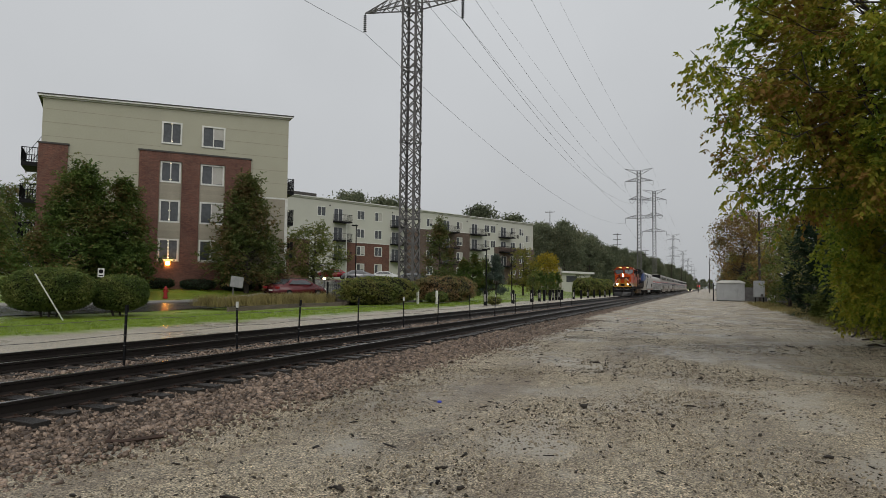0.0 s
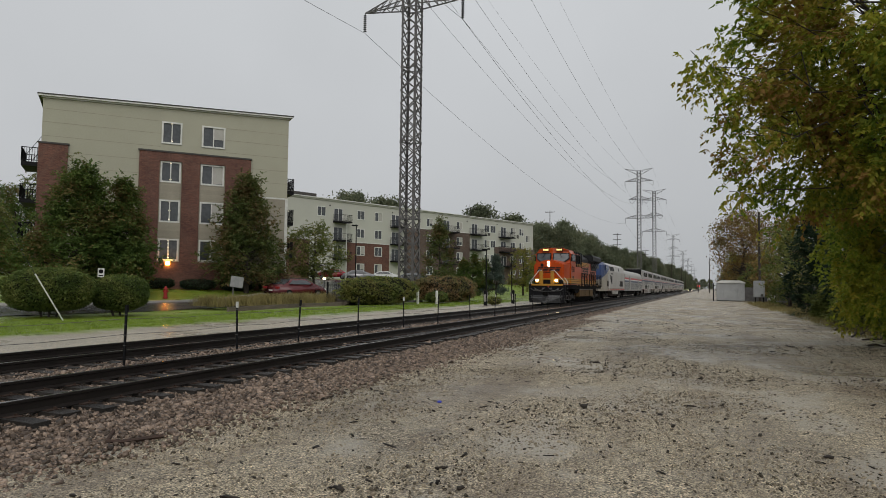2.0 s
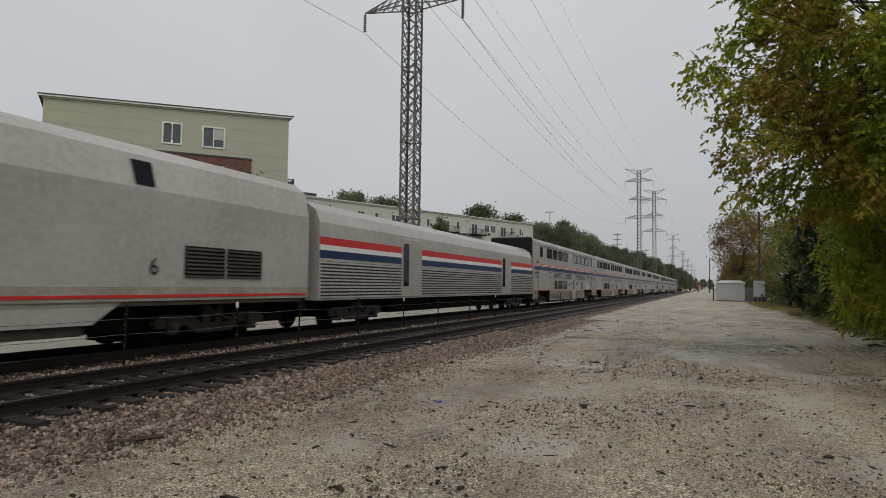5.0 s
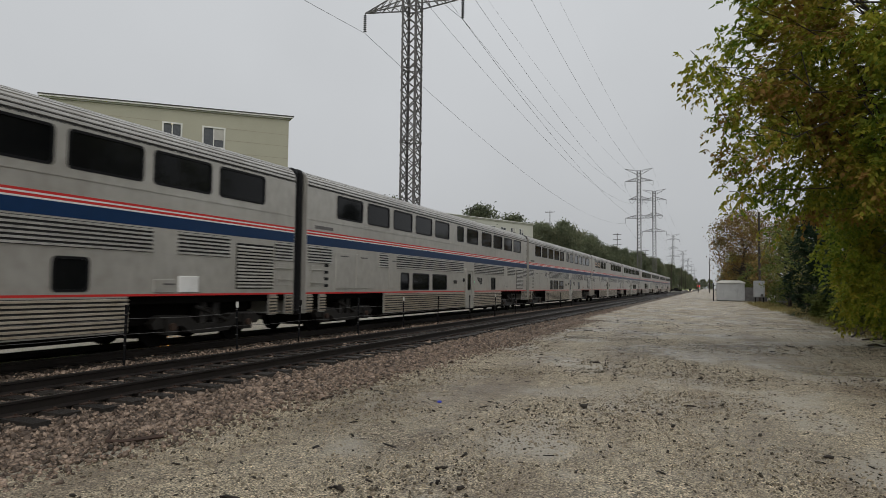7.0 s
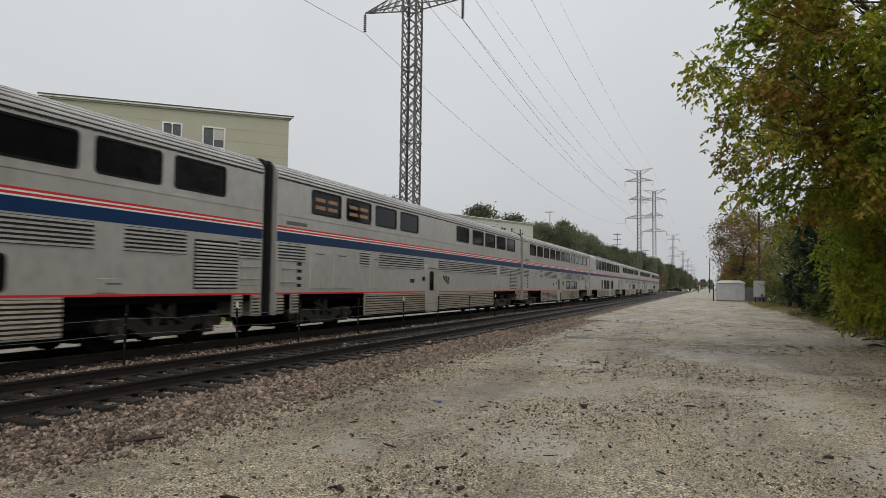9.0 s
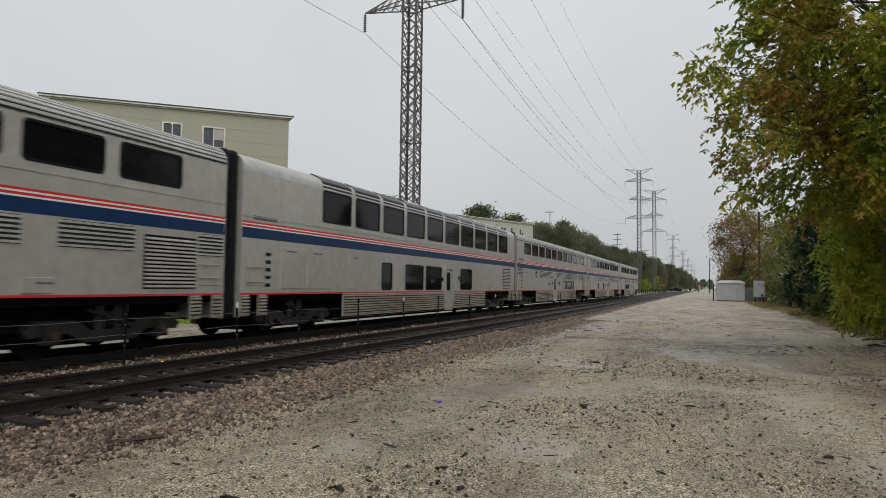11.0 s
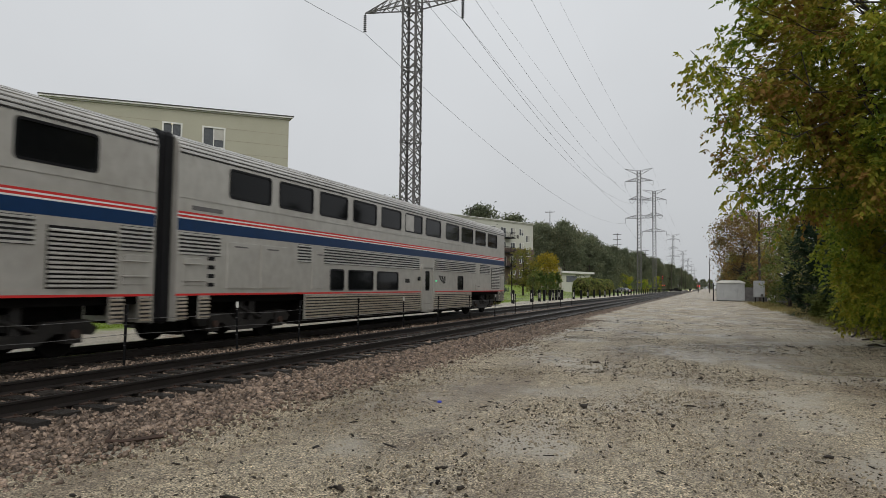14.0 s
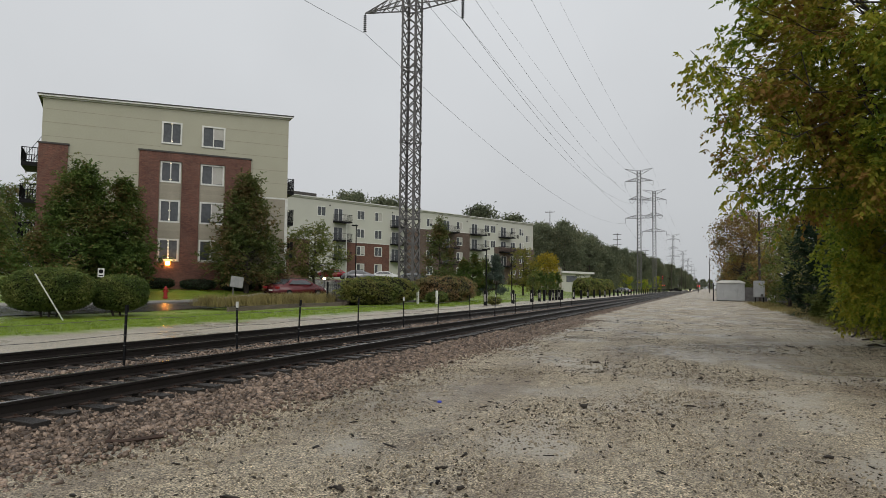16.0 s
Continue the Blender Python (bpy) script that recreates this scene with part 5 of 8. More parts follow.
ys = [54.0, 62.6, 70.0, 73.6, 76.0, 79.0, 80.8, 82.6, 84.4, 86.2, 92.0] + [97.5 + 5.6 * i for i in range(34)]
for i, y in enumerate(ys):
    bollard(-17.4 if y < 90 else -17.0 + 0.012 * (y - 90), y, i in (0, 1, 2, 3, 6, 8, 10, 12, 15, 19))


def lamp_post(x, y, h, lit=False):
    t = thing("lamp_post", pose(x, y, rise(x, y)), "slim dark car-park lamp post with a flat head", "street lamp", "car-park lamps")
    part("pole", cyl(bmesh.new(), (0, 0, -0.2), 0.09, h, "z", 10, 0.06), M_BLACK, t)
    part("base", cyl(bmesh.new(), (0, 0, -0.2), 0.25, 0.8, "z", 12), M_KERB, t)
    part("head", soft_box(-0.55, 0.15, -0.22, 0.22, h - 0.35, h - 0.18, 0.04), M_BLACK, t)


lamp_post(-39.7, 71.7, 7.2)
lamp_post(-26.1, 81.2, 6.3)
lamp_post(-25.5, 91.1, 6.1)
solid("flag_pole", cyl(bmesh.new(), (0, 0, -0.3), 0.07, 8.2, "z", 8, 0.04), M_TRIM, "slim white pole in the car park", "pole", at=pose(-45.2, 79.0, 2.1))
globe = thing("globe_lamp", pose(-38.3, 62.3, rise(-38.3, 62.3)), "lit white globe lamp at the entrance walk", "street lamp")
part("stem", cyl(bmesh.new(), (0, 0, -0.2), 0.05, 1.3, "z", 8), M_BLACK, globe)
bm = bmesh.new()
bmesh.ops.create_uvsphere(bm, u_segments=14, v_segments=10, radius=0.17)
part("globe", bm, M_WARM, globe, "glowing globe", at=pose(0, 0, 1.25))


def bed_fence():
    t = thing("bed_fence", pose(-24.4, 40.2, 0.5, 0, 0, 75), "short black picket fence at the planting bed", "fence")
    for z in (0.25, 1.15):
        part("rail", boxes((0, 2.6, -0.02, 0.02, z, z + 0.05)), M_BLACK, t)
    for k in range(14):
        part("picket", boxes((0.2 * k - 0.012, 0.2 * k + 0.012, -0.012, 0.012, 0, 1.28)), M_BLACK, t)
    for x in (-0.03, 2.57):
        part("post", boxes((x - 0.05, x + 0.05, -0.05, 0.05, -0.3, 1.4)), M_BLACK, t)


bed_fence()


def sign_post(at, w, h, top, label, face, lean=0):
    t = thing("sign_post", at, label, "sign")
    part("post", boxes((-0.03, 0.03, -0.02, 0.02, -0.3, top)), M_GALV, t)
    part("plate", soft_box(-w / 2, w / 2, -0.04, -0.025, top - h, top, 0.004, 1), face, t, at=pose(0, 0, 0, 0, lean, 0))
    return t


sign_post(pose(-25.2, 31.2, 0.3, 0, 0, 60), 0.75, 0.62, 1.82, "tilted grey sign seen from behind on a steel post", M_SIGNBACK, 8)
np_sign = sign_post(pose(-30.3, 26.7, 0.42, 0, 0, 48), 0.32, 0.48, 2.02, "small white traffic sign with a round dark symbol", M_TRIM)
part("symbol", cyl(bmesh.new(), (0, -0.05, 1.85), 0.11, 0.012, "y", 18), M_BLACK, np_sign)
part("symbol_bar", boxes((-0.11, 0.11, -0.05, -0.045, 1.60, 1.66)), M_BLACK, np_sign)


def hydrant(x, y):
    t = thing("fire_hydrant", pose(x, y, rise(x, y) + 0.05), "red iron fire hydrant on the grass", "hydrant")
    part("barrel", cyl(bmesh.new(), (0, 0, -0.1), 0.13, 0.7, "z", 14, 0.12), M_HYDRANT, t)
    part("bonnet", cyl(bmesh.new(), (0, 0, 0.6), 0.16, 0.2, "z", 14, 0.04), M_HYDRANT, t)
    for a in ("x", "y"):
        part("nozzle", cyl(bmesh.new(), (-0.2 if a == "x" else 0, -0.2 if a == "y" else 0, 0.45), 0.065, 0.4, a, 10), M_HYDRANT, t)
    part("flange", cyl(bmesh.new(), (0, 0, 0.02), 0.19, 0.05, "z", 14), M_HYDRANT, t)


hydrant(-34.2, 35.4)
for x, y, h in ((-21.6, 49.3, 1.15), (-20.6, 50.9, 1.0)):
    t = thing("marker_post", pose(x, y, rise(x, y)), "white plastic cable marker post at the tower", "marker post", "marker posts")
    part("tube", cyl(bmesh.new(), (0, 0, -0.2), 0.11, h + 0.2, "z", 12), M_TRIM, t)
    part("cap", cyl(bmesh.new(), (0, 0, h), 0.12, 0.10, "z", 12, 0.05), M_TRIM, t)


def guy_guard():
    t = thing("guy_wire", pose(0, 0, 0), "stay wire with a white plastic guard before the bush", "stay wire")
    a, b = Vector((-22.2, 18.0, 0.24)), Vector((-22.55, 17.05, 1.98))
    part("guard", tube([a + (b - a) * 0.02, b], 0.05, 8), M_TRIM, t, "white tube guard")
    part("wire", tube([a, a + (b - a) * 5], 0.014, 5), M_WIRE, t)


guy_guard()


# ---- parked cars ----
def parked_car(at, paint, label, plate=False):
    c = thing("parked_car", at, label, "car", "parked cars")
    side = [(-2.35, 0.35), (-2.42, 0.62), (-2.38, 0.92), (-1.75, 1.02), (-1.05, 1.40), (0.35, 1.46), (1.25, 1.02), (2.1, 0.86), (2.38, 0.62), (2.36, 0.32)]
    bm = extrude(side, -0.88, 0.88, None, "x")
    for v in bm.verts:
        if v.co.z > 1.2:
            v.co.x *= 0.74
        elif v.co.z > 0.8 and abs(v.co.y) > 2:
            v.co.x *= 0.9
    bmesh.ops.bevel(bm, geom=bm.edges[:], offset=0.06, segments=2, affect="EDGES")
    part("body", bm, paint, c, smooth=True)
    for s in (-1, 1):
        q = [(-1.45, 1.06), (-0.98, 1.34), (0.28, 1.38), (0.95, 1.05)]
        bm = bmesh.new()
        a = [bm.verts.new((s * (0.905 - 0.62 * (z - 1.02)), y, z)) for y, z in q]
        b = [bm.verts.new((s * (0.86 - 0.62 * (z - 1.02)), y, z)) for y, z in q]
        bm.faces.new(a)
        bm.faces.new(b[::-1])
        for i in range(4):
            bm.faces.new((a[i], b[i], b[(i + 1) % 4], a[(i + 1) % 4]))
        part("side_window", bm, M_PANE, c)
        part("tail_lamp", soft_box(s * 0.66 - 0.2, s * 0.66 + 0.2, -2.44, -2.3, 0.72, 0.88, 0.02, 1), M_HYDRANT, c, "red tail lamp")
        part("headlamp", soft_box(s * 0.66 - 0.16, s * 0.66 + 0.16, 2.24, 2.37, 0.62, 0.76, 0.02, 1), M_TRIM, c)
        part("mirror", soft_box(s * 0.98 - 0.09, s * 0.98 + 0.09, 0.62, 0.74, 1.0, 1.12, 0.02, 1), paint, c)
        for y in (-1.42, 1.45):
            w = part("wheel", cyl(bmesh.new(), (s * 0.80 - 0.11, y, 0.32), 0.32, 0.22, "x", 20), M_BLACK, c)
            part("hubcap", cyl(bmesh.new(), (s * 0.80 + (0.10 if s > 0 else -0.13), y, 0.32), 0.2, 0.03, "x", 14), M_GALV, w)
    part("rear_window", slanted_pane2([(-0.62, -1.72, 1.06), (0.62, -1.72, 1.06), (0.56, -1.10, 1.40), (-0.56, -1.10, 1.40)], 0.03), M_PANE, c)
    part("windscreen", slanted_pane2([(-0.62, 1.2, 1.07), (0.62, 1.2, 1.07), (0.56, 0.42, 1.45), (-0.56, 0.42, 1.45)], 0.03), M_PANE, c)
    part("number_plate", boxes((-0.18, 0.18, -2.45, -2.42, 0.55, 0.66)), M_TRIM, c)
    return c


def slanted_pane2(quad, t):
    bm = bmesh.new()
    a = [bm.verts.new((q[0], q[1], q[2] + t)) for q in quad]
    b = [bm.verts.new((q[0], q[1], q[2] - t)) for q in quad]
    bm.faces.new(a)
    bm.faces.new(b[::-1])
    for i in range(4):
        bm.faces.new((a[i], b[i], b[(i + 1) % 4], a[(i + 1) % 4]))
    return bm


P_MAROON = material("maroon_paint", (0.12, 0.022, 0.025), None, 0.22)
P_SILVER = material("silver_paint", (0.38, 0.38, 0.39), None, 0.25, 0.5)
P_WHITE = material("white_car_paint", (0.68, 0.68, 0.68), None, 0.25)
P_RED = material("red_car_paint", (0.28, 0.02, 0.03), None, 0.22)
P_GREY = material("grey_car_paint", (0.10, 0.11, 0.12), None, 0.25, 0.4)
for x, y, turn, paint, label in ((-29.1, 43.3, -14, P_MAROON, "maroon sedan stopped on the driveway"), (-45.3, 82.9, -61, P_SILVER, "silver sedan parked by the cream building"),
                                 (-44.0, 88.5, -61, P_WHITE, "white sedan parked by the cream building"), (-50.0, 83.5, 119, P_RED, "red sedan parked by the cream building"),
                                 (-41.5, 93.0, -65, P_GREY, "grey sedan parked by the cream building"), (-37.5, 97.0, -65, P_GREY, "dark sedan parked beyond the hedge"), (-35.0, 102.0, -65, P_SILVER, "silver sedan parked beyond the hedge")):
    parked_car(pose(x, y, rise(x, y) + 0.03, 0, 0, turn), paint, label)
for x, y, paint, label in ((-20.6, 182, P_SILVER, "silver car parked past the long hedge"),):
    parked_car(pose(x, y, rise(x, y) + 0.02, 0, 0, 60), paint, label)


# ---- the lot: equipment hut, cabinet, poles, fence ----
def hut():
    t = thing("equipment_hut", pose(1.3, 101.3, 0, 0, 0, 0), "pale grey metal railway equipment hut", "hut")
    part("body", boxes((0, 3.6, 0, 2.6, 0.1, 2.5)), M_HUT, t)
    for k in range(4):
        part("wall_panel", soft_box(0.03 + 0.9 * k, 0.87 + 0.9 * k, -0.03, 0.0, 0.15, 2.45, 0.008, 1), M_HUT, t)
    part("roof", extrude([(-0.15, 2.5), (-0.1, 2.62), (0.6, 2.9), (3.0, 2.9), (3.7, 2.62), (3.75, 2.5)], -0.15, 2.75), M_TRIM, t, "white bevelled roof")
    for x in (0.9, 2.4):
        part("roof_vent", boxes((x, x + 0.25, 0.4, 0.7, 2.9, 3.05)), M_BLACK, t)
    part("skid", boxes((0, 3.6, 0.0, 2.6, -0.1, 0.1)), M_BLACK, t)
    part("corner_post", boxes((-0.5, -0.36, -0.1, 0.05, -0.2, 2.5)), M_BLACK, t)
    part("side_annex", boxes((3.62, 6.4, 0.6, 2.6, 0, 1.95)), M_GALV, t, "grey corrugated side shed")


hut()
cab_box = thing("signal_cabinet", pose(5.9, 89.5, 0), "pale grey signal cabinet on a dark stand", "cabinet")
part("body", soft_box(-0.6, 0.6, -0.35, 0.35, 0.75, 2.75, 0.03, 1), M_HUT, cab_box)
part("door", soft_box(-0.54, 0.54, -0.375, -0.35, 0.82, 2.68, 0.01, 1), M_HUT, cab_box)
part("meter", soft_box(0.15, 0.42, -0.5, -0.37, 0.85, 1.15, 0.03, 1), M_GALV, cab_box)
for x in (-0.5, 0.4):
    part("leg", boxes((x, x + 0.12, -0.2, 0.2, -0.2, 0.76)), M_BLACK, cab_box)


def utility_pole(x, y, h, arms=3, lamp=False, label="wooden utility pole with crossarms"):
    t = thing("utility_pole", pose(x, y, rise(x, y)), label, "utility pole", "utility poles")
    part("pole", cyl(bmesh.new(), (0, 0, -0.5), 0.17, h + 0.5, "z", 10, 0.11), M_BARK, t)
    for k in range(arms):
        part("crossarm", boxes((-1.5, 1.5, -0.06, 0.06, h - 0.6 - 1.9 * k, h - 0.45 - 1.9 * k)), M_BARK, t)
        for q in (-1.4, -0.7, 0.7, 1.4):
            part("insulator", cyl(bmesh.new(), (q, 0, h - 0.45 - 1.9 * k), 0.05, 0.2, "z", 8), M_BLACK, t)
    if lamp:
        part("lamp_arm", tube([(0, 0, h - 0.6), (-1.2, -0.2, h - 0.35), (-1.9, -0.3, h - 0.4)], 0.06), M_GALV, t)
        part("lamp_head", soft_box(-2.7, -1.8, -0.45, -0.15, h - 0.5, h - 0.35, 0.04), M_GALV, t)


utility_pole(6.3, 94, 11.6, 0, True, "dark utility pole with a street-lamp arm")
utility_pole(-31.0, 256, 21.5)
utility_pole(-27, 330, 19.5)
utility_pole(-47, 213, 24.0, 1)
utility_pole(-60, 172, 20.5, 1)
utility_pole(-19, 410, 19, 2)
utility_pole(-15.5, 470, 16, 1)
utility_pole(-14.5, 520, 16, 0)
utility_pole(1.0, 262, 13.0, 0, False, "bare dark pole beside the lot")
utility_pole(-86, 118, 21, 1)


def fence_panels():
    t = thing("board_fence", pose(8.8, 62, 0, 0, 0, 1), "grey weathered board fence behind the shrubs", "fence")
    for k in range(60):
        part("board", boxes((0, 0.03, 0.5 * k, 0.5 * k + 0.47, 0.05, 2.0 + 0.04 * (k * 7 % 3))), M_GALV, t)
    for k in range(11):
        part("post", boxes((0.03, 0.13, 3 * k - 0.05, 3 * k + 0.05, -0.3, 2.05)), M_TIMBER, t)


fence_panels()


def crossing_signal(x, y, side):
    t = thing("crossing_signal", pose(x, y, 0), "level-crossing signal with lit red lamps", "signal", "crossing signals")
    part("mast", cyl(bmesh.new(), (0, 0, -0.2), 0.07, 4.6, "z", 8), M_GALV, t)
    part("lamp_bar", boxes((-0.5, 0.5, -0.05, 0.05, 2.6, 2.7)), M_BLACK, t)
    for q in (-0.42, 0.42):
        hood = part("backboard", cyl(bmesh.new(), (q, -0.1, 2.65), 0.32, 0.05, "y", 16), M_BLACK, t)
        part("lens", cyl(bmesh.new(), (q, -0.14, 2.65), 0.13, 0.03, "y", 14), M_REDLAMP, hood, "glowing red lens")
    part("case", soft_box(-0.3, 0.3, 0.2, 0.6, 0, 1.6, 0.03, 1), M_GALV, t)


crossing_signal(-17.0, 300, -1)
crossing_signal(-3.2, 300, 1)
high = thing("signal_mast", pose(-17.8, 306, 0), "tall railway signal with a red aspect", "signal")
part("mast", cyl(bmesh.new(), (0, 0, -0.2), 0.08, 7.2, "z", 8), M_GALV, high)
part("head", soft_box(-0.3, 0.3, -0.15, 0.1, 5.4, 7.0, 0.03, 1), M_BLACK, high)
for z in (5.7, 6.6):
    part("lens", cyl(bmesh.new(), (0, -0.2, z), 0.12, 0.04, "y", 14), M_REDLAMP, high)
cart = thing("road_vehicle", pose(-13.5, 330, 0), "dark pickup crossing far down the line", "car")
part("body", soft_box(-3.2, 2.8, -0.9, 0.9, 0.4, 1.2, 0.1), M_BLACK, cart)
part("cab", soft_box(-0.8, 1.2, -0.85, 0.85, 1.15, 1.9, 0.15), M_BLACK, cart)
for x in (-2.2, 1.8):
    part("wheel", cyl(bmesh.new(), (x, -0.95, 0.4), 0.4, 1.9, "y", 14), M_BLACK, cart)
far_car = thing("road_vehicle", pose(-8.0, 372, 0), "far road vehicle with its headlamps lit", "car")
part("body", soft_box(-0.9, 0.9, 0, 4.2, 0.35, 1.0, 0.1), P_GREY, far_car)
part("cabin", soft_box(-0.75, 0.75, 1.2, 3.6, 0.95, 1.55, 0.15), M_GLASS, far_car)
for q in (-0.65, 0.65):
    part("headlamp", cyl(bmesh.new(), (q, -0.05, 0.75), 0.12, 0.05, "y", 10), M_HEADLAMP, far_car, "lit white headlamp")
# ---- the train: every vehicle stands on z = 0 at the rail tops, its front at y = 0 ----
def wheel_mesh(r=0.46):
    bm = bmesh.new()
    for s in (-1, 1):
        x = s * 0.72
        cyl(bm, (x - 0.065, 0, r), r, 0.13, "x", 24)
        cyl(bm, (x - 0.09 if s < 0 else x - 0.04, 0, r), r * 0.62, 0.13, "x", 16)
    cyl(bm, (-0.72, 0, r), 0.09, 1.44, "x", 10)
    return mesh_of("wheelset", bm)


WHEELS = wheel_mesh()
WHEELS_BIG = wheel_mesh(0.53)


def truck(parent, yc, axles, wheels, half=1.05, name="bogie"):
    """A bogie with side frames, springs, dampers and its wheelsets."""
    r = 0.46 if wheels is WHEELS else 0.53
    l = max(axles) + 0.55
    bm = bmesh.new()
    for s in (-1, 1):
        x = s * half
        extrude([(-l, 0.55), (-l + 0.25, 0.72), (-0.75, 0.70), (-0.45, 0.50), (0.45, 0.50), (0.75, 0.70), (l - 0.25, 0.72), (l, 0.55),
                 (l - 0.1, 0.42), (0.95, 0.48), (0.6, 0.28), (-0.6, 0.28), (-0.95, 0.48), (-l + 0.1, 0.42)], x - 0.09, x + 0.09, bm, "x")
        for a in axles:
            box(bm, x - 0.14, x + 0.14, a - 0.17, a + 0.17, r - 0.17, r + 0.2)
        for k in (-0.22, 0.22):
            cyl(bm, (x, k, 0.48), 0.11, 0.5, "z", 10)
        bar(bm, (x + s * 0.14, -0.6, 0.9), (x + s * 0.14, 0.5, 0.55), 0.07, 6)
    box(bm, -half, half, -0.25, 0.25, 0.55, 0.85)
    t = part(name, bm, M_TRUCK, parent, "grimy black steel bogie", at=pose(0, yc, 0))
    for a in axles:
        part("wheelset", wheels, M_DARK, t, at=pose(0, a, 0))
        for s in (-1, 1):
            part("bearing_cap", cyl(bmesh.new(), (s * half + (0.12 if s > 0 else -0.2), a, r), 0.085, 0.08, "x", 12), M_RUST, t, "worn rusty bearing cap")


def ribs(x, y0, y1, z0, z1, n, d=0.030, steel=None):
    """Horizontal fluting that stands d proud of a car side at x."""
    bm, h, s = bmesh.new(), (z1 - z0) / n, 1 if x > 0 else -1
    sec = [(x - s * 0.004, z0)]
    for i in range(n):
        z = z0 + i * h
        sec += [(x + s * 0.002, z + 0.02 * h), (x + s * d, z + 0.14 * h), (x + s * d, z + 0.58 * h), (x + s * 0.004, z + 0.68 * h)]
    sec += [(x - s * 0.004, z1)]
    extrude(sec, y0, y1, bm)
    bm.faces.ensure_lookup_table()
    # Rib undersides and grooves take the dark colour, painting their shade.
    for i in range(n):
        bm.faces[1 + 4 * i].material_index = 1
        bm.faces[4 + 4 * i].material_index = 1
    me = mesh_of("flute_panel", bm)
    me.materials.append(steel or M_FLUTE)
    me.materials.append(M_GROOVE_SHADE)
    return me


def louvre(x, y0, y1, z0, z1, n):
    bm, h, s = bmesh.new(), (z1 - z0) / n, 1 if x > 0 else -1
    for i in range(n):
        z = z0 + i * h
        extrude([(x, z), (x + s * 0.035, z), (x + s * 0.035, z + 0.25 * h), (x, z + 0.7 * h)], y0, y1, bm)
    return bm


def pane_part(parent, x, y0, y1, z0, z1, lamp=None, half_blind=False):
    """A window set into the side: gasket ring, dark pane a little behind it."""
    s = 1 if x > 0 else -1
    w = part("window", rim(x + s * 0.008, y0 - 0.03, y1 + 0.03, z0 - 0.03, z1 + 0.03, 0.05, 0.02), M_BLACK, parent)
    part("pane", boxes((x - s * 0.05, x - s * 0.015, y0 - 0.02, y1 + 0.02, z0 - 0.02, z1 + 0.02)), M_GLASS, w, "dark tinted pane")
    if lamp:
        for q, z in ((0.12, 0.22), (0.12, 0.56), (0.55, 0.22), (0.55, 0.56)):
            w0 = y1 - y0
            part("lamplit_panel", boxes((x - s * 0.013, x - s * 0.009, y0 + q * w0, y0 + (q + 0.33) * w0, z0 + z * (z1 - z0), z0 + (z + 0.16) * (z1 - z0))), M_CABIN, w, "dim amber lamplight behind the pane")
    if half_blind:
        part("blind", boxes((x - s * 0.012, x - s * 0.006, y0 - 0.01, (y0 + y1) / 2, z0, z1)), M_STEELCAR, w, "grey plate covering half the window")


def rim(x, y0, y1, z0, z1, t, d, r=0.10, seg=4):
    """A rounded rectangular ring in a car's side plane: t broad, d deep."""
    s = 1 if x > 0 else -1
    def loop(a, b, c, e, rr, xx):
        pts = []
        for cy, cz, a0 in ((b - rr, e - rr, 0), (a + rr, e - rr, 90), (a + rr, c + rr, 180), (b - rr, c + rr, 270)):
            for k in range(seg + 1):
                an = radians(a0 + 90 * k / seg)
                pts.append((xx, cy + rr * math.cos(an), cz + rr * math.sin(an)))
        return pts
    bm = bmesh.new()
    lo = [[bm.verts.new(p) for p in q] for q in (loop(y0, y1, z0, z1, r, x - s * d), loop(y0, y1, z0, z1, r, x),
                                                  loop(y0 + t, y1 - t, z0 + t, z1 - t, r * 0.8, x), loop(y0 + t, y1 - t, z0 + t, z1 - t, r * 0.8, x - s * 0.05))]
    for a, b in zip(lo, lo[1:]):
        m = len(a)
        for i in range(m):
            bm.faces.new((a[i], a[(i + 1) % m], b[(i + 1) % m], b[i]))
    return bm


def car_roof(half, z0, z1, n=26):
    """The section of a rounded roof from one eave to the other."""
    pts = []
    for i in range(n + 1):
        a = math.pi * i / n
        x = half * math.copysign(abs(math.cos(a)) ** 0.62, math.cos(a))
        z = z0 + (z1 - z0) * abs(math.sin(a)) ** 0.72
        pts.append((x, z))
    return pts


def rib_spots(sec, pitch=0.092, wide=0.071):
    """Places of the roof ribs along the outline, evenly spaced up both eaves."""
    pts = [Vector(p) for p in sec]
    cum = [0.0]
    for a, b in zip(pts, pts[1:]):
        cum.append(cum[-1] + (b - a).length)
    def at(q):
        for i in range(len(pts) - 1):
            if q <= cum[i + 1]:
                return pts[i].lerp(pts[i + 1], (q - cum[i]) / (cum[i + 1] - cum[i]))
        return pts[-1]
    out, q = [], 0.03
    while q < 1.05:
        for a, b in ((q, q + wide), (cum[-1] - q - wide, cum[-1] - q)):
            out.append((at(a), at(b)))
        q += pitch
    return out


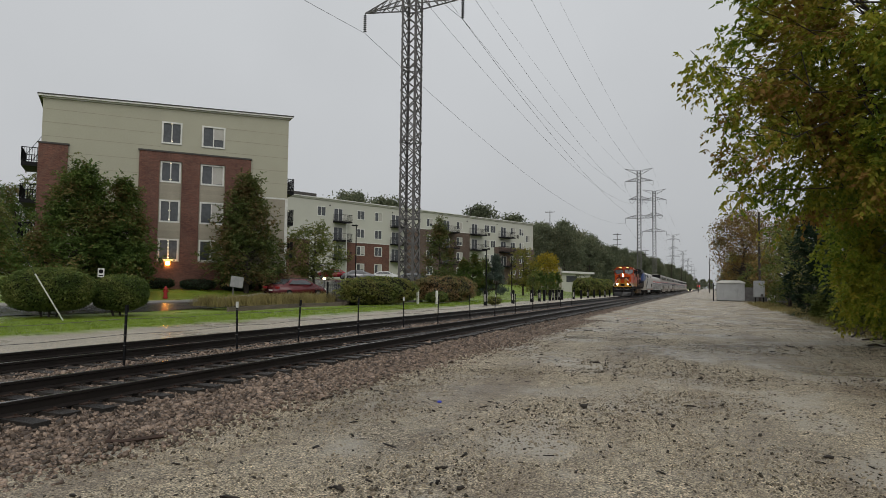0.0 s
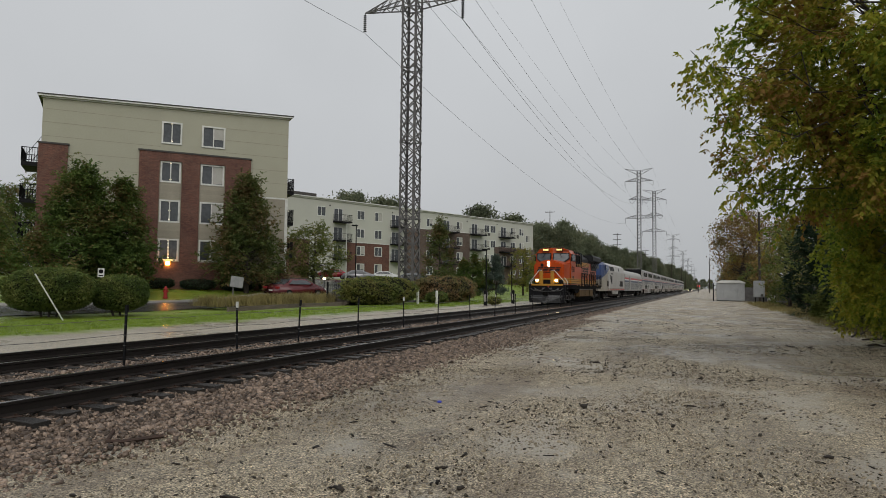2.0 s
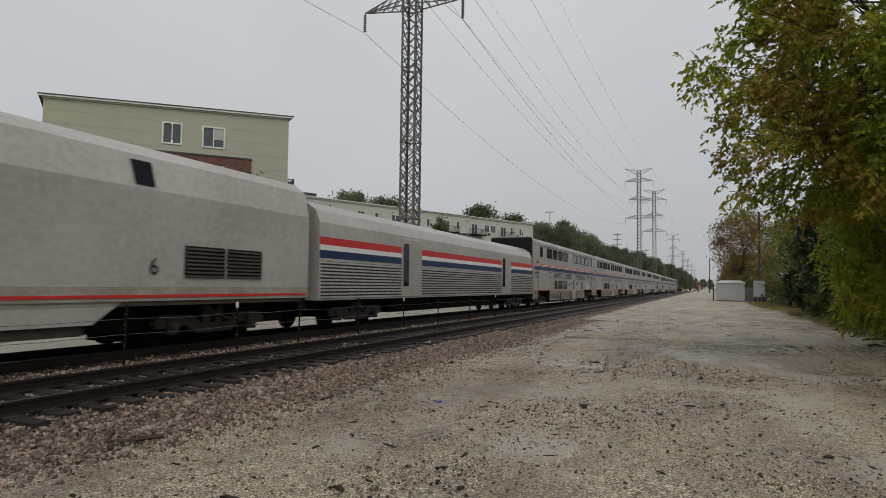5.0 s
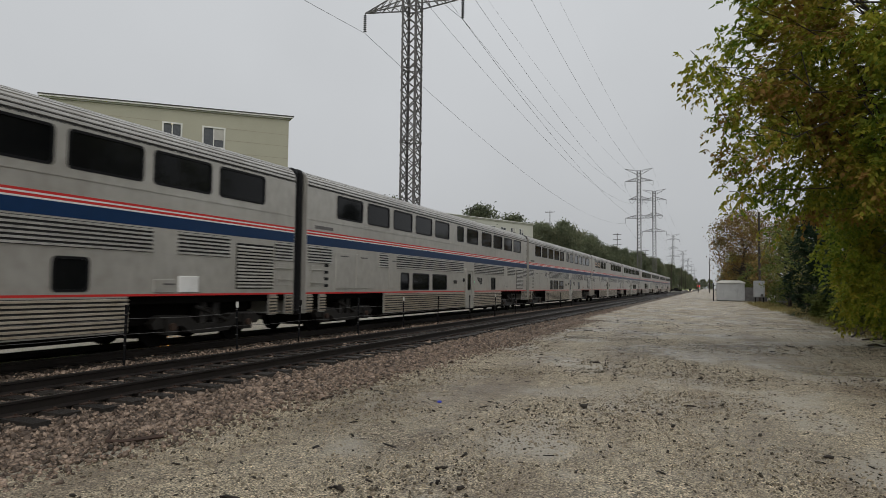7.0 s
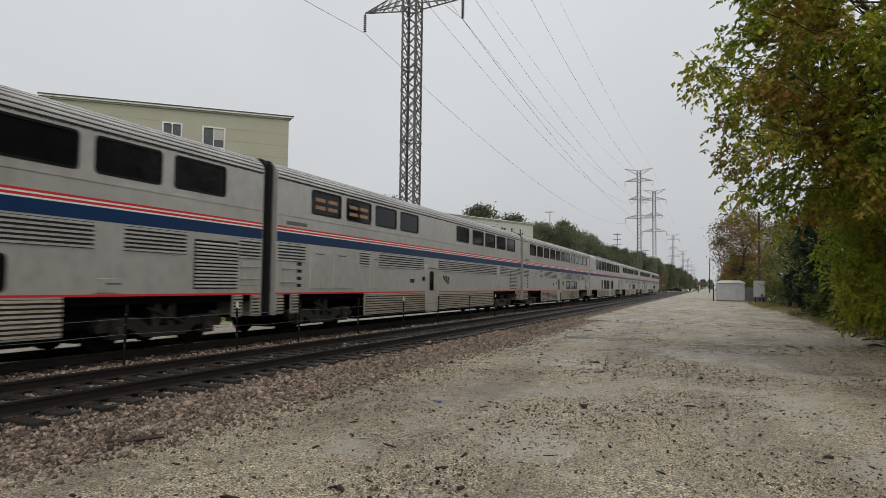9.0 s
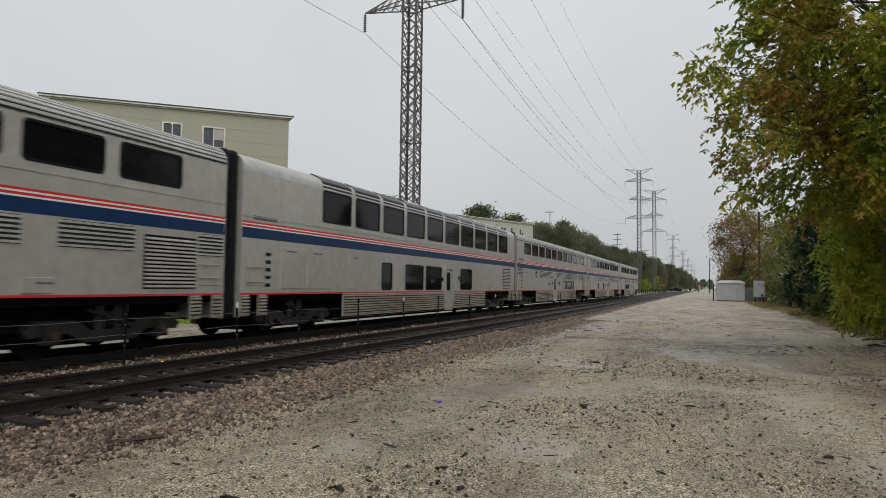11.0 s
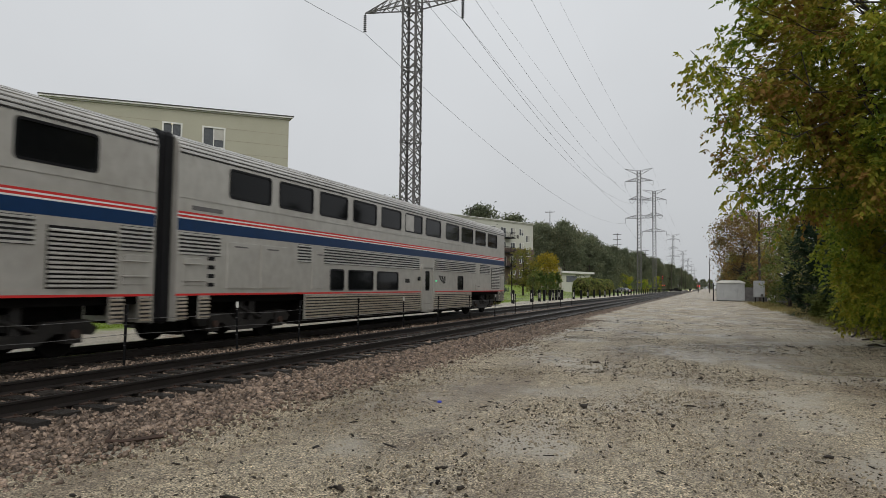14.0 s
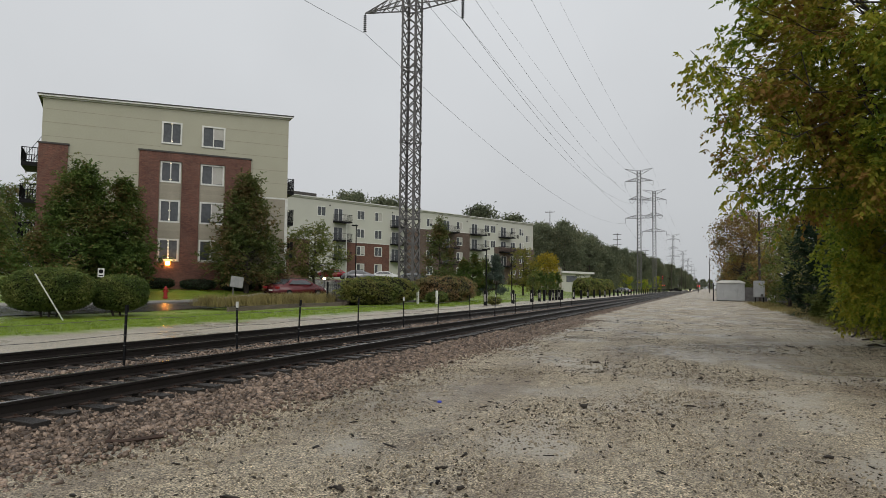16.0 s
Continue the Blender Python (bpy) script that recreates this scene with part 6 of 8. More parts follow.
def side_door(parent, x, y0, y1, lit=False):
    s = 1 if x > 0 else -1
    d = part("door", soft_box(min(x - s * 0.01, x + s * 0.022), max(x - s * 0.01, x + s * 0.022), y0, y1, 0.40, 2.12, 0.01, 1), M_STEELCAR, parent, "stainless side door")
    part("door_frame", rim(x + s * 0.06, y0 - 0.14, y1 + 0.14, 0.36, 2.28, 0.12, 0.06, 0.16), M_STEELCAR, d)
    c = (y0 + y1) / 2
    w = part("door_window", rim(x + s * 0.032, c - 0.22, c + 0.22, 1.22, 2.02, 0.04, 0.02, 0.09), M_BLACK, d)
    part("door_pane", boxes((x + s * 0.021, x + s * 0.024, c - 0.19, c + 0.19, 1.25, 1.99)), M_GLASS, d, "narrow dark door pane")
    part("door_handle", bars([((x + s * 0.05, y1 - 0.12, 1.05), (x + s * 0.05, y1 - 0.12, 1.35))], 0.03), M_STEELCAR, d)
    part("grab_rail", bars([((x + s * 0.06, y1 + 0.19, 0.9), (x + s * 0.06, y1 + 0.19, 1.75))], 0.03, 6), M_STEELCAR, d)


UPPER = [2.0 + 2.015 * i + (0.25 if i > 6 else 0.0) for i in range(11)]


def bilevel_car(label, uppers, lowers, door, small=(), lounge=False, half_blinds=(), last=False, marker=False, glow=(), plate=None):
    """A two-level stainless passenger car, 25.8 m over its couplers."""
    c = thing("passenger_car", pose(0, 0, 0), label, "passenger car", "passenger cars")
    H0, E0, L0, L1, roof0, roof1 = 1.53, 0.43, 0.32, 25.48, 4.27, 4.80
    zu0, zu1 = (3.32, 4.24) if lounge else (3.50, 4.17)
    if lounge:
        roof0 = 4.30
    holes = [(a, a + w, zu0, zu1) for a, w in uppers] + [(a, a + w, 1.27, 2.2 if lounge else 1.88) for a, w in lowers] + [(a, a + 0.72, 1.27, 1.86) for a in small]
    for s in (-1, 1):
        x = s * H0
        part("side_wall", wall_grid((L0, L1), (1.15, roof0), holes, 0.05, lambda u, w, z, s=s: (s * (H0 - w), u, z)), M_STEELCAR, c)
        for a, b, z0, z1 in holes:
            pane_part(c, x, a, b, z0, z1, a in glow, a in half_blinds)
        # lower skirt between the bogies, with fluting
        part("skirt", boxes((x - 0.06 if s > 0 else x, x if s > 0 else x + 0.06, 5.35, 19.8, E0, 1.15)), M_STEELCAR, c)
        cuts = [5.36] + ([door[0] - 0.12, door[1] + 0.12] if door else []) + [19.79]
        for a, b in zip(cuts[::2], cuts[1::2]):
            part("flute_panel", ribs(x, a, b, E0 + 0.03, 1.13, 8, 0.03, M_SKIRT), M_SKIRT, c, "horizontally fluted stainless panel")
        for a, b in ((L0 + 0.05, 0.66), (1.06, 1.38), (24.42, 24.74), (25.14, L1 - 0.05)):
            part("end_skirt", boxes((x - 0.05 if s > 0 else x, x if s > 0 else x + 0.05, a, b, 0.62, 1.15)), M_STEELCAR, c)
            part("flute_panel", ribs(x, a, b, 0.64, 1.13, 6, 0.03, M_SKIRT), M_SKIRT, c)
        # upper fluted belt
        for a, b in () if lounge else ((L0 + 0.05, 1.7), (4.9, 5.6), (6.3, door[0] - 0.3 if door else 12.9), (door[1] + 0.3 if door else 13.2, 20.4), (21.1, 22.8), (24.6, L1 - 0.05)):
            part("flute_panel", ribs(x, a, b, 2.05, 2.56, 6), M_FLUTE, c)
        # stripes
        for z0, z1, mt in ((2.955, 3.0, M_RED), (2.875, 2.92, M_RED), (2.922, 2.953, M_WHITE), (2.842, 2.873, M_WHITE), (2.58, 2.84, M_BLUE)):
            part("stripe", boxes((x - 0.003, x + 0.003, L0, L1, z0, z1)), mt, c, "painted red, white or blue waist stripe")
        part("stripe", boxes((x - 0.004, x + 0.004, L0, L1, 1.15, 1.195)), M_RED, c, "thin red lower stripe")
        part("drip_rail", boxes((x - 0.012, x + 0.012, L0, L1, 3.30 if not lounge else 3.12, 3.32 if not lounge else 3.14)), M_STEELCAR, c)
        # intake grille, lockers and vents
        part("grille", boxes((x - 0.01, x + 0.006, 23.05, 24.55, 1.30, 2.42)), M_BLACK, c, "black grille backing")
        part("louvre", louvre(x, 23.08, 24.52, 1.33, 2.40, 13), M_STEELCAR, c, "horizontal grille slats")
        for a, b, z0, z1 in ((1.95, 3.05, 1.30, 2.42), (3.25, 4.35, 1.30, 2.42), (5.65, 6.2, 1.3, 2.4), (20.45, 21.05, 1.22, 1.5)):
            part("locker_door", soft_box(x - 0.01, x + 0.022, a, b, z0, z1, 0.006, 1), M_STEELCAR, c)
            part("locker_vent", boxes((x - 0.012, x + 0.026, a + 0.25, min(a + 0.75, b), z1 - 0.12, z1 - 0.085)), M_GALV, c)
        for z in (1.35, 1.55, 1.75, 1.95, 2.15):
            part("step_hole", boxes((x - 0.012, x + 0.009, 1.30, 1.52, z, z + 0.09)), M_BLACK, c)
        for a in (0.52, 24.70):
            part("ladder_panel", soft_box(x - 0.01, x + 0.016, a, a + 0.62, 1.38, 1.98, 0.006, 1), M_STEELCAR, c)
        part("grab_rail", bars([((x + s * 0.05, 0.48, 1.48), (x + s * 0.05, 1.18, 1.48)), ((x + s * 0.05, 0.48, 1.85), (x + s * 0.05, 1.18, 1.85))], 0.03, 6), M_STEELCAR, c)
        part("grab_rail", bars([((x + s * 0.05, 24.6, 1.55), (x + s * 0.05, 25.3, 1.55)), ((x + s * 0.05, 24.6, 1.85), (x + s * 0.05, 25.3, 1.85))], 0.03, 6), M_STEELCAR, c)
        part("vent_panel", boxes((x - 0.01, x + 0.007, 0.75, 1.75, 3.06, 3.16)), M_GALV, c)
        if door:
            side_door(c, x, *door)
            # slanted emblem of three swept bars beside the door
            bm = bmesh.new()
            for k in range(3):
                top, foot, w = door[1] + 0.80 + 0.30 * k, door[1] + 1.42 + 0.05 * k, 0.25 - 0.02 * k
                left, right = [], []
                for q in range(7):
                    u = q / 6
                    y, z = top + (foot - top) * u ** 1.7, 1.86 - 0.015 * k - (0.36 - 0.03 * k) * u
                    left.append((y, z))
                    right.append((y + (w - 0.04) * (1 - u) ** 0.7 + 0.03, z))
                extrude(left + right[::-1], x - 0.004, x + 0.004, bm, "x")
            part("emblem", bm, M_HOOD, c, "swept dark grey emblem")
            part("name_plate", soft_box(x - 0.01, x + 0.015, door[0] - 1.62, door[0] - 1.22, 1.53, 1.68, 0.012, 2), M_TRUCK, c, "small dark oval plate")
            part("door_lamp", soft_box(x - 0.01, x + 0.06, door[0] - 0.42, door[0] - 0.26, 1.62, 1.78, 0.02, 1), M_BLACK, c)
        if plate:
            part("access_plate", soft_box(x - 0.01, x + 0.03, plate, plate + 0.6, 1.22, 1.58, 0.01, 1), M_WHITE, c, "white access plate")
        if marker:
            part("marker_lamp", boxes((x - 0.01, x + 0.03, 15.2, 15.25, 1.6, 1.65)), M_GREENLAMP, c, "small green door lamp")
    sec = car_roof(H0, roof0, roof1)
    # Dark base under the ribs: shade in their gaps, put into the colour.
    part("roof", extrude(sec + [(-H0, roof0 - 0.02), (H0, roof0 - 0.02)], L0, L1), M_FLUTE if lounge else M_GROOVE_SHADE, c, "rounded stainless roof")
    if not lounge:
        for a, b in rib_spots(sec):
            d = (b - a).normalized()
            n = Vector((-d.y, d.x))
            n = n if n.y * 1.0 + abs(n.x) * 0.01 > 0 and n.dot(Vector((a.x, 0.6))) > 0 else -n
            part("roof_rib", extrude([tuple(a), tuple(a + d * 0.008 + n * 0.022), tuple(b - d * 0.008 + n * 0.022), tuple(b)], L0, L1), M_FLUTE, c)
    if lounge:
        for s in (-1, 1):
            for a, w in uppers:
                e = [(s * 1.535, 4.33), (s * 1.50, 4.52), (s * 1.36, 4.66), (s * 1.10, 4.775), (s * 1.08, 4.74), (s * 1.33, 4.62), (s * 1.46, 4.50), (s * 1.5, 4.33)]
                part("skylight", extrude(e, a - 0.05, a + w + 0.05), M_GLASS, c, "curved dark roof-edge window")
    for y in (L0 - 0.001, L1 + 0.001):
        part("end_wall", extrude([(H0, 0.6), *sec, (-H0, 0.6)], y - 0.02, y + 0.02), M_STEELCAR, c)
        s = -1 if y < 1 else 1
        if last and s > 0:
            part("end_door", soft_box(-0.45, 0.45, y, y + 0.04, 1.2, 3.2, 0.02), M_GALV, c, "closed grey end door")
            continue
        part("diaphragm", soft_box(-1.42, 1.42, min(y, y + s * 0.33), max(y, y + s * 0.33), 0.55, 4.72, 0.12), M_BLACK, c, "black rubber diaphragm")
    part("underframe", boxes((-1.3, 1.3, 0.4, 25.4, 0.98, 1.14)), M_DARK, c)
    part("equipment_bay", boxes((-1.1, 1.1, 5.6, 19.6, 0.27, 0.95)), M_DARK, c)
    part("centre_sill", boxes((-0.85, 0.85, 1.4, 24.4, 0.5, 0.97)), M_DARK, c)
    for y in (3.2, 22.6):
        part("brake_gear", boxes((-0.55, 0.55, y - 1.7, y + 1.7, 0.2, 0.52)), M_DARK, c)
        truck(c, y, (-1.3, 1.3), WHEELS, 1.12)
    part("step_board", boxes((-1.3, 1.3, 0.05, 0.3, 0.55, 0.62), (-1.3, 1.3, 25.5, 25.75, 0.55, 0.62)), M_DARK, c)
    part("coupler", boxes((-0.16, 0.16, -0.02, 0.5, 0.72, 1.0), (-0.16, 0.16, 25.3, 25.78, 0.72, 1.0)), M_DARK, c)
    bm = bmesh.new()
    for x in (-0.7, 0.7):
        for q in range(6):
            a, b = -0.4 + q * 0.13, -0.4 + (q + 1) * 0.13
            bar(bm, (x, 25.65 + a * 0.5, 0.9 - 0.42 * math.sin(math.pi * (a + 0.4) / 0.78)), (x, 25.65 + b * 0.5, 0.9 - 0.42 * math.sin(math.pi * (b + 0.4) / 0.78)), 0.05, 6)
    part("brake_hose", bm, M_BLACK, c)
    return c


ALL = [(u, 1.62) for u in UPPER]
cars = [
    bilevel_car("stainless bilevel dormitory car with red and blue stripes", [(1.95, 0.75)] + [(u, 1.64) for u in UPPER[1:5]] + [(u, 1.7) for u in UPPER[6:]], [(6.7, 0.8), (7.8, 1.7), (9.85, 1.7)], (13.9, 14.9), (18.15,), plate=21.15),
    bilevel_car("stainless bilevel sleeping car with small paired windows", [(u, 1.62) for u in UPPER[:5]] + [(12.75, 0.85)] + [(u, 1.62) for u in UPPER[6:]], [(6.7, 0.72), (7.8, 1.62), (9.82, 1.62)], (13.95, 14.85), (18.0,), marker=True),
    bilevel_car("stainless bilevel sleeping car with dark windows", [(u, 1.62) for u in UPPER[:5]] + [(12.75, 0.85)] + [(u, 1.62) for u in UPPER[6:]], [(6.7, 0.72), (7.8, 1.62), (9.82, 1.62)], (13.95, 14.85), (18.0,), marker=True),
    bilevel_car("stainless bilevel dining car with a windowless lower level", [(u, 1.64) for u in UPPER[:4]] + [(u, 1.7) for u in UPPER[6:]], [], (10.6, 11.6), glow=(UPPER[0], UPPER[1])),
    bilevel_car("stainless bilevel coach with a full row of windows", ALL, [(14.1, 1.6), (16.05, 1.75), (18.0, 0.8)], (10.6, 11.5)),
    bilevel_car("stainless bilevel lounge car with tall wrap-over windows", [(u, 1.68) for u in [2.02 * k for k in range(2, 12)]], [(8.0, 0.8), (10.0, 1.7), (12.0, 1.7), (16.1, 1.6)], (14.1, 14.9), lounge=True, marker=True),
    bilevel_car("stainless bilevel coach with rust-stained lower panels", ALL, [(14.1, 1.6), (16.05, 1.75), (18.0, 0.8)], (10.6, 11.5), half_blinds=(14.1,)),
    bilevel_car("stainless bilevel coach with few lower windows", ALL, [(6.8, 0.8), (9.9, 1.6)], (13.9, 14.95), half_blinds=(9.9,)),
    bilevel_car("stainless bilevel coach that ends the train", ALL, [(6.7, 0.8), (7.8, 1.7), (9.8, 1.7)], (13.75, 14.75), (17.9,), half_blinds=(UPPER[5],), last=True, marker=True),
]


def baggage_car():
    c = thing("baggage_car", pose(0, 0, 0), "single-level stainless baggage car with red, white and blue bands", "baggage car")
    h = 1.52
    sec = [(h, 0.95), (h + 0.005, 2.4), (h - 0.02, 3.3), (1.36, 3.66), (1.0, 3.9), (0.5, 4.02), (0, 4.06), (-0.5, 4.02), (-1.0, 3.9), (-1.36, 3.66), (-h + 0.02, 3.3), (-h - 0.005, 2.4), (-h, 0.95)]
    part("body", extrude(sec, 0.3, 26.2), M_STEELCAR, c)
    for s in (-1, 1):
        x = s * (h + 0.004)
        for z0, z1, mt in ((2.62, 2.86, M_RED), (2.46, 2.62, M_WHITE), (2.22, 2.46, M_BLUE)):
            part("stripe", boxes((x - 0.006, x + 0.006, 0.3, 26.2, z0, z1)), mt, c, "broad painted band")
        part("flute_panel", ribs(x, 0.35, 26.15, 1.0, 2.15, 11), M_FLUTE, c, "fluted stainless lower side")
        for y in (6.0, 19.2):
            d = part("door", soft_box(x - 0.02, x + 0.03, y, y + 1.9, 1.05, 3.2, 0.02, 1), M_STEELCAR, c, "sliding baggage door")
            part("door_window", boxes((x - 0.01, x + 0.04, y + 0.15, y + 0.62, 1.4, 3.0)), M_GLASS, d)
    part("underframe", boxes((-1.35, 1.35, 0.4, 26.1, 0.85, 0.96), (-1.0, 1.0, 6, 19.5, 0.4, 0.9)), M_DARK, c)
    for y in (0.3, 26.2):
        s = -1 if y < 1 else 1
        part("diaphragm", soft_box(-1.1, 1.1, min(y, y + s * 0.3), max(y, y + s * 0.3), 0.6, 3.8, 0.1), M_BLACK, c)
    for y in (3.2, 23.2):
        truck(c, y, (-1.25, 1.25), WHEELS, 1.12)
    part("coupler", boxes((-0.16, 0.16, -0.05, 0.5, 0.72, 1.0), (-0.16, 0.16, 26.0, 26.6, 0.72, 1.0)), M_DARK, c)
    return c


def handrail(parent, rows, posts, mat, label):
    """A walkway railing: top rail points and the feet of its stanchions."""
    part("handrail", tube(rows, 0.05), mat, parent, label)
    for a, b in posts:
        part("stanchion", bars([(a, b)], 0.10, 6), mat, parent)


def side_strip(s, y0, y1, z0, z1):
    """A stripe on the tapering side of the nose."""
    bm = bmesh.new()
    at = lambda y: s * (1.224 + (y - 1.74) * 0.134)
    a = [bm.verts.new((at(y) - d, y, z)) for d in (0, s * 0.04) for y, z in ((y0, z0), (y1, z0), (y1, z1), (y0, z1))]
    for f in ((0, 1, 2, 3), (7, 6, 5, 4), (0, 4, 5, 1), (3, 2, 6, 7), (0, 3, 7, 4), (1, 5, 6, 2)):
        bm.faces.new([a[i] for i in f])
    bmesh.ops.recalc_face_normals(bm, faces=bm.faces)
    return bm


def freight_loco():
    c = thing("freight_locomotive", pose(0, 0, 0), "orange and black freight diesel locomotive with yellow stripes, headlights lit", "locomotive", "locomotives")
    # frame, pilot plough, steps
    part("frame", boxes((-1.42, 1.42, 1.3, 21.3, 1.28, 1.50), (-1.5, 1.5, 1.25, 21.4, 1.50, 1.62)), M_DARK, c, "black underframe and walkway")
    part("plough", extrude([(-1.45, 0.16), (-1.40, 1.05), (1.40, 1.05), (1.45, 0.16)], 1.0, 1.3), M_BLACK, c, "black snow plough")
    bm = bmesh.new()
    for s in (-1, 1):
        v = [bm.verts.new(q) for q in ((0, 0.55, 0.12), (s * 1.5, 1.15, 0.12), (s * 1.4, 1.02, 0.72), (0, 0.72, 0.78), (0, 0.9, 0.12), (s * 1.5, 1.35, 0.12), (s * 1.4, 1.3, 0.72), (0, 1.0, 0.78))]
        for f in ((0, 1, 2, 3), (7, 6, 5, 4), (0, 4, 5, 1), (3, 2, 6, 7), (1, 5, 6, 2)):
            bm.faces.new([v[i] for i in f])
    part("plough_blade", bm, material("scuffed_plough_steel", (0.045, 0.045, 0.047), (0.022, 0.021, 0.020), 0.42, scale=2.5, fine=16, spec=0.35), c, "wet dark plough blade")
    part("pilot", boxes((-1.5, 1.5, 1.15, 1.35, 0.75, 1.60)), M_BLACK, c)
    part("pilot_edge", boxes((-1.30, 1.30, 1.02, 1.16, 1.52, 1.66)), M_YELLOW, c, "yellow sill")
    part("coupler", soft_box(-0.18, 0.18, 0.25, 1.2, 0.72, 1.02, 0.05), M_DARK, c)
    bm = bmesh.new()
    for s in (-1, 1):
        pts = [(s * (0.15 + 0.095 * k), 0.98, 1.36 - 0.24 * math.sin(math.pi * k / 9)) for k in range(10)]
        for a, b in zip(pts, pts[1:]):
            bar(bm, a, b, 0.045, 6)
    part("air_hose", bm, M_GALV, c, "hanging grey air hoses")
    for x, z, r in ((-0.95, 1.22, 0.07), (-0.62, 1.05, 0.09), (0.55, 1.08, 0.09), (0.9, 1.24, 0.07), (0.36, 1.30, 0.05), (-0.34, 1.30, 0.05)):
        part("hose_coupling", cyl(bmesh.new(), (x, 1.04, z), r, 0.14, "y", 12), M_GALV, c, "grey hose coupling on the pilot")
    part("cut_lever", tube([(-1.35, 1.06, 1.30), (-1.1, 0.98, 1.12), (-0.3, 0.90, 1.06), (0.3, 0.90, 1.06), (1.1, 0.98, 1.12), (1.35, 1.06, 1.30)], 0.04), M_GALV, c, "grey uncoupling lever")
    part("pilot_lamp", cyl(bmesh.new(), (0.12, 1.05, 1.44), 0.05, 0.10, "y", 12), M_HYDRANT, c, "dark red pilot fitting")
    for s in (-1, 1):
        for k in range(4):
            part("step", boxes((s * 1.5 - 0.05 if s > 0 else s * 1.5 - 0.1, s * 1.5 + 0.1 if s > 0 else s * 1.5 + 0.05, 1.35, 2.0, 0.38 + 0.31 * k, 0.42 + 0.31 * k)), M_GALV, c)
        for y in (1.29, 2.03):
            part("step_side", boxes((s * 1.52 - 0.03, s * 1.52 + 0.03, y, y + 0.04, 0.35, 1.6)), M_BLACK, c)
        # white safety railings at the corners
        x = s * 1.46
        part("corner_rail", tube([(s * 0.40, 0.98, 2.78), (s * 0.62, 0.98, 2.78), (x, 1.22, 1.80), (x, 1.22, 1.05), (x - s * 0.25, 1.10, 0.95)], 0.05), M_WHITE, c, "white corner railing")
        part("corner_rail", tube([(s * 1.02, 2.12, 2.86), (s * 1.04, 2.10, 2.52), (x + s * 0.05, 2.07, 1.84), (x + s * 0.05, 2.06, 0.80)], 0.055), M_WHITE, c, "white step railing")
        part("ditch_lamp_box", soft_box(s * 0.79 - 0.16, s * 0.79 + 0.16, 0.98, 1.3, 1.72, 2.12, 0.03), M_YELLOW, c)
        part("ditch_lamp", cyl(bmesh.new(), (s * 0.79, 0.94, 1.94), 0.115, 0.04, "y", 20), M_HEADLAMP, c, "lit round ditch lamp")
        part("gate_panel", soft_box(s * 0.46 - 0.15, s * 0.46 + 0.15, 1.0, 1.08, 1.66, 2.74, 0.03), M_YELLOW, c, "yellow gate panel")
    # nose: broad, with a ridge that runs back to the windscreen
    fr = [(-1.20, 1.62), (-1.24, 3.30), (-0.26, 3.66), (0.26, 3.66), (1.24, 3.30), (1.20, 1.62)]
    bk = [(-1.44, 1.62), (-1.46, 3.44), (-0.26, 3.74), (0.26, 3.74), (1.46, 3.44), (1.44, 1.62)]
    bm = bmesh.new()
    ra, rb = [bm.verts.new((a, 1.74, b)) for a, b in fr], [bm.verts.new((a, 3.5, b)) for a, b in bk]
    for i in range(6):
        bm.faces.new((ra[i], ra[(i + 1) % 6], rb[(i + 1) % 6], rb[i]))
    bm.faces.new(ra[::-1])
    bm.faces.new(rb)
    bmesh.ops.bevel(bm, geom=[e for e in bm.edges if max(v.co.z for v in e.verts) > 2], offset=0.07, segments=2, affect="EDGES")
    part("nose", bm, M_ORANGE, c, "orange wide nose")
    # cab: its front folds back from the middle to both sides
    bm = extrude([(-1.50, 1.64), (-1.50, 4.22), (-1.28, 4.56), (-0.75, 4.72), (0.75, 4.72), (1.28, 4.56), (1.50, 4.22), (1.50, 1.64)], 3.62, 5.66)
    part("cab", bm, M_ORANGE, c, "orange crew cab")
    bm = bmesh.new()
    for s in (-1, 1):
        ring = [(0, 2.98, 3.42), (s * 1.46, 3.42, 3.42), (s * 1.50, 3.50, 4.22), (s * 1.26, 3.62, 4.54), (0, 3.40, 4.72)]
        a, b = [bm.verts.new(q) for q in ring], [bm.verts.new((q[0], 3.7, q[2])) for q in ring]
        bm.faces.new(a)
        for k in range(5):
            bm.faces.new((a[k], b[k], b[(k + 1) % 5], a[(k + 1) % 5]))
    part("cab_front", bm, M_ORANGE, c, "orange folded cab front")
    part("cab_roof", extrude([(-1.28, 4.58), (-0.72, 4.76), (0.72, 4.76), (1.28, 4.58), (1.26, 4.52), (-1.26, 4.52)], 3.45, 6.0), M_ORANGE, c)
    for s in (-1, 1):
        part("windscreen", slanted_pane([(s * 0.08, 2.99, 3.66), (s * 0.95, 3.16, 3.44), (s * 1.42, 3.36, 3.80), (s * 1.40, 3.43, 4.30), (s * 0.08, 3.14, 4.30)], 0.05), M_BLACK, c)
        part("windscreen_pane", slanted_pane([(s * 0.15, 2.975, 3.73), (s * 0.93, 3.14, 3.53), (s * 1.34, 3.32, 3.84), (s * 1.33, 3.40, 4.24), (s * 0.15, 3.12, 4.24)], 0.05), M_PANE, c, "five-sided cab windscreen")
        part("wiper", bars([((s * 0.62, 3.20, 4.28), (s * 0.85, 3.14, 3.85))], 0.025), M_BLACK, c)
        part("number_board", slanted_pane([(s * 0.30, 3.20, 4.46), (s * 0.86, 3.26, 4.44), (s * 0.84, 3.30, 4.68), (s * 0.30, 3.24, 4.70)], 0.12), M_BLACK, c)
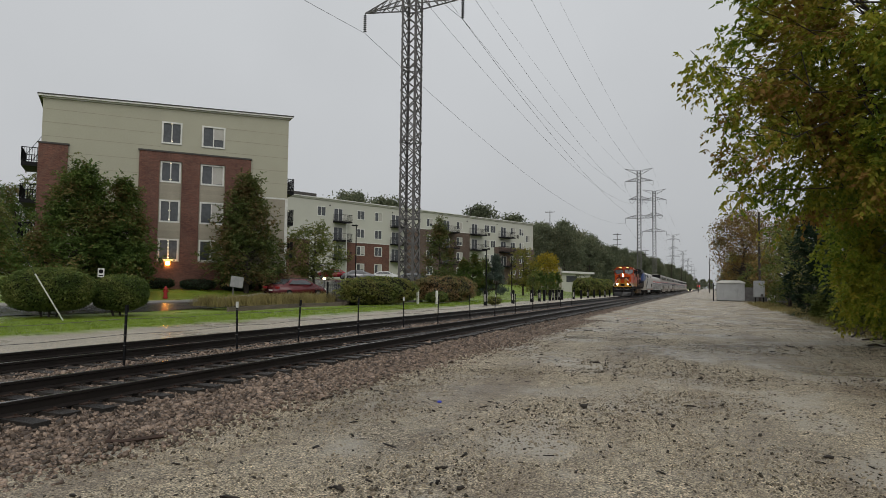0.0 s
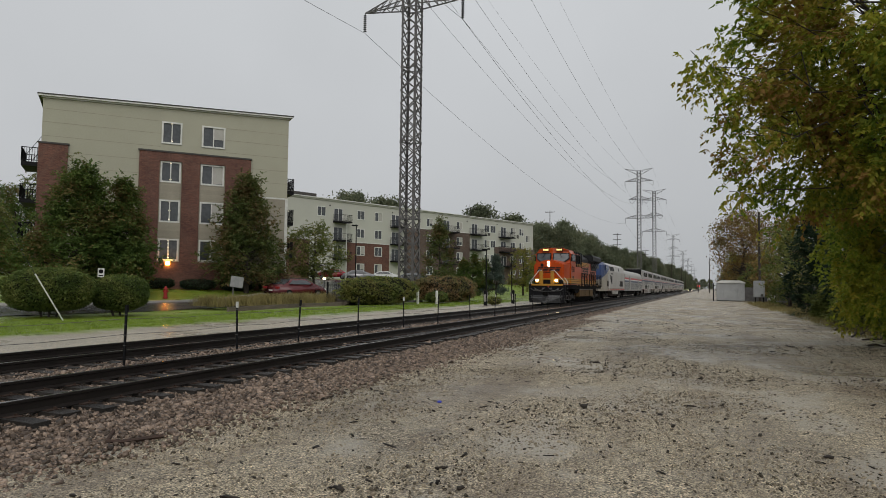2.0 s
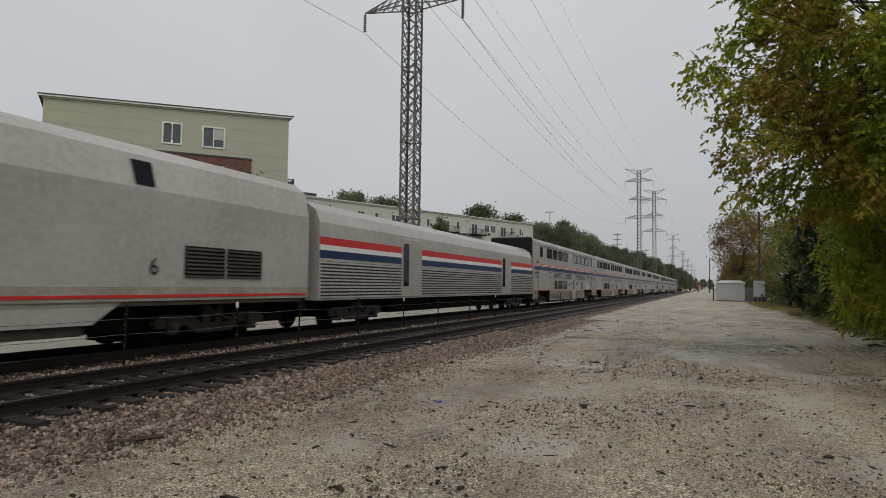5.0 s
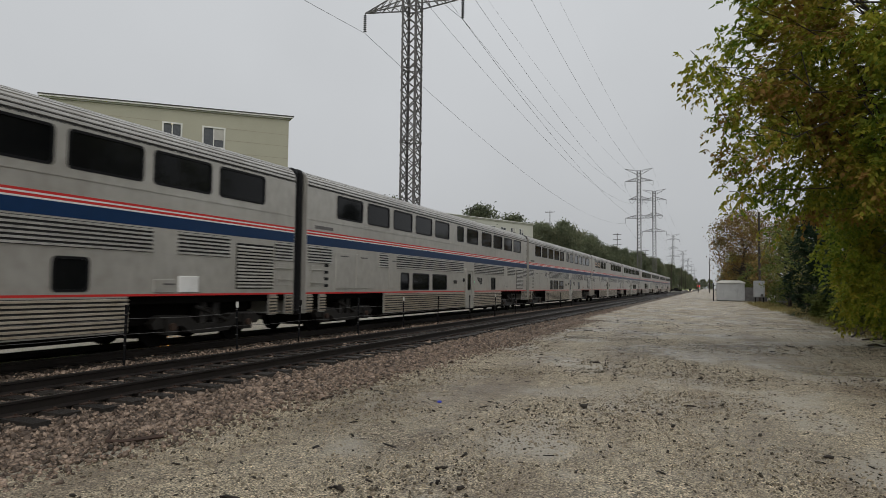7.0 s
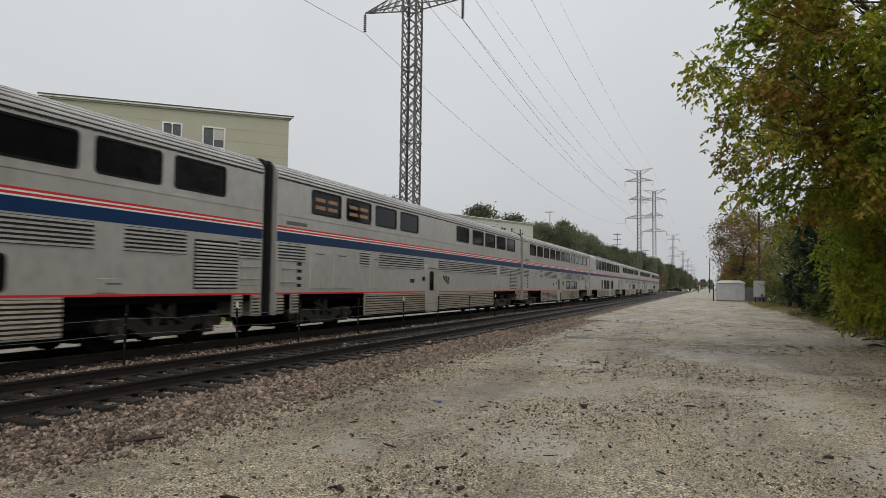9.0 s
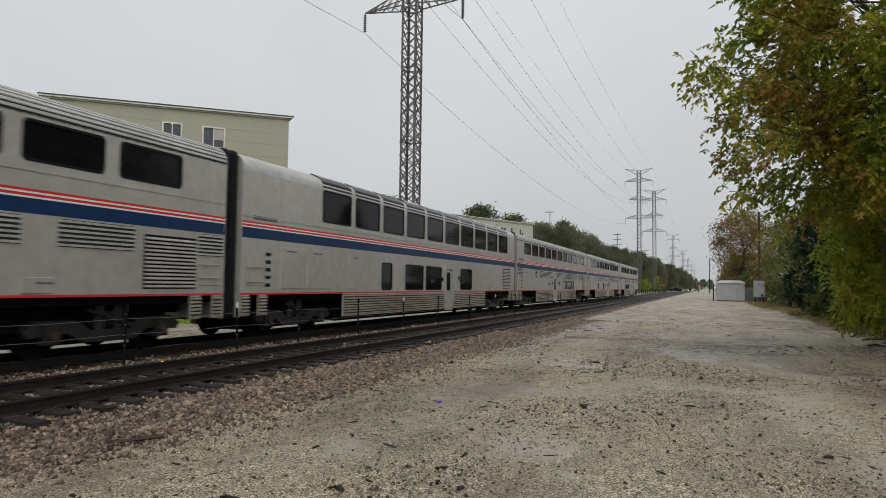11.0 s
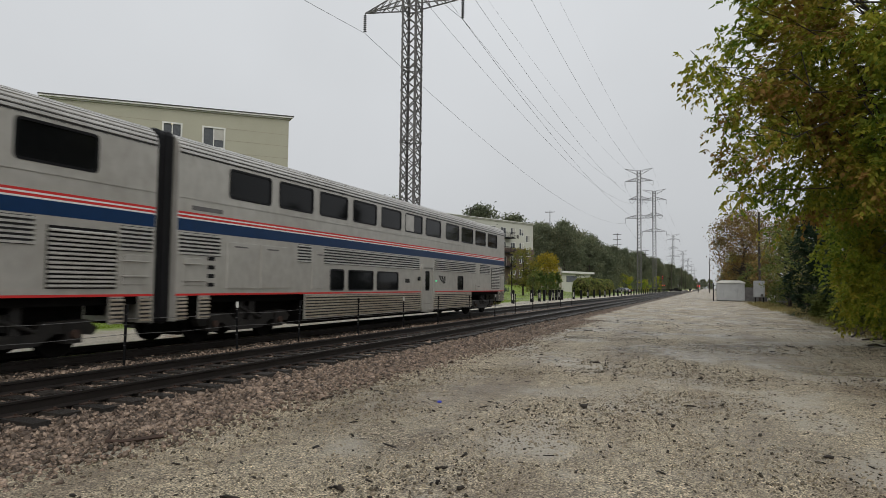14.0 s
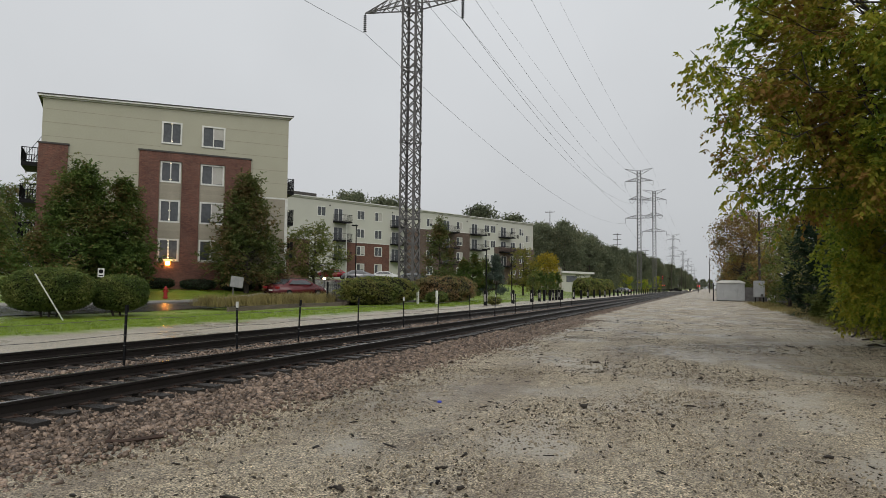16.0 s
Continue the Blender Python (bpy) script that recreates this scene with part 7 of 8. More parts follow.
        bm = bmesh.new()
        for k in range(4):
            q = 0.36 + k * 0.115
            box(bm, min(s * q, s * (q + 0.085)), max(s * q, s * (q + 0.085)), 3.165, 3.20, 4.51, 4.64)
        part("lit_figures", bm, M_NUMBER, c, "glowing yellow number bars")
        x = s * 1.50
        part("cab_window", rim(x + s * 0.012, 3.74, 5.50, 3.62, 4.24, 0.06, 0.03, 0.08), M_BLACK, c)
        part("cab_pane", boxes((x - 0.008, x + 0.008, 3.78, 5.46, 3.66, 4.20)), M_GLASS, c)
        for y in (4.35, 4.95):
            part("cab_mullion", boxes((x - 0.02, x + 0.02, y, y + 0.07, 3.64, 4.22)), M_BLACK, c)
        part("sunshade", extrude([(s * 1.50, 4.34), (s * 1.88, 4.22), (s * 1.88, 4.19), (s * 1.50, 4.30)], 4.3, 5.75), M_ORANGE, c, "orange window awning")
        part("mirror", boxes((x + s * 0.05 - 0.03, x + s * 0.05 + 0.03, 3.50, 3.64, 3.6, 4.0)), M_BLACK, c)
        part("cab_recess", boxes((x - 0.01, x + 0.008, 4.3, 4.85, 1.66, 2.35)), M_BLACK, c)
    for z in (3.45, 3.21):
        part("headlamp", cyl(bmesh.new(), (0.0, 1.66, z), 0.10, 0.06, "y", 20), M_HEADLAMP, c, "lit twin headlight")
    part("headlamp_case", soft_box(-0.19, 0.19, 1.70, 2.0, 3.04, 3.62, 0.05), M_ORANGE, c)
    part("nose_vent", boxes((-0.68, -0.44, 1.70, 1.80, 3.10, 3.36)), M_BLACK, c)
    part("nose_stripe", boxes((-1.21, 1.21, 1.70, 1.80, 1.66, 2.02)), M_BLACK, c)
    part("nose_stripe", boxes((-1.215, 1.215, 1.69, 1.80, 2.02, 2.14)), M_YELLOW, c)
    # slanted dark emblem on the nose: four sheared blocks over a swoosh
    for k in range(4):
        q = -1.0 + k * 0.50
        for z0, z1, w in ((2.70, 2.79, 0.40), (2.83, 2.92, 0.38), (2.96, 3.05, 0.42)):
            a = q + (z0 - 2.72) * 0.45
            part("emblem_stroke", extrude([(a, z0), (a + w, z0), (a + w + 0.03, z1), (a + 0.03, z1)], 1.715, 1.735), M_HOOD, c, "slanted black nose stroke")
    part("emblem_swoosh", extrude([(-1.0, 2.52), (0.2, 2.60), (1.05, 2.65), (0.2, 2.65), (-0.6, 2.60)], 1.715, 1.735), M_HOOD, c)
    # long hood
    hood = [(-1.0, 1.62), (-1.0, 4.05), (-0.85, 4.32), (-0.5, 4.42), (0.5, 4.42), (0.85, 4.32), (1.0, 4.05), (1.0, 1.62)]
    part("hood", extrude(hood, 8.6, 20.6), M_ORANGE, c, "orange engine hood")
    part("inverter_cabinet", extrude([(-1.36, 1.62), (-1.36, 3.5), (1.36, 3.5), (1.36, 1.62)], 5.63, 9.6), M_ORANGE, c, "broad orange cabinet behind the cab")
    part("dark_roof", extrude([(-1.03, 3.82), (-1.03, 4.1), (-0.86, 4.36), (-0.5, 4.48), (0.5, 4.48), (0.86, 4.36), (1.03, 4.1), (1.03, 3.82)], 8.7, 20.62), M_HOOD, c, "black hood top")
    part("cabinet_roof", extrude([(-1.32, 3.5), (-1.2, 4.42), (-0.6, 4.68), (0.6, 4.68), (1.2, 4.42), (1.32, 3.5)], 5.72, 9.62), M_HOOD, c)
    part("brake_hatch", extrude([(-0.92, 4.3), (-0.8, 4.62), (0.8, 4.62), (0.92, 4.3)], 9.62, 13.4), M_HOOD, c, "black brake-grid hatch")
    for s in (-1, 1):
        for k in range(4):
            part("intake", soft_box(s * 1.25 - 0.09, s * 1.25 + 0.09, 5.9 + 0.9 * k, 6.62 + 0.9 * k, 3.60, 4.46, 0.03, 1), M_BLACK, c, "black filter box")
            for z in (3.75, 4.0, 4.25):
                part("filter_slat", boxes((s * 1.35 - 0.012, s * 1.35 + 0.012, 5.96 + 0.9 * k, 6.56 + 0.9 * k, z, z + 0.05)), M_TRUCK, c)
        for k in range(5):
            part("rail_post", bars([((s * 1.385, 5.78 + 0.93 * k, 3.22), (s * 1.385, 5.78 + 0.93 * k, 4.54))], 0.06), M_BLACK, c, "black upright before the filters")
        part("roof_rail", tube([(s * 1.36, 5.8, 4.55), (s * 1.36, 9.5, 4.52)], 0.045), M_BLACK, c)
        # yellow and black striping
        xo, xi = s * 1.365, s * 1.005
        for z0, z1, mt in ((1.66, 1.74, M_BLACK), (1.74, 1.90, M_YELLOW), (1.90, 1.93, M_BLACK), (1.93, 2.06, M_YELLOW), (2.06, 2.09, M_BLACK), (2.09, 2.16, M_YELLOW)):
            part("stripe", boxes((xo - 0.004, xo + 0.004, 5.63, 9.6, z0, z1)), mt, c)
            part("stripe", boxes((xi - 0.004, xi + 0.004, 9.6, 20.6, z0, z1)), mt, c)
            part("stripe", boxes((s * 1.505 - 0.004, s * 1.505 + 0.004, 3.6, 5.6, z0, z1)), mt, c, "yellow and black cab striping")
            part("nose_side_stripe", side_strip(s, 1.76, 3.6, z0, z1), mt, c, "yellow and black nose striping")
        for z0, z1, mt in ((3.42, 3.45, M_BLACK), (3.45, 3.56, M_YELLOW), (3.56, 3.58, M_BLACK), (3.58, 3.68, M_YELLOW), (3.68, 3.70, M_BLACK), (3.70, 3.80, M_YELLOW)):
            part("stripe", boxes((xi - 0.005, xi + 0.005, 9.62, 16.0, z0, z1)), mt, c)
        for z in (3.30, 3.38, 3.46):
            part("stripe", boxes((xo - 0.005, xo + 0.005, 5.9, 9.6, z, z + 0.05)), M_YELLOW, c)
        part("stripe", boxes((xo - 0.003, xo + 0.003, 5.9, 9.6, 3.27, 3.51)), M_BLACK, c)
        # big slanted emblem on the hood side
        for k in range(4):
            q = 11.0 + k * 1.14
            for z0, z1, w in ((2.66, 2.83, 0.92), (2.90, 3.07, 0.84), (3.14, 3.31, 0.96)):
                a = q + (z0 - 2.66) * 0.32
                part("emblem_stroke", extrude([(a, z0), (a + w, z0), (a + w + 0.05, z1), (a + 0.05, z1)], xi - 0.008, xi + 0.008, None, "x"), M_HOOD, c, "slanted black side stroke")
        part("emblem_swoosh", extrude([(10.4, 2.36), (11.1, 2.56), (15.3, 2.48), (13.9, 2.38)], xi - 0.008, xi + 0.008, None, "x"), M_HOOD, c)
        # doors of the rear hood
        for k in range(5):
            y = 16.9 + 0.62 * k
            part("hood_door", boxes((xi - 0.006, xi + 0.012, y, y + 0.34, 2.05, 3.05)), M_BLACK, c, "dark louvred hood door")
        for k in range(9):
            part("hood_seam", boxes((xi - 0.003, xi + 0.006, 9.1 + 0.85 * k, 9.12 + 0.85 * k, 1.7, 3.4)), M_HOOD, c)
        # radiator wings
        wing = [(s * 0.4, 4.0), (s * 1.0, 3.85), (s * 1.52, 4.12), (s * 1.52, 4.50), (s * 1.35, 4.66), (s * 0.4, 4.66)]
        part("radiator_wing", extrude(wing, 15.4, 20.9), M_HOOD, c, "black overhanging radiator wing")
        part("radiator_side", boxes((s * 1.04 - 0.03, s * 1.04 + 0.03, 17.0, 20.55, 3.15, 3.9)), M_HOOD, c)
        for k in range(3):
            part("wing_brace", bars([((s * 1.02, 17.6 + 1.2 * k, 3.3), (s * 1.45, 17.6 + 1.2 * k, 4.1))], 0.06), M_HOOD, c)
        # walkway railings
        ys = [9.2, 10.6, 12.0, 13.4, 14.8, 16.2, 17.6, 19.0, 20.4, 21.2]
        x = s * 1.46
        handrail(c, [(x, 8.9, 2.70), (x, 21.2, 2.70)], [((x, y, 1.6), (x, y, 2.72)) for y in ys], M_BLACK, "black walkway railing")
        part("handrail", tube([(x, 21.25, 2.4), (x * 0.4, 21.4, 2.7), (0, 21.4, 2.7)], 0.04), M_BLACK, c)
        for y in (6.4, 7.9, 9.4, 13.8, 18.0):
            part("reflector", boxes((s * 1.505 - 0.005, s * 1.505 + 0.005, y, y + 0.55, 1.52, 1.60)), M_YELLOW, c)
        for k in range(7):
            part("cable_box", soft_box(s * 1.3 - 0.12, s * 1.3 + 0.12, 5.8 + 0.42 * k, 6.05 + 0.42 * k, 1.0, 1.26, 0.02, 1), M_DARK, c)
    part("rear_cab_end", boxes((-0.98, 0.98, 20.58, 20.7, 1.65, 3.8)), M_ORANGE, c)
    part("belly", boxes((-0.95, 0.95, 1.6, 21.0, 0.42, 1.28)), M_DARK, c, "black tangle of pipes and traction gear")
    for s in (-1, 1):
        for y in (2.9, 6.4, 7.3, 16.6, 20.2):
            part("sand_pipe", tube([(s * 1.2, y, 1.28), (s * 1.22, y + 0.1, 0.8), (s * 0.95, y + 0.25, 0.25)], 0.05), M_DARK, c)
        part("air_tank", cyl(bmesh.new(), (s * 1.22, 6.3, 1.02), 0.17, 1.3, "y", 14), M_DARK, c)
    part("fuel_tank", extrude([(-1.45, 0.58), (-1.45, 1.20), (1.45, 1.20), (1.45, 0.58)], 8.05, 15.55), M_TANK, c, "dusty brown fuel tank")
    part("tank_lip", boxes((-1.47, 1.47, 8.03, 15.57, 1.19, 1.24)), M_GALV, c, "pale rim along the tank top")
    # Slanted tank bottom, painted near-black for the shadow under the tank.
    part("tank_sump", extrude([(-1.43, 0.58), (1.43, 0.58), (1.05, 0.13), (-1.05, 0.13)], 8.05, 15.55), M_DARK, c)
    for y in (4.5, 18.2):
        part("traction_gear", boxes((-0.62, 0.62, y - 2.9, y + 2.9, 0.13, 0.44)), M_DARK, c)
    for y in (10.9, 13.5):
        part("tank_band", boxes((-1.47, 1.47, y, y + 0.08, 0.60, 1.25)), M_DARK, c)
    for y in (4.5, 18.2):
        truck(c, y, (-1.95, 0.0, 1.95), WHEELS_BIG, 1.12)
    part("horn", bars([((0.2, 5.0, 4.78), (0.2, 5.5, 4.88)), ((-0.2, 5.0, 4.78), (-0.2, 5.4, 4.86))], 0.1, 8), M_BLACK, c)
    part("antenna", boxes((-0.5, -0.3, 3.9, 4.2, 4.74, 4.84), (0.4, 0.75, 4.2, 4.7, 4.74, 4.82)), M_HOOD, c)
    part("cab_number", text_mesh("4268", 0.68), M_HOOD, c, "black fleet number", at=Matrix.Translation((1.512, 3.82, 2.72)) @ Euler((radians(90), 0, radians(90))).to_matrix().to_4x4())
    return c


def slanted_pane(quad, t):
    """A flat plate of thickness t behind four corners that face the front."""
    bm = bmesh.new()
    a = [bm.verts.new(q) for q in quad]
    b = [bm.verts.new((q[0], q[1] + t, q[2])) for q in quad]
    bm.faces.new(a)
    bm.faces.new(b[::-1])
    for i in range(len(quad)):
        j = (i + 1) % len(quad)
        bm.faces.new((a[i], b[i], b[j], a[j]))
    return bm


def text_mesh(body, size):
    cu = bpy.data.curves.new("figures", "FONT")
    cu.body, cu.size, cu.extrude = body, size, 0.004
    ob = new("figures", cu)
    dg = bpy.context.evaluated_depsgraph_get()
    me = bpy.data.meshes.new_from_object(ob.evaluated_get(dg))
    bpy.data.objects.remove(ob)
    return me


def passenger_loco():
    c = thing("passenger_locomotive", pose(0, 0, 0), "silver passenger diesel locomotive with a blue sloping nose", "locomotive", "locomotives")
    h = 1.53
    sec = [(-h, 1.05), (-h, 3.35), (-1.36, 4.05), (-1.0, 4.32), (-0.5, 4.42), (0.5, 4.42), (1.0, 4.32), (1.36, 4.05), (h, 3.35), (h, 1.05)]
    part("body", extrude(sec, 4.4, 20.9), M_SILVER, c, "silver monocoque body")
    # nose: a tapered silver lower half, a blue upper half that slopes back to the roof
    belt = [(0.0, 0.72, 2.28), (0.95, 0.75, 2.30), (1.15, 1.0, 2.38), (1.40, 2.2, 2.72), (1.53, 3.4, 3.08), (1.53, 4.4, 3.38)]
    brow = [(0.0, 2.0, 4.03), (0.78, 2.05, 4.02), (1.05, 2.25, 3.99), (1.30, 2.9, 4.01), (1.36, 3.6, 4.05), (1.36, 4.4, 4.05)]
    crest = [(0.0, 2.75, 4.36), (0.45, 2.75, 4.34), (0.62, 2.9, 4.34), (0.84, 3.2, 4.34), (1.0, 3.6, 4.33), (1.0, 4.4, 4.32)]
    foot = [(q[0] * 0.98, q[1] + 0.06, 1.0) for q in belt]
    lower, upper = bmesh.new(), bmesh.new()
    for s in (-1, 1):
        for bm, a, b in ((lower, foot, belt), (upper, belt, brow), (upper, brow, crest)):
            for k in range(5):
                quad = [(s * q[0], q[1], q[2]) for q in (a[k], a[k + 1], b[k + 1], b[k])]
                bm.faces.new([bm.verts.new(q) for q in (quad if s > 0 else quad[::-1])])
        top = [(s * q[0], q[1], q[2]) for q in crest[1:]] + [(0, 4.4, 4.42), (0, 2.75, 4.36)]
        upper.faces.new([upper.verts.new(q) for q in (top if s > 0 else top[::-1])])
    for bm in (lower, upper):
        bmesh.ops.remove_doubles(bm, verts=bm.verts, dist=0.001)
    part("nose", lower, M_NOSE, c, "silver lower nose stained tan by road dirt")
    part("nose_cap", upper, M_NAVY, c, "dark blue sloping nose and cab roof")
    part("headlamp_panel", slanted_pane([(-0.42, 1.20, 2.96), (0.42, 1.20, 2.96), (0.42, 1.47, 3.30), (-0.42, 1.47, 3.30)], 0.06), M_WHITE, c, "pale headlight panel")
    for s in (-1, 1):
        part("windscreen", slanted_pane([(s * 0.1, 1.60, 3.53), (s * 0.86, 1.64, 3.53), (s * 0.80, 1.97, 3.94), (s * 0.1, 1.94, 3.94)], 0.05), M_PANE, c, "sloped windscreen")
        x = s * (h + 0.014)
        part("cab_window", slanted_side(s * 1.505, s, [(3.15, 3.46), (4.15, 3.44), (4.22, 3.94), (3.3, 3.96)], 0.15), M_GLASS, c, "dark cab side window")
        part("roof_flash", slanted_side(s * 1.536, s, [(4.4, 3.39), (5.3, 3.42), (5.75, 4.02), (4.4, 4.02)], 0.2), M_NAVY, c, "blue flash behind the cab")
        part("ditch_lamp", cyl(bmesh.new(), (s * 0.8, 0.66, 1.75), 0.10, 0.1, "y", 14), M_BLACK, c)
        part("tank_skirt", extrude([(8.0, 1.06), (8.6, 0.62), (13.7, 0.62), (14.4, 1.06)], s * 1.46 - 0.04, s * 1.46 + 0.04, None, "x"), M_SILVER, c, "silver tank skirt")
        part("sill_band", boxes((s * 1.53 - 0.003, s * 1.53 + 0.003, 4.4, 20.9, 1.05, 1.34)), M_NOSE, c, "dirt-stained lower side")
        part("cab_door", soft_box(x - 0.02, x + 0.015, 4.75, 5.35, 1.1, 3.3, 0.01, 1), M_SILVER, c)
        part("grab_rail", bars([((x + s * 0.05, 4.65, 1.3), (x + s * 0.05, 4.65, 3.0)), ((x + s * 0.05, 5.45, 1.3), (x + s * 0.05, 5.45, 3.0))], 0.035, 6), M_WHITE, c)
        for a, b in ((6.2, 6.9), (7.1, 7.7), (7.95, 9.1), (9.3, 9.9), (14.6, 15.1)):
            part("roof_vent", slanted_side(x, s, [(a, 3.42), (b, 3.42), (b - 0.05, 3.92), (a - 0.05, 3.92)], 0.16), M_BLACK, c, "black slanted air vent")
        for a, b, z0, z1 in ((3.7, 4.5, 1.55, 2.2), (16.0, 17.3, 1.55, 2.25), (17.4, 18.7, 1.55, 2.25)):
            part("grille", boxes((x - 0.01, x + 0.012, a, b, z0, z1)), M_BLACK, c)
            part("louvre", louvre(x, a, b, z0, z1, 8), M_GRIME, c)
        # fan-shaped emblem of three swept blades
        for k in range(3):
            top, foot, w = 6.05 + 0.72 * k, 7.55 + 0.10 * k, 0.62 - 0.06 * k
            left, right = [], []
            for q in range(9):
                u = q / 8
                y, z = top + (foot - top) * u ** 1.7, 2.86 - 0.03 * k - (1.06 - 0.06 * k) * u
                left.append((y, z))
                right.append((y + (w - 0.09) * (1 - u) ** 0.7 + 0.07, z))
            part("emblem_blade", extrude(left + right[::-1], x - 0.006, x + 0.006, None, "x"), M_HOOD, c, "dark swept fan blade")
        part("emblem_bar", boxes((x - 0.006, x + 0.006, 6.6, 8.7, 3.0, 3.14)), M_GALV, c)
        part("stripe", boxes((x - 0.004, x + 0.004, 4.5, 20.8, 1.12, 1.18)), M_RED, c, "thin red sill line")
    part("skirt", boxes((-1.5, 1.5, 4.4, 20.6, 0.95, 1.06)), M_GRIME, c)
    part("pilot", extrude([(-0.95, 0.15), (-1.0, 1.05), (1.0, 1.05), (0.95, 0.15)], 0.8, 2.0), M_DARK, c, "dusty dark pilot")
    part("fuel_tank", boxes((-1.4, 1.4, 8.2, 13.6, 0.42, 1.0)), M_GRIME, c)
    part("belly", boxes((-0.9, 0.9, 1.9, 20.6, 0.40, 0.96)), M_DARK, c)
    for y in (4.3, 17.4):
        part("traction_gear", boxes((-0.62, 0.62, y - 2.0, y + 2.0, 0.14, 0.44)), M_DARK, c)
    part("fleet_number", text_mesh("6", 0.5), M_HOOD, c, "dark fleet number", at=Matrix.Translation((1.545, 15.0, 1.6)) @ Euler((radians(90), 0, radians(90))).to_matrix().to_4x4())
    part("diaphragm", soft_box(-1.2, 1.2, 20.9, 21.2, 0.7, 3.9, 0.1), M_BLACK, c)
    part("coupler", boxes((-0.16, 0.16, -0.05, 0.9, 0.72, 1.0), (-0.16, 0.16, 20.8, 21.4, 0.72, 1.0)), M_DARK, c)
    part("horn", bars([((0.2, 3.6, 4.5), (0.2, 4.1, 4.55))], 0.12, 8), M_BLACK, c)
    for y in (4.3, 17.4):
        truck(c, y, (-1.35, 1.35), WHEELS, 1.12)
    return c


def slanted_side(x, s, quad, lean):
    """A plate in a body's upper side, its corners (y, z); it leans in by lean per metre of height."""
    bm = bmesh.new()
    z0 = min(q[1] for q in quad)
    a = [bm.verts.new((x - s * lean * 1.25 * (z - z0), y, z)) for y, z in quad]
    b = [bm.verts.new((x - s * lean * 1.25 * (z - z0) - s * 0.05, y, z)) for y, z in quad]
    bm.faces.new(a)
    bm.faces.new(b[::-1])
    for i in range(4):
        j = (i + 1) % 4
        bm.faces.new((a[i], b[i], b[j], a[j]))
    return bm


loco_one = freight_loco()
loco_two = passenger_loco()
baggage = baggage_car()
# ---- loose stones and track pieces, last ----
def stones(name, pts, size, mat, label, seed, category="stones", flat=0.7, long=1.0):
    """Many angular stones in one mesh: each an uneven eight-cornered lump."""
    rng = np.random.default_rng(seed)
    pts = np.asarray(pts, float)
    n = len(pts)
    unit = np.array([(x, y, z) for x in (-1, 1) for y in (-1, 1) for z in (-1, 1)], float)
    s = size * rng.lognormal(0, 0.32, (n, 1, 1))
    v = unit[None] * rng.uniform(0.18, 1.0, (n, 8, 3)) * s * 0.68
    v[:, :, 2] *= flat
    v[:, :, 0] *= long
    a, b = rng.uniform(0, math.tau, n), rng.uniform(-0.9, 0.9, n)
    ca, sa, cb, sb = np.cos(a)[:, None], np.sin(a)[:, None], np.cos(b)[:, None], np.sin(b)[:, None]
    x, y, z = v[:, :, 0].copy(), v[:, :, 1].copy(), v[:, :, 2].copy()
    y, z = y * cb - z * sb, y * sb + z * cb
    v[:, :, 0], v[:, :, 1], v[:, :, 2] = x * ca - y * sa, x * sa + y * ca, z
    v += pts[:, None, :]
    quad = np.array([(0, 1, 3, 2), (4, 6, 7, 5), (0, 4, 5, 1), (2, 3, 7, 6), (0, 2, 6, 4), (1, 5, 7, 3)])
    f = (quad[None] + (np.arange(n) * 8)[:, None, None]).reshape(-1)
    me = bpy.data.meshes.new(name)
    me.vertices.add(n * 8)
    me.vertices.foreach_set("co", v.ravel())
    me.loops.add(n * 24)
    me.loops.foreach_set("vertex_index", f)
    me.polygons.add(n * 6)
    me.polygons.foreach_set("loop_start", np.arange(0, n * 24, 4))
    me.polygons.foreach_set("loop_total", np.full(n * 6, 4))
    me.materials.append(mat)
    me.update()
    me.validate()
    return tagged(new(name, me), label, category, kind="stuff")


BED_X = [p[0] for p in sorted(bed[:10])]
BED_Z = [p[1] for p in sorted(bed[:10])]
rng = np.random.default_rng(33)


def bed_points(n, x0, x1, y0, y1, power):
    x = rng.uniform(x0, x1, n)
    y = y0 + (y1 - y0) * rng.uniform(0, 1, n) ** power
    z = np.interp(x, BED_X, BED_Z) + rng.uniform(-0.025, 0.02, n)
    return np.stack([x, y, z], 1)


stones("ballast_stones", np.concatenate([bed_points(24000, -7.6, -6.1, 2.0, 24, 1.25), bed_points(2500, -7.6, -6.1, -4, 2.0, 1.0), bed_points(11000, -11.3, -7.7, 4.5, 26, 1.2), bed_points(5000, -7.6, -6.1, 22, 60, 1.4), bed_points(4000, -11.4, -9.4, 24, 60, 1.5), bed_points(2600, -14.3, -12.9, 8, 40, 1.2)]), 0.044, M_STONE, "loose pinkish-grey angular ballast stones", 1)
n = 12000
x = -6.25 + np.abs(rng.normal(0, 0.45, n))
y = -3 + 39 * rng.uniform(0, 1, n) ** 1.2
stones("spilled_ballast", np.stack([x, y, np.full(n, 0.008)], 1), 0.036, M_STONE, "ballast stones spilled at the edge of the lot", 2)
n = 28000
y = -3 + 27 * rng.uniform(0, 1, n) ** 1.05
x = rng.uniform(-5.5, 5.6, n)
stones("lot_gravel", np.stack([x, y, np.full(n, 0.004)], 1), 0.019, M_PEBBLE, "fine crushed gravel lying on the lot", 3)
n = 12000
y = -3 + 62 * rng.uniform(0, 1, n) ** 1.1
x = rng.uniform(-5.4, 5.6, n)
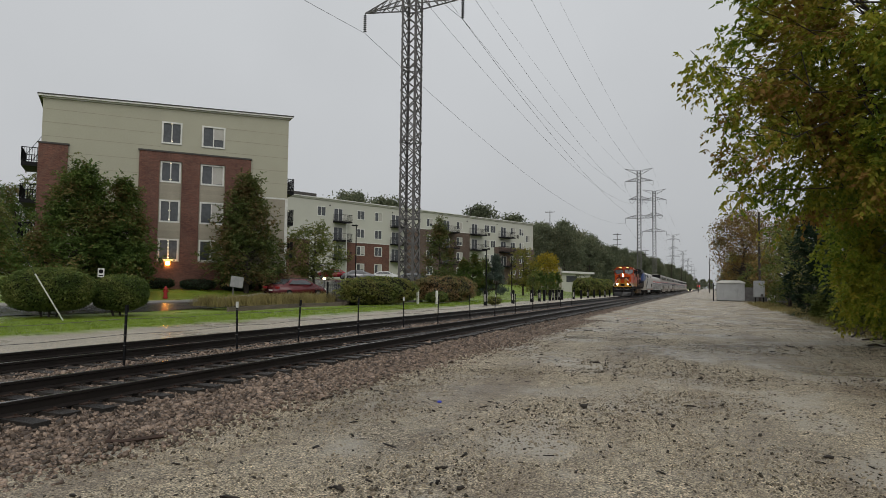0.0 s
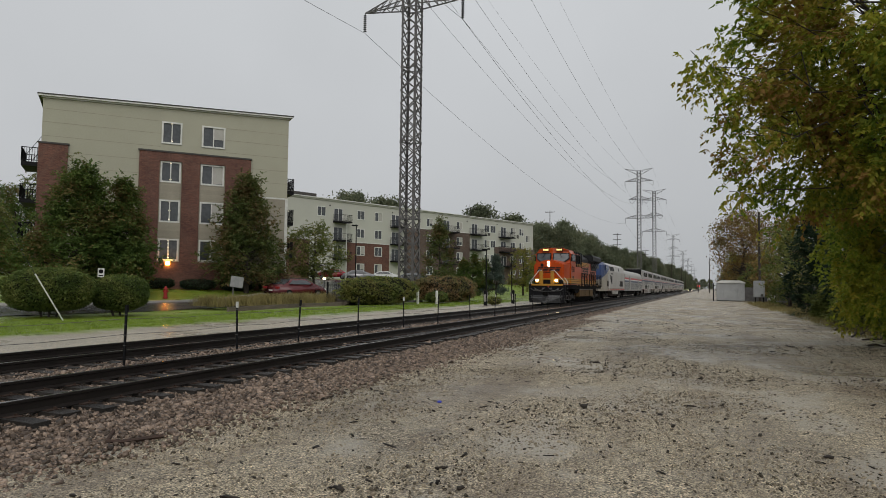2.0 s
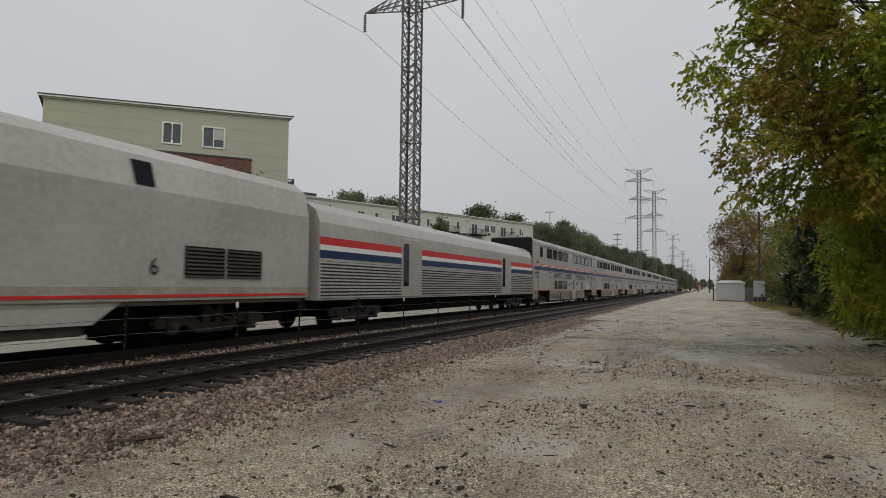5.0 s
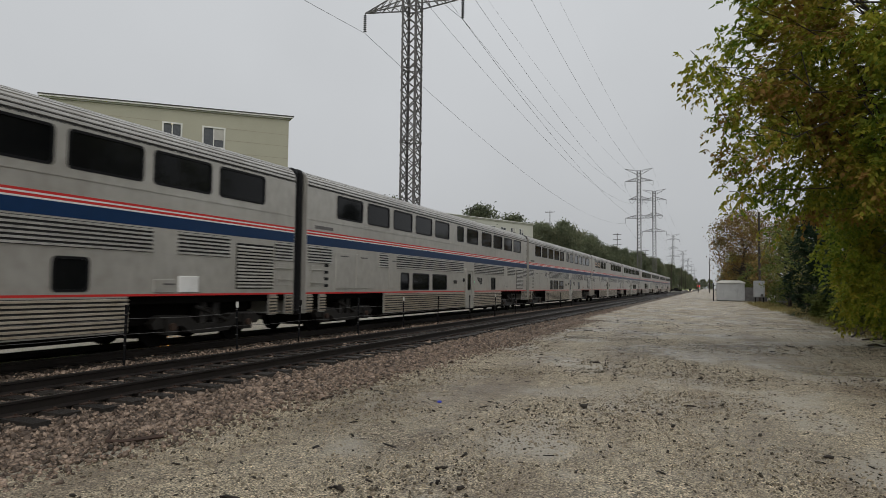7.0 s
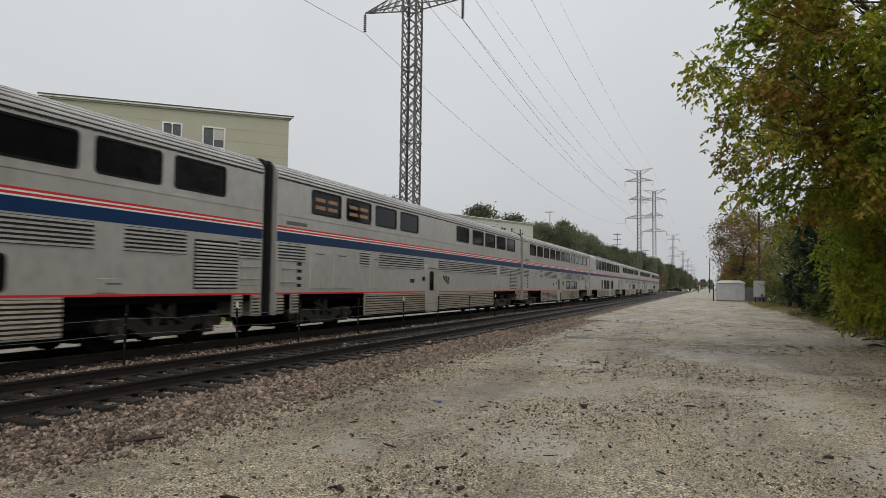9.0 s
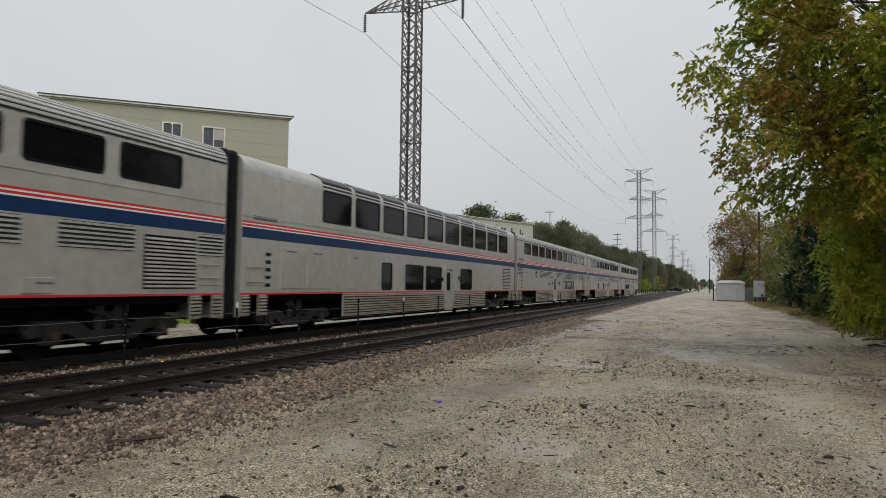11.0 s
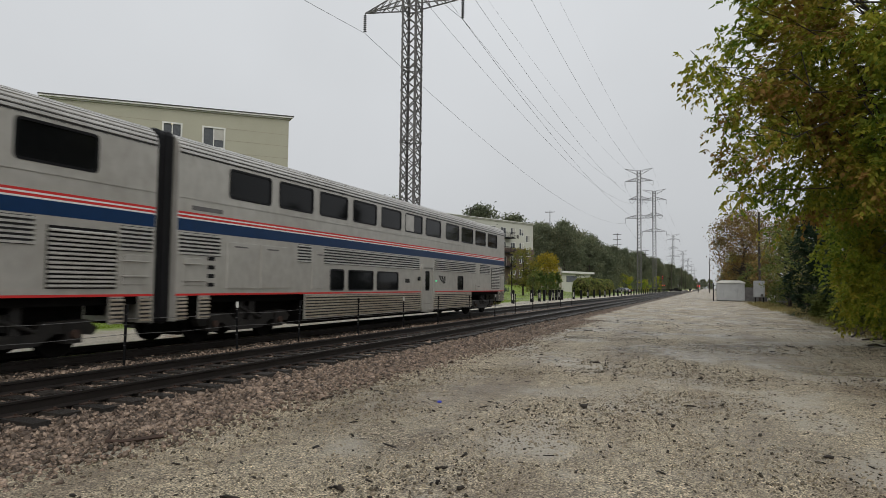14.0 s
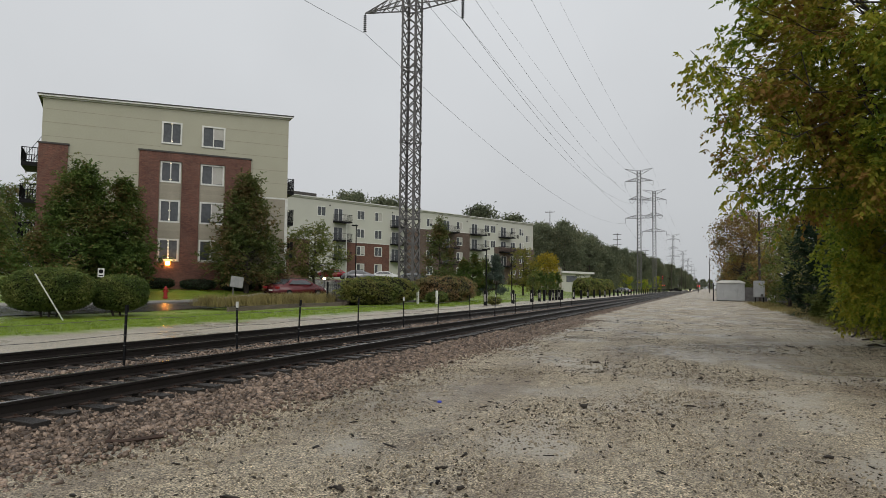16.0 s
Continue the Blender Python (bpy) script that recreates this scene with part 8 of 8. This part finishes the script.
keep = np.array([noise.noise(Vector((a * 0.55, b * 0.3, 9))) > thin for a, b, thin in zip(x, y, rng.uniform(-0.35, 0.5, n))])
stones("dark_debris", np.stack([x, y, np.full(n, 0.008)], 1)[keep], 0.021, M_CLOD, "dark clods, twigs and wet debris scattered over the lot", 4, "debris", 0.4)

n = 520
y = np.where(rng.uniform(0, 1, n) < 0.3, rng.uniform(5, 43, n), rng.choice([9.5, 14.2, 16.0, 21.5, 27.0, 34.0], n) + rng.normal(0, 0.55, n))
x = np.clip(-2.4 + rng.normal(0, 1.7, n), -5.4, 5.0)
stones("mud_clods", np.stack([x, y, np.full(n, 0.012)], 1), 0.036, M_CLOD, "dark lumps of mud and bark lying on the lot", 6, "clods", 0.4)

n = 420
y = 3 + 36 * rng.uniform(0, 1, n) ** 1.2
x = rng.uniform(-5.2, 5.6, n)
stones("twigs", np.stack([x, y, np.full(n, 0.010)], 1), 0.022, M_CLOD, "dark twigs and bark slivers lying on the lot", 8, "twigs", 0.5, 4.5)
n = 34000
y = 1.5 + 13 * rng.uniform(0, 1, n) ** 0.8
x = rng.uniform(-5.6, 5.2, n)
stones("fine_gravel", np.stack([x, y, np.full(n, 0.002)], 1), 0.0125, M_PEBBLE, "fine pale grit strewn over the lot", 9)

n = 2600
y = 22 + 40 * rng.uniform(0, 1, n) ** 1.3
x = 5.6 + 0.028 * (y - 22) + np.abs(rng.normal(0, 0.55, n))
stones("leaf_litter", np.stack([x, y, np.full(n, 0.012)], 1), 0.05, M_CLOD, "dark wet leaf litter under the hedgerow", 11, "litter", 0.25, 1.5)
for i, (x, y, turn, w) in enumerate(((5.5, 24.6, 20, 1.8), (5.9, 26.4, -35, 2.2), (5.3, 29.0, 60, 1.5), (6.0, 33.0, 10, 1.9))):
    r = np.random.default_rng(200 + i)
    bm = bmesh.new()
    limb(bm, (-w / 2, 0, 0.03), (w / 2, 0.1, 0.14), 0.035, 0.012, r, 7, 0.5, 6)
    for k in range(4):
        q = -w / 2 + w * (0.25 + 0.18 * k)
        limb(bm, (q, 0, 0.08), (q + 0.4, (0.35 if k % 2 else -0.3), 0.25 + 0.12 * k), 0.014, 0.005, r, 4, 0.5, 5)
    solid("fallen_branch", bm, M_BARK, "dead grey fallen branch at the edge of the lot", "branch", "fallen branches", at=pose(x, y, 0.0, 0, 0, turn))

# ties: the nearest as parts of their track
def tie_mesh(k):
    r = random.Random(k)
    bm = boxes((-1.3, 1.3, -0.115, 0.115, -0.18, 0.0))
    bmesh.ops.subdivide_edges(bm, edges=[e for e in bm.edges if abs(e.verts[0].co.x - e.verts[1].co.x) > 1], cuts=3)
    for v in bm.verts:
        v.co += Vector((r.uniform(-0.03, 0.03), r.uniform(-0.012, 0.012), r.uniform(-0.008, 0.006) if v.co.z > -0.1 else 0))
    return mesh_of("tie", bm)


TIES = [tie_mesh(k) for k in range(6)]
PLATE = mesh_of("tie_plate", boxes((-0.17, 0.17, -0.09, 0.09, 0.0, 0.012), (-0.13, -0.10, -0.06, -0.03, 0.012, 0.035), (0.10, 0.13, 0.03, 0.06, 0.012, 0.035)))
rnd = random.Random(12)
for t, count in ((track_near, 150), (track_far, 110)):
    y = 2.0
    for i in range(count):
        long = rnd.uniform(-0.10, 0.10)
        tie = part("tie", TIES[i % 6], M_TIE, t, at=pose(long, y, 0.127 + rnd.uniform(-0.004, 0.004), 0, 0, rnd.uniform(-1.2, 1.2)))
        y += 0.51 + rnd.uniform(-0.03, 0.03)
    for s in (-0.7525, 0.7525):
        for i in range(70 if t is track_near else 0):
            part("tie_plate", PLATE, M_RUST, t, at=pose(s, 2.0 + 0.51 * i, 0.127))
    rest = bmesh.new()
    while y < 260:
        box(rest, -1.3, 1.3, y - 0.115, y + 0.115, -0.05, 0.125)
        y += 0.51
    tagged(part("far_ties", rest, M_TIE, t), kind="stuff")
# a discarded tie plate and a broken tie end beside the ballast
solid("scrap_iron", tube([(-6.1, 5.62, 0.10), (-6.0, 5.45, 0.03), (-5.85, 5.5, 0.03), (-5.62, 5.85, 0.04)], 0.05, 5), M_RUST, "bent rusty scrap iron lying in the ballast", "scrap")
solid("blue_scrap", soft_box(-0.03, 0.03, -0.025, 0.025, 0, 0.03, 0.008, 1), material("blue_plastic", (0.03, 0.05, 0.5), None, 0.4), "tiny bright blue plastic scrap on the gravel", "litter", at=pose(-3.7, 9.3, 0.005))
# ---- everything that moves ----
def motions():
    """The train runs past at an even 26.52 m/s; its first bilevel car's front is at y = 8.8 after 6.3 s."""
    order = [(loco_one, -69.75), (loco_two, -47.72), (baggage, -26.5)] + [(c, 25.8 * i) for i, c in enumerate(cars)]
    for vehicle, back in order:
        walk(vehicle, [(t, pose(FAR, 8.8 - 26.52 * (t - 6.3) + back, RAIL)) for t in range(17)])


motions()
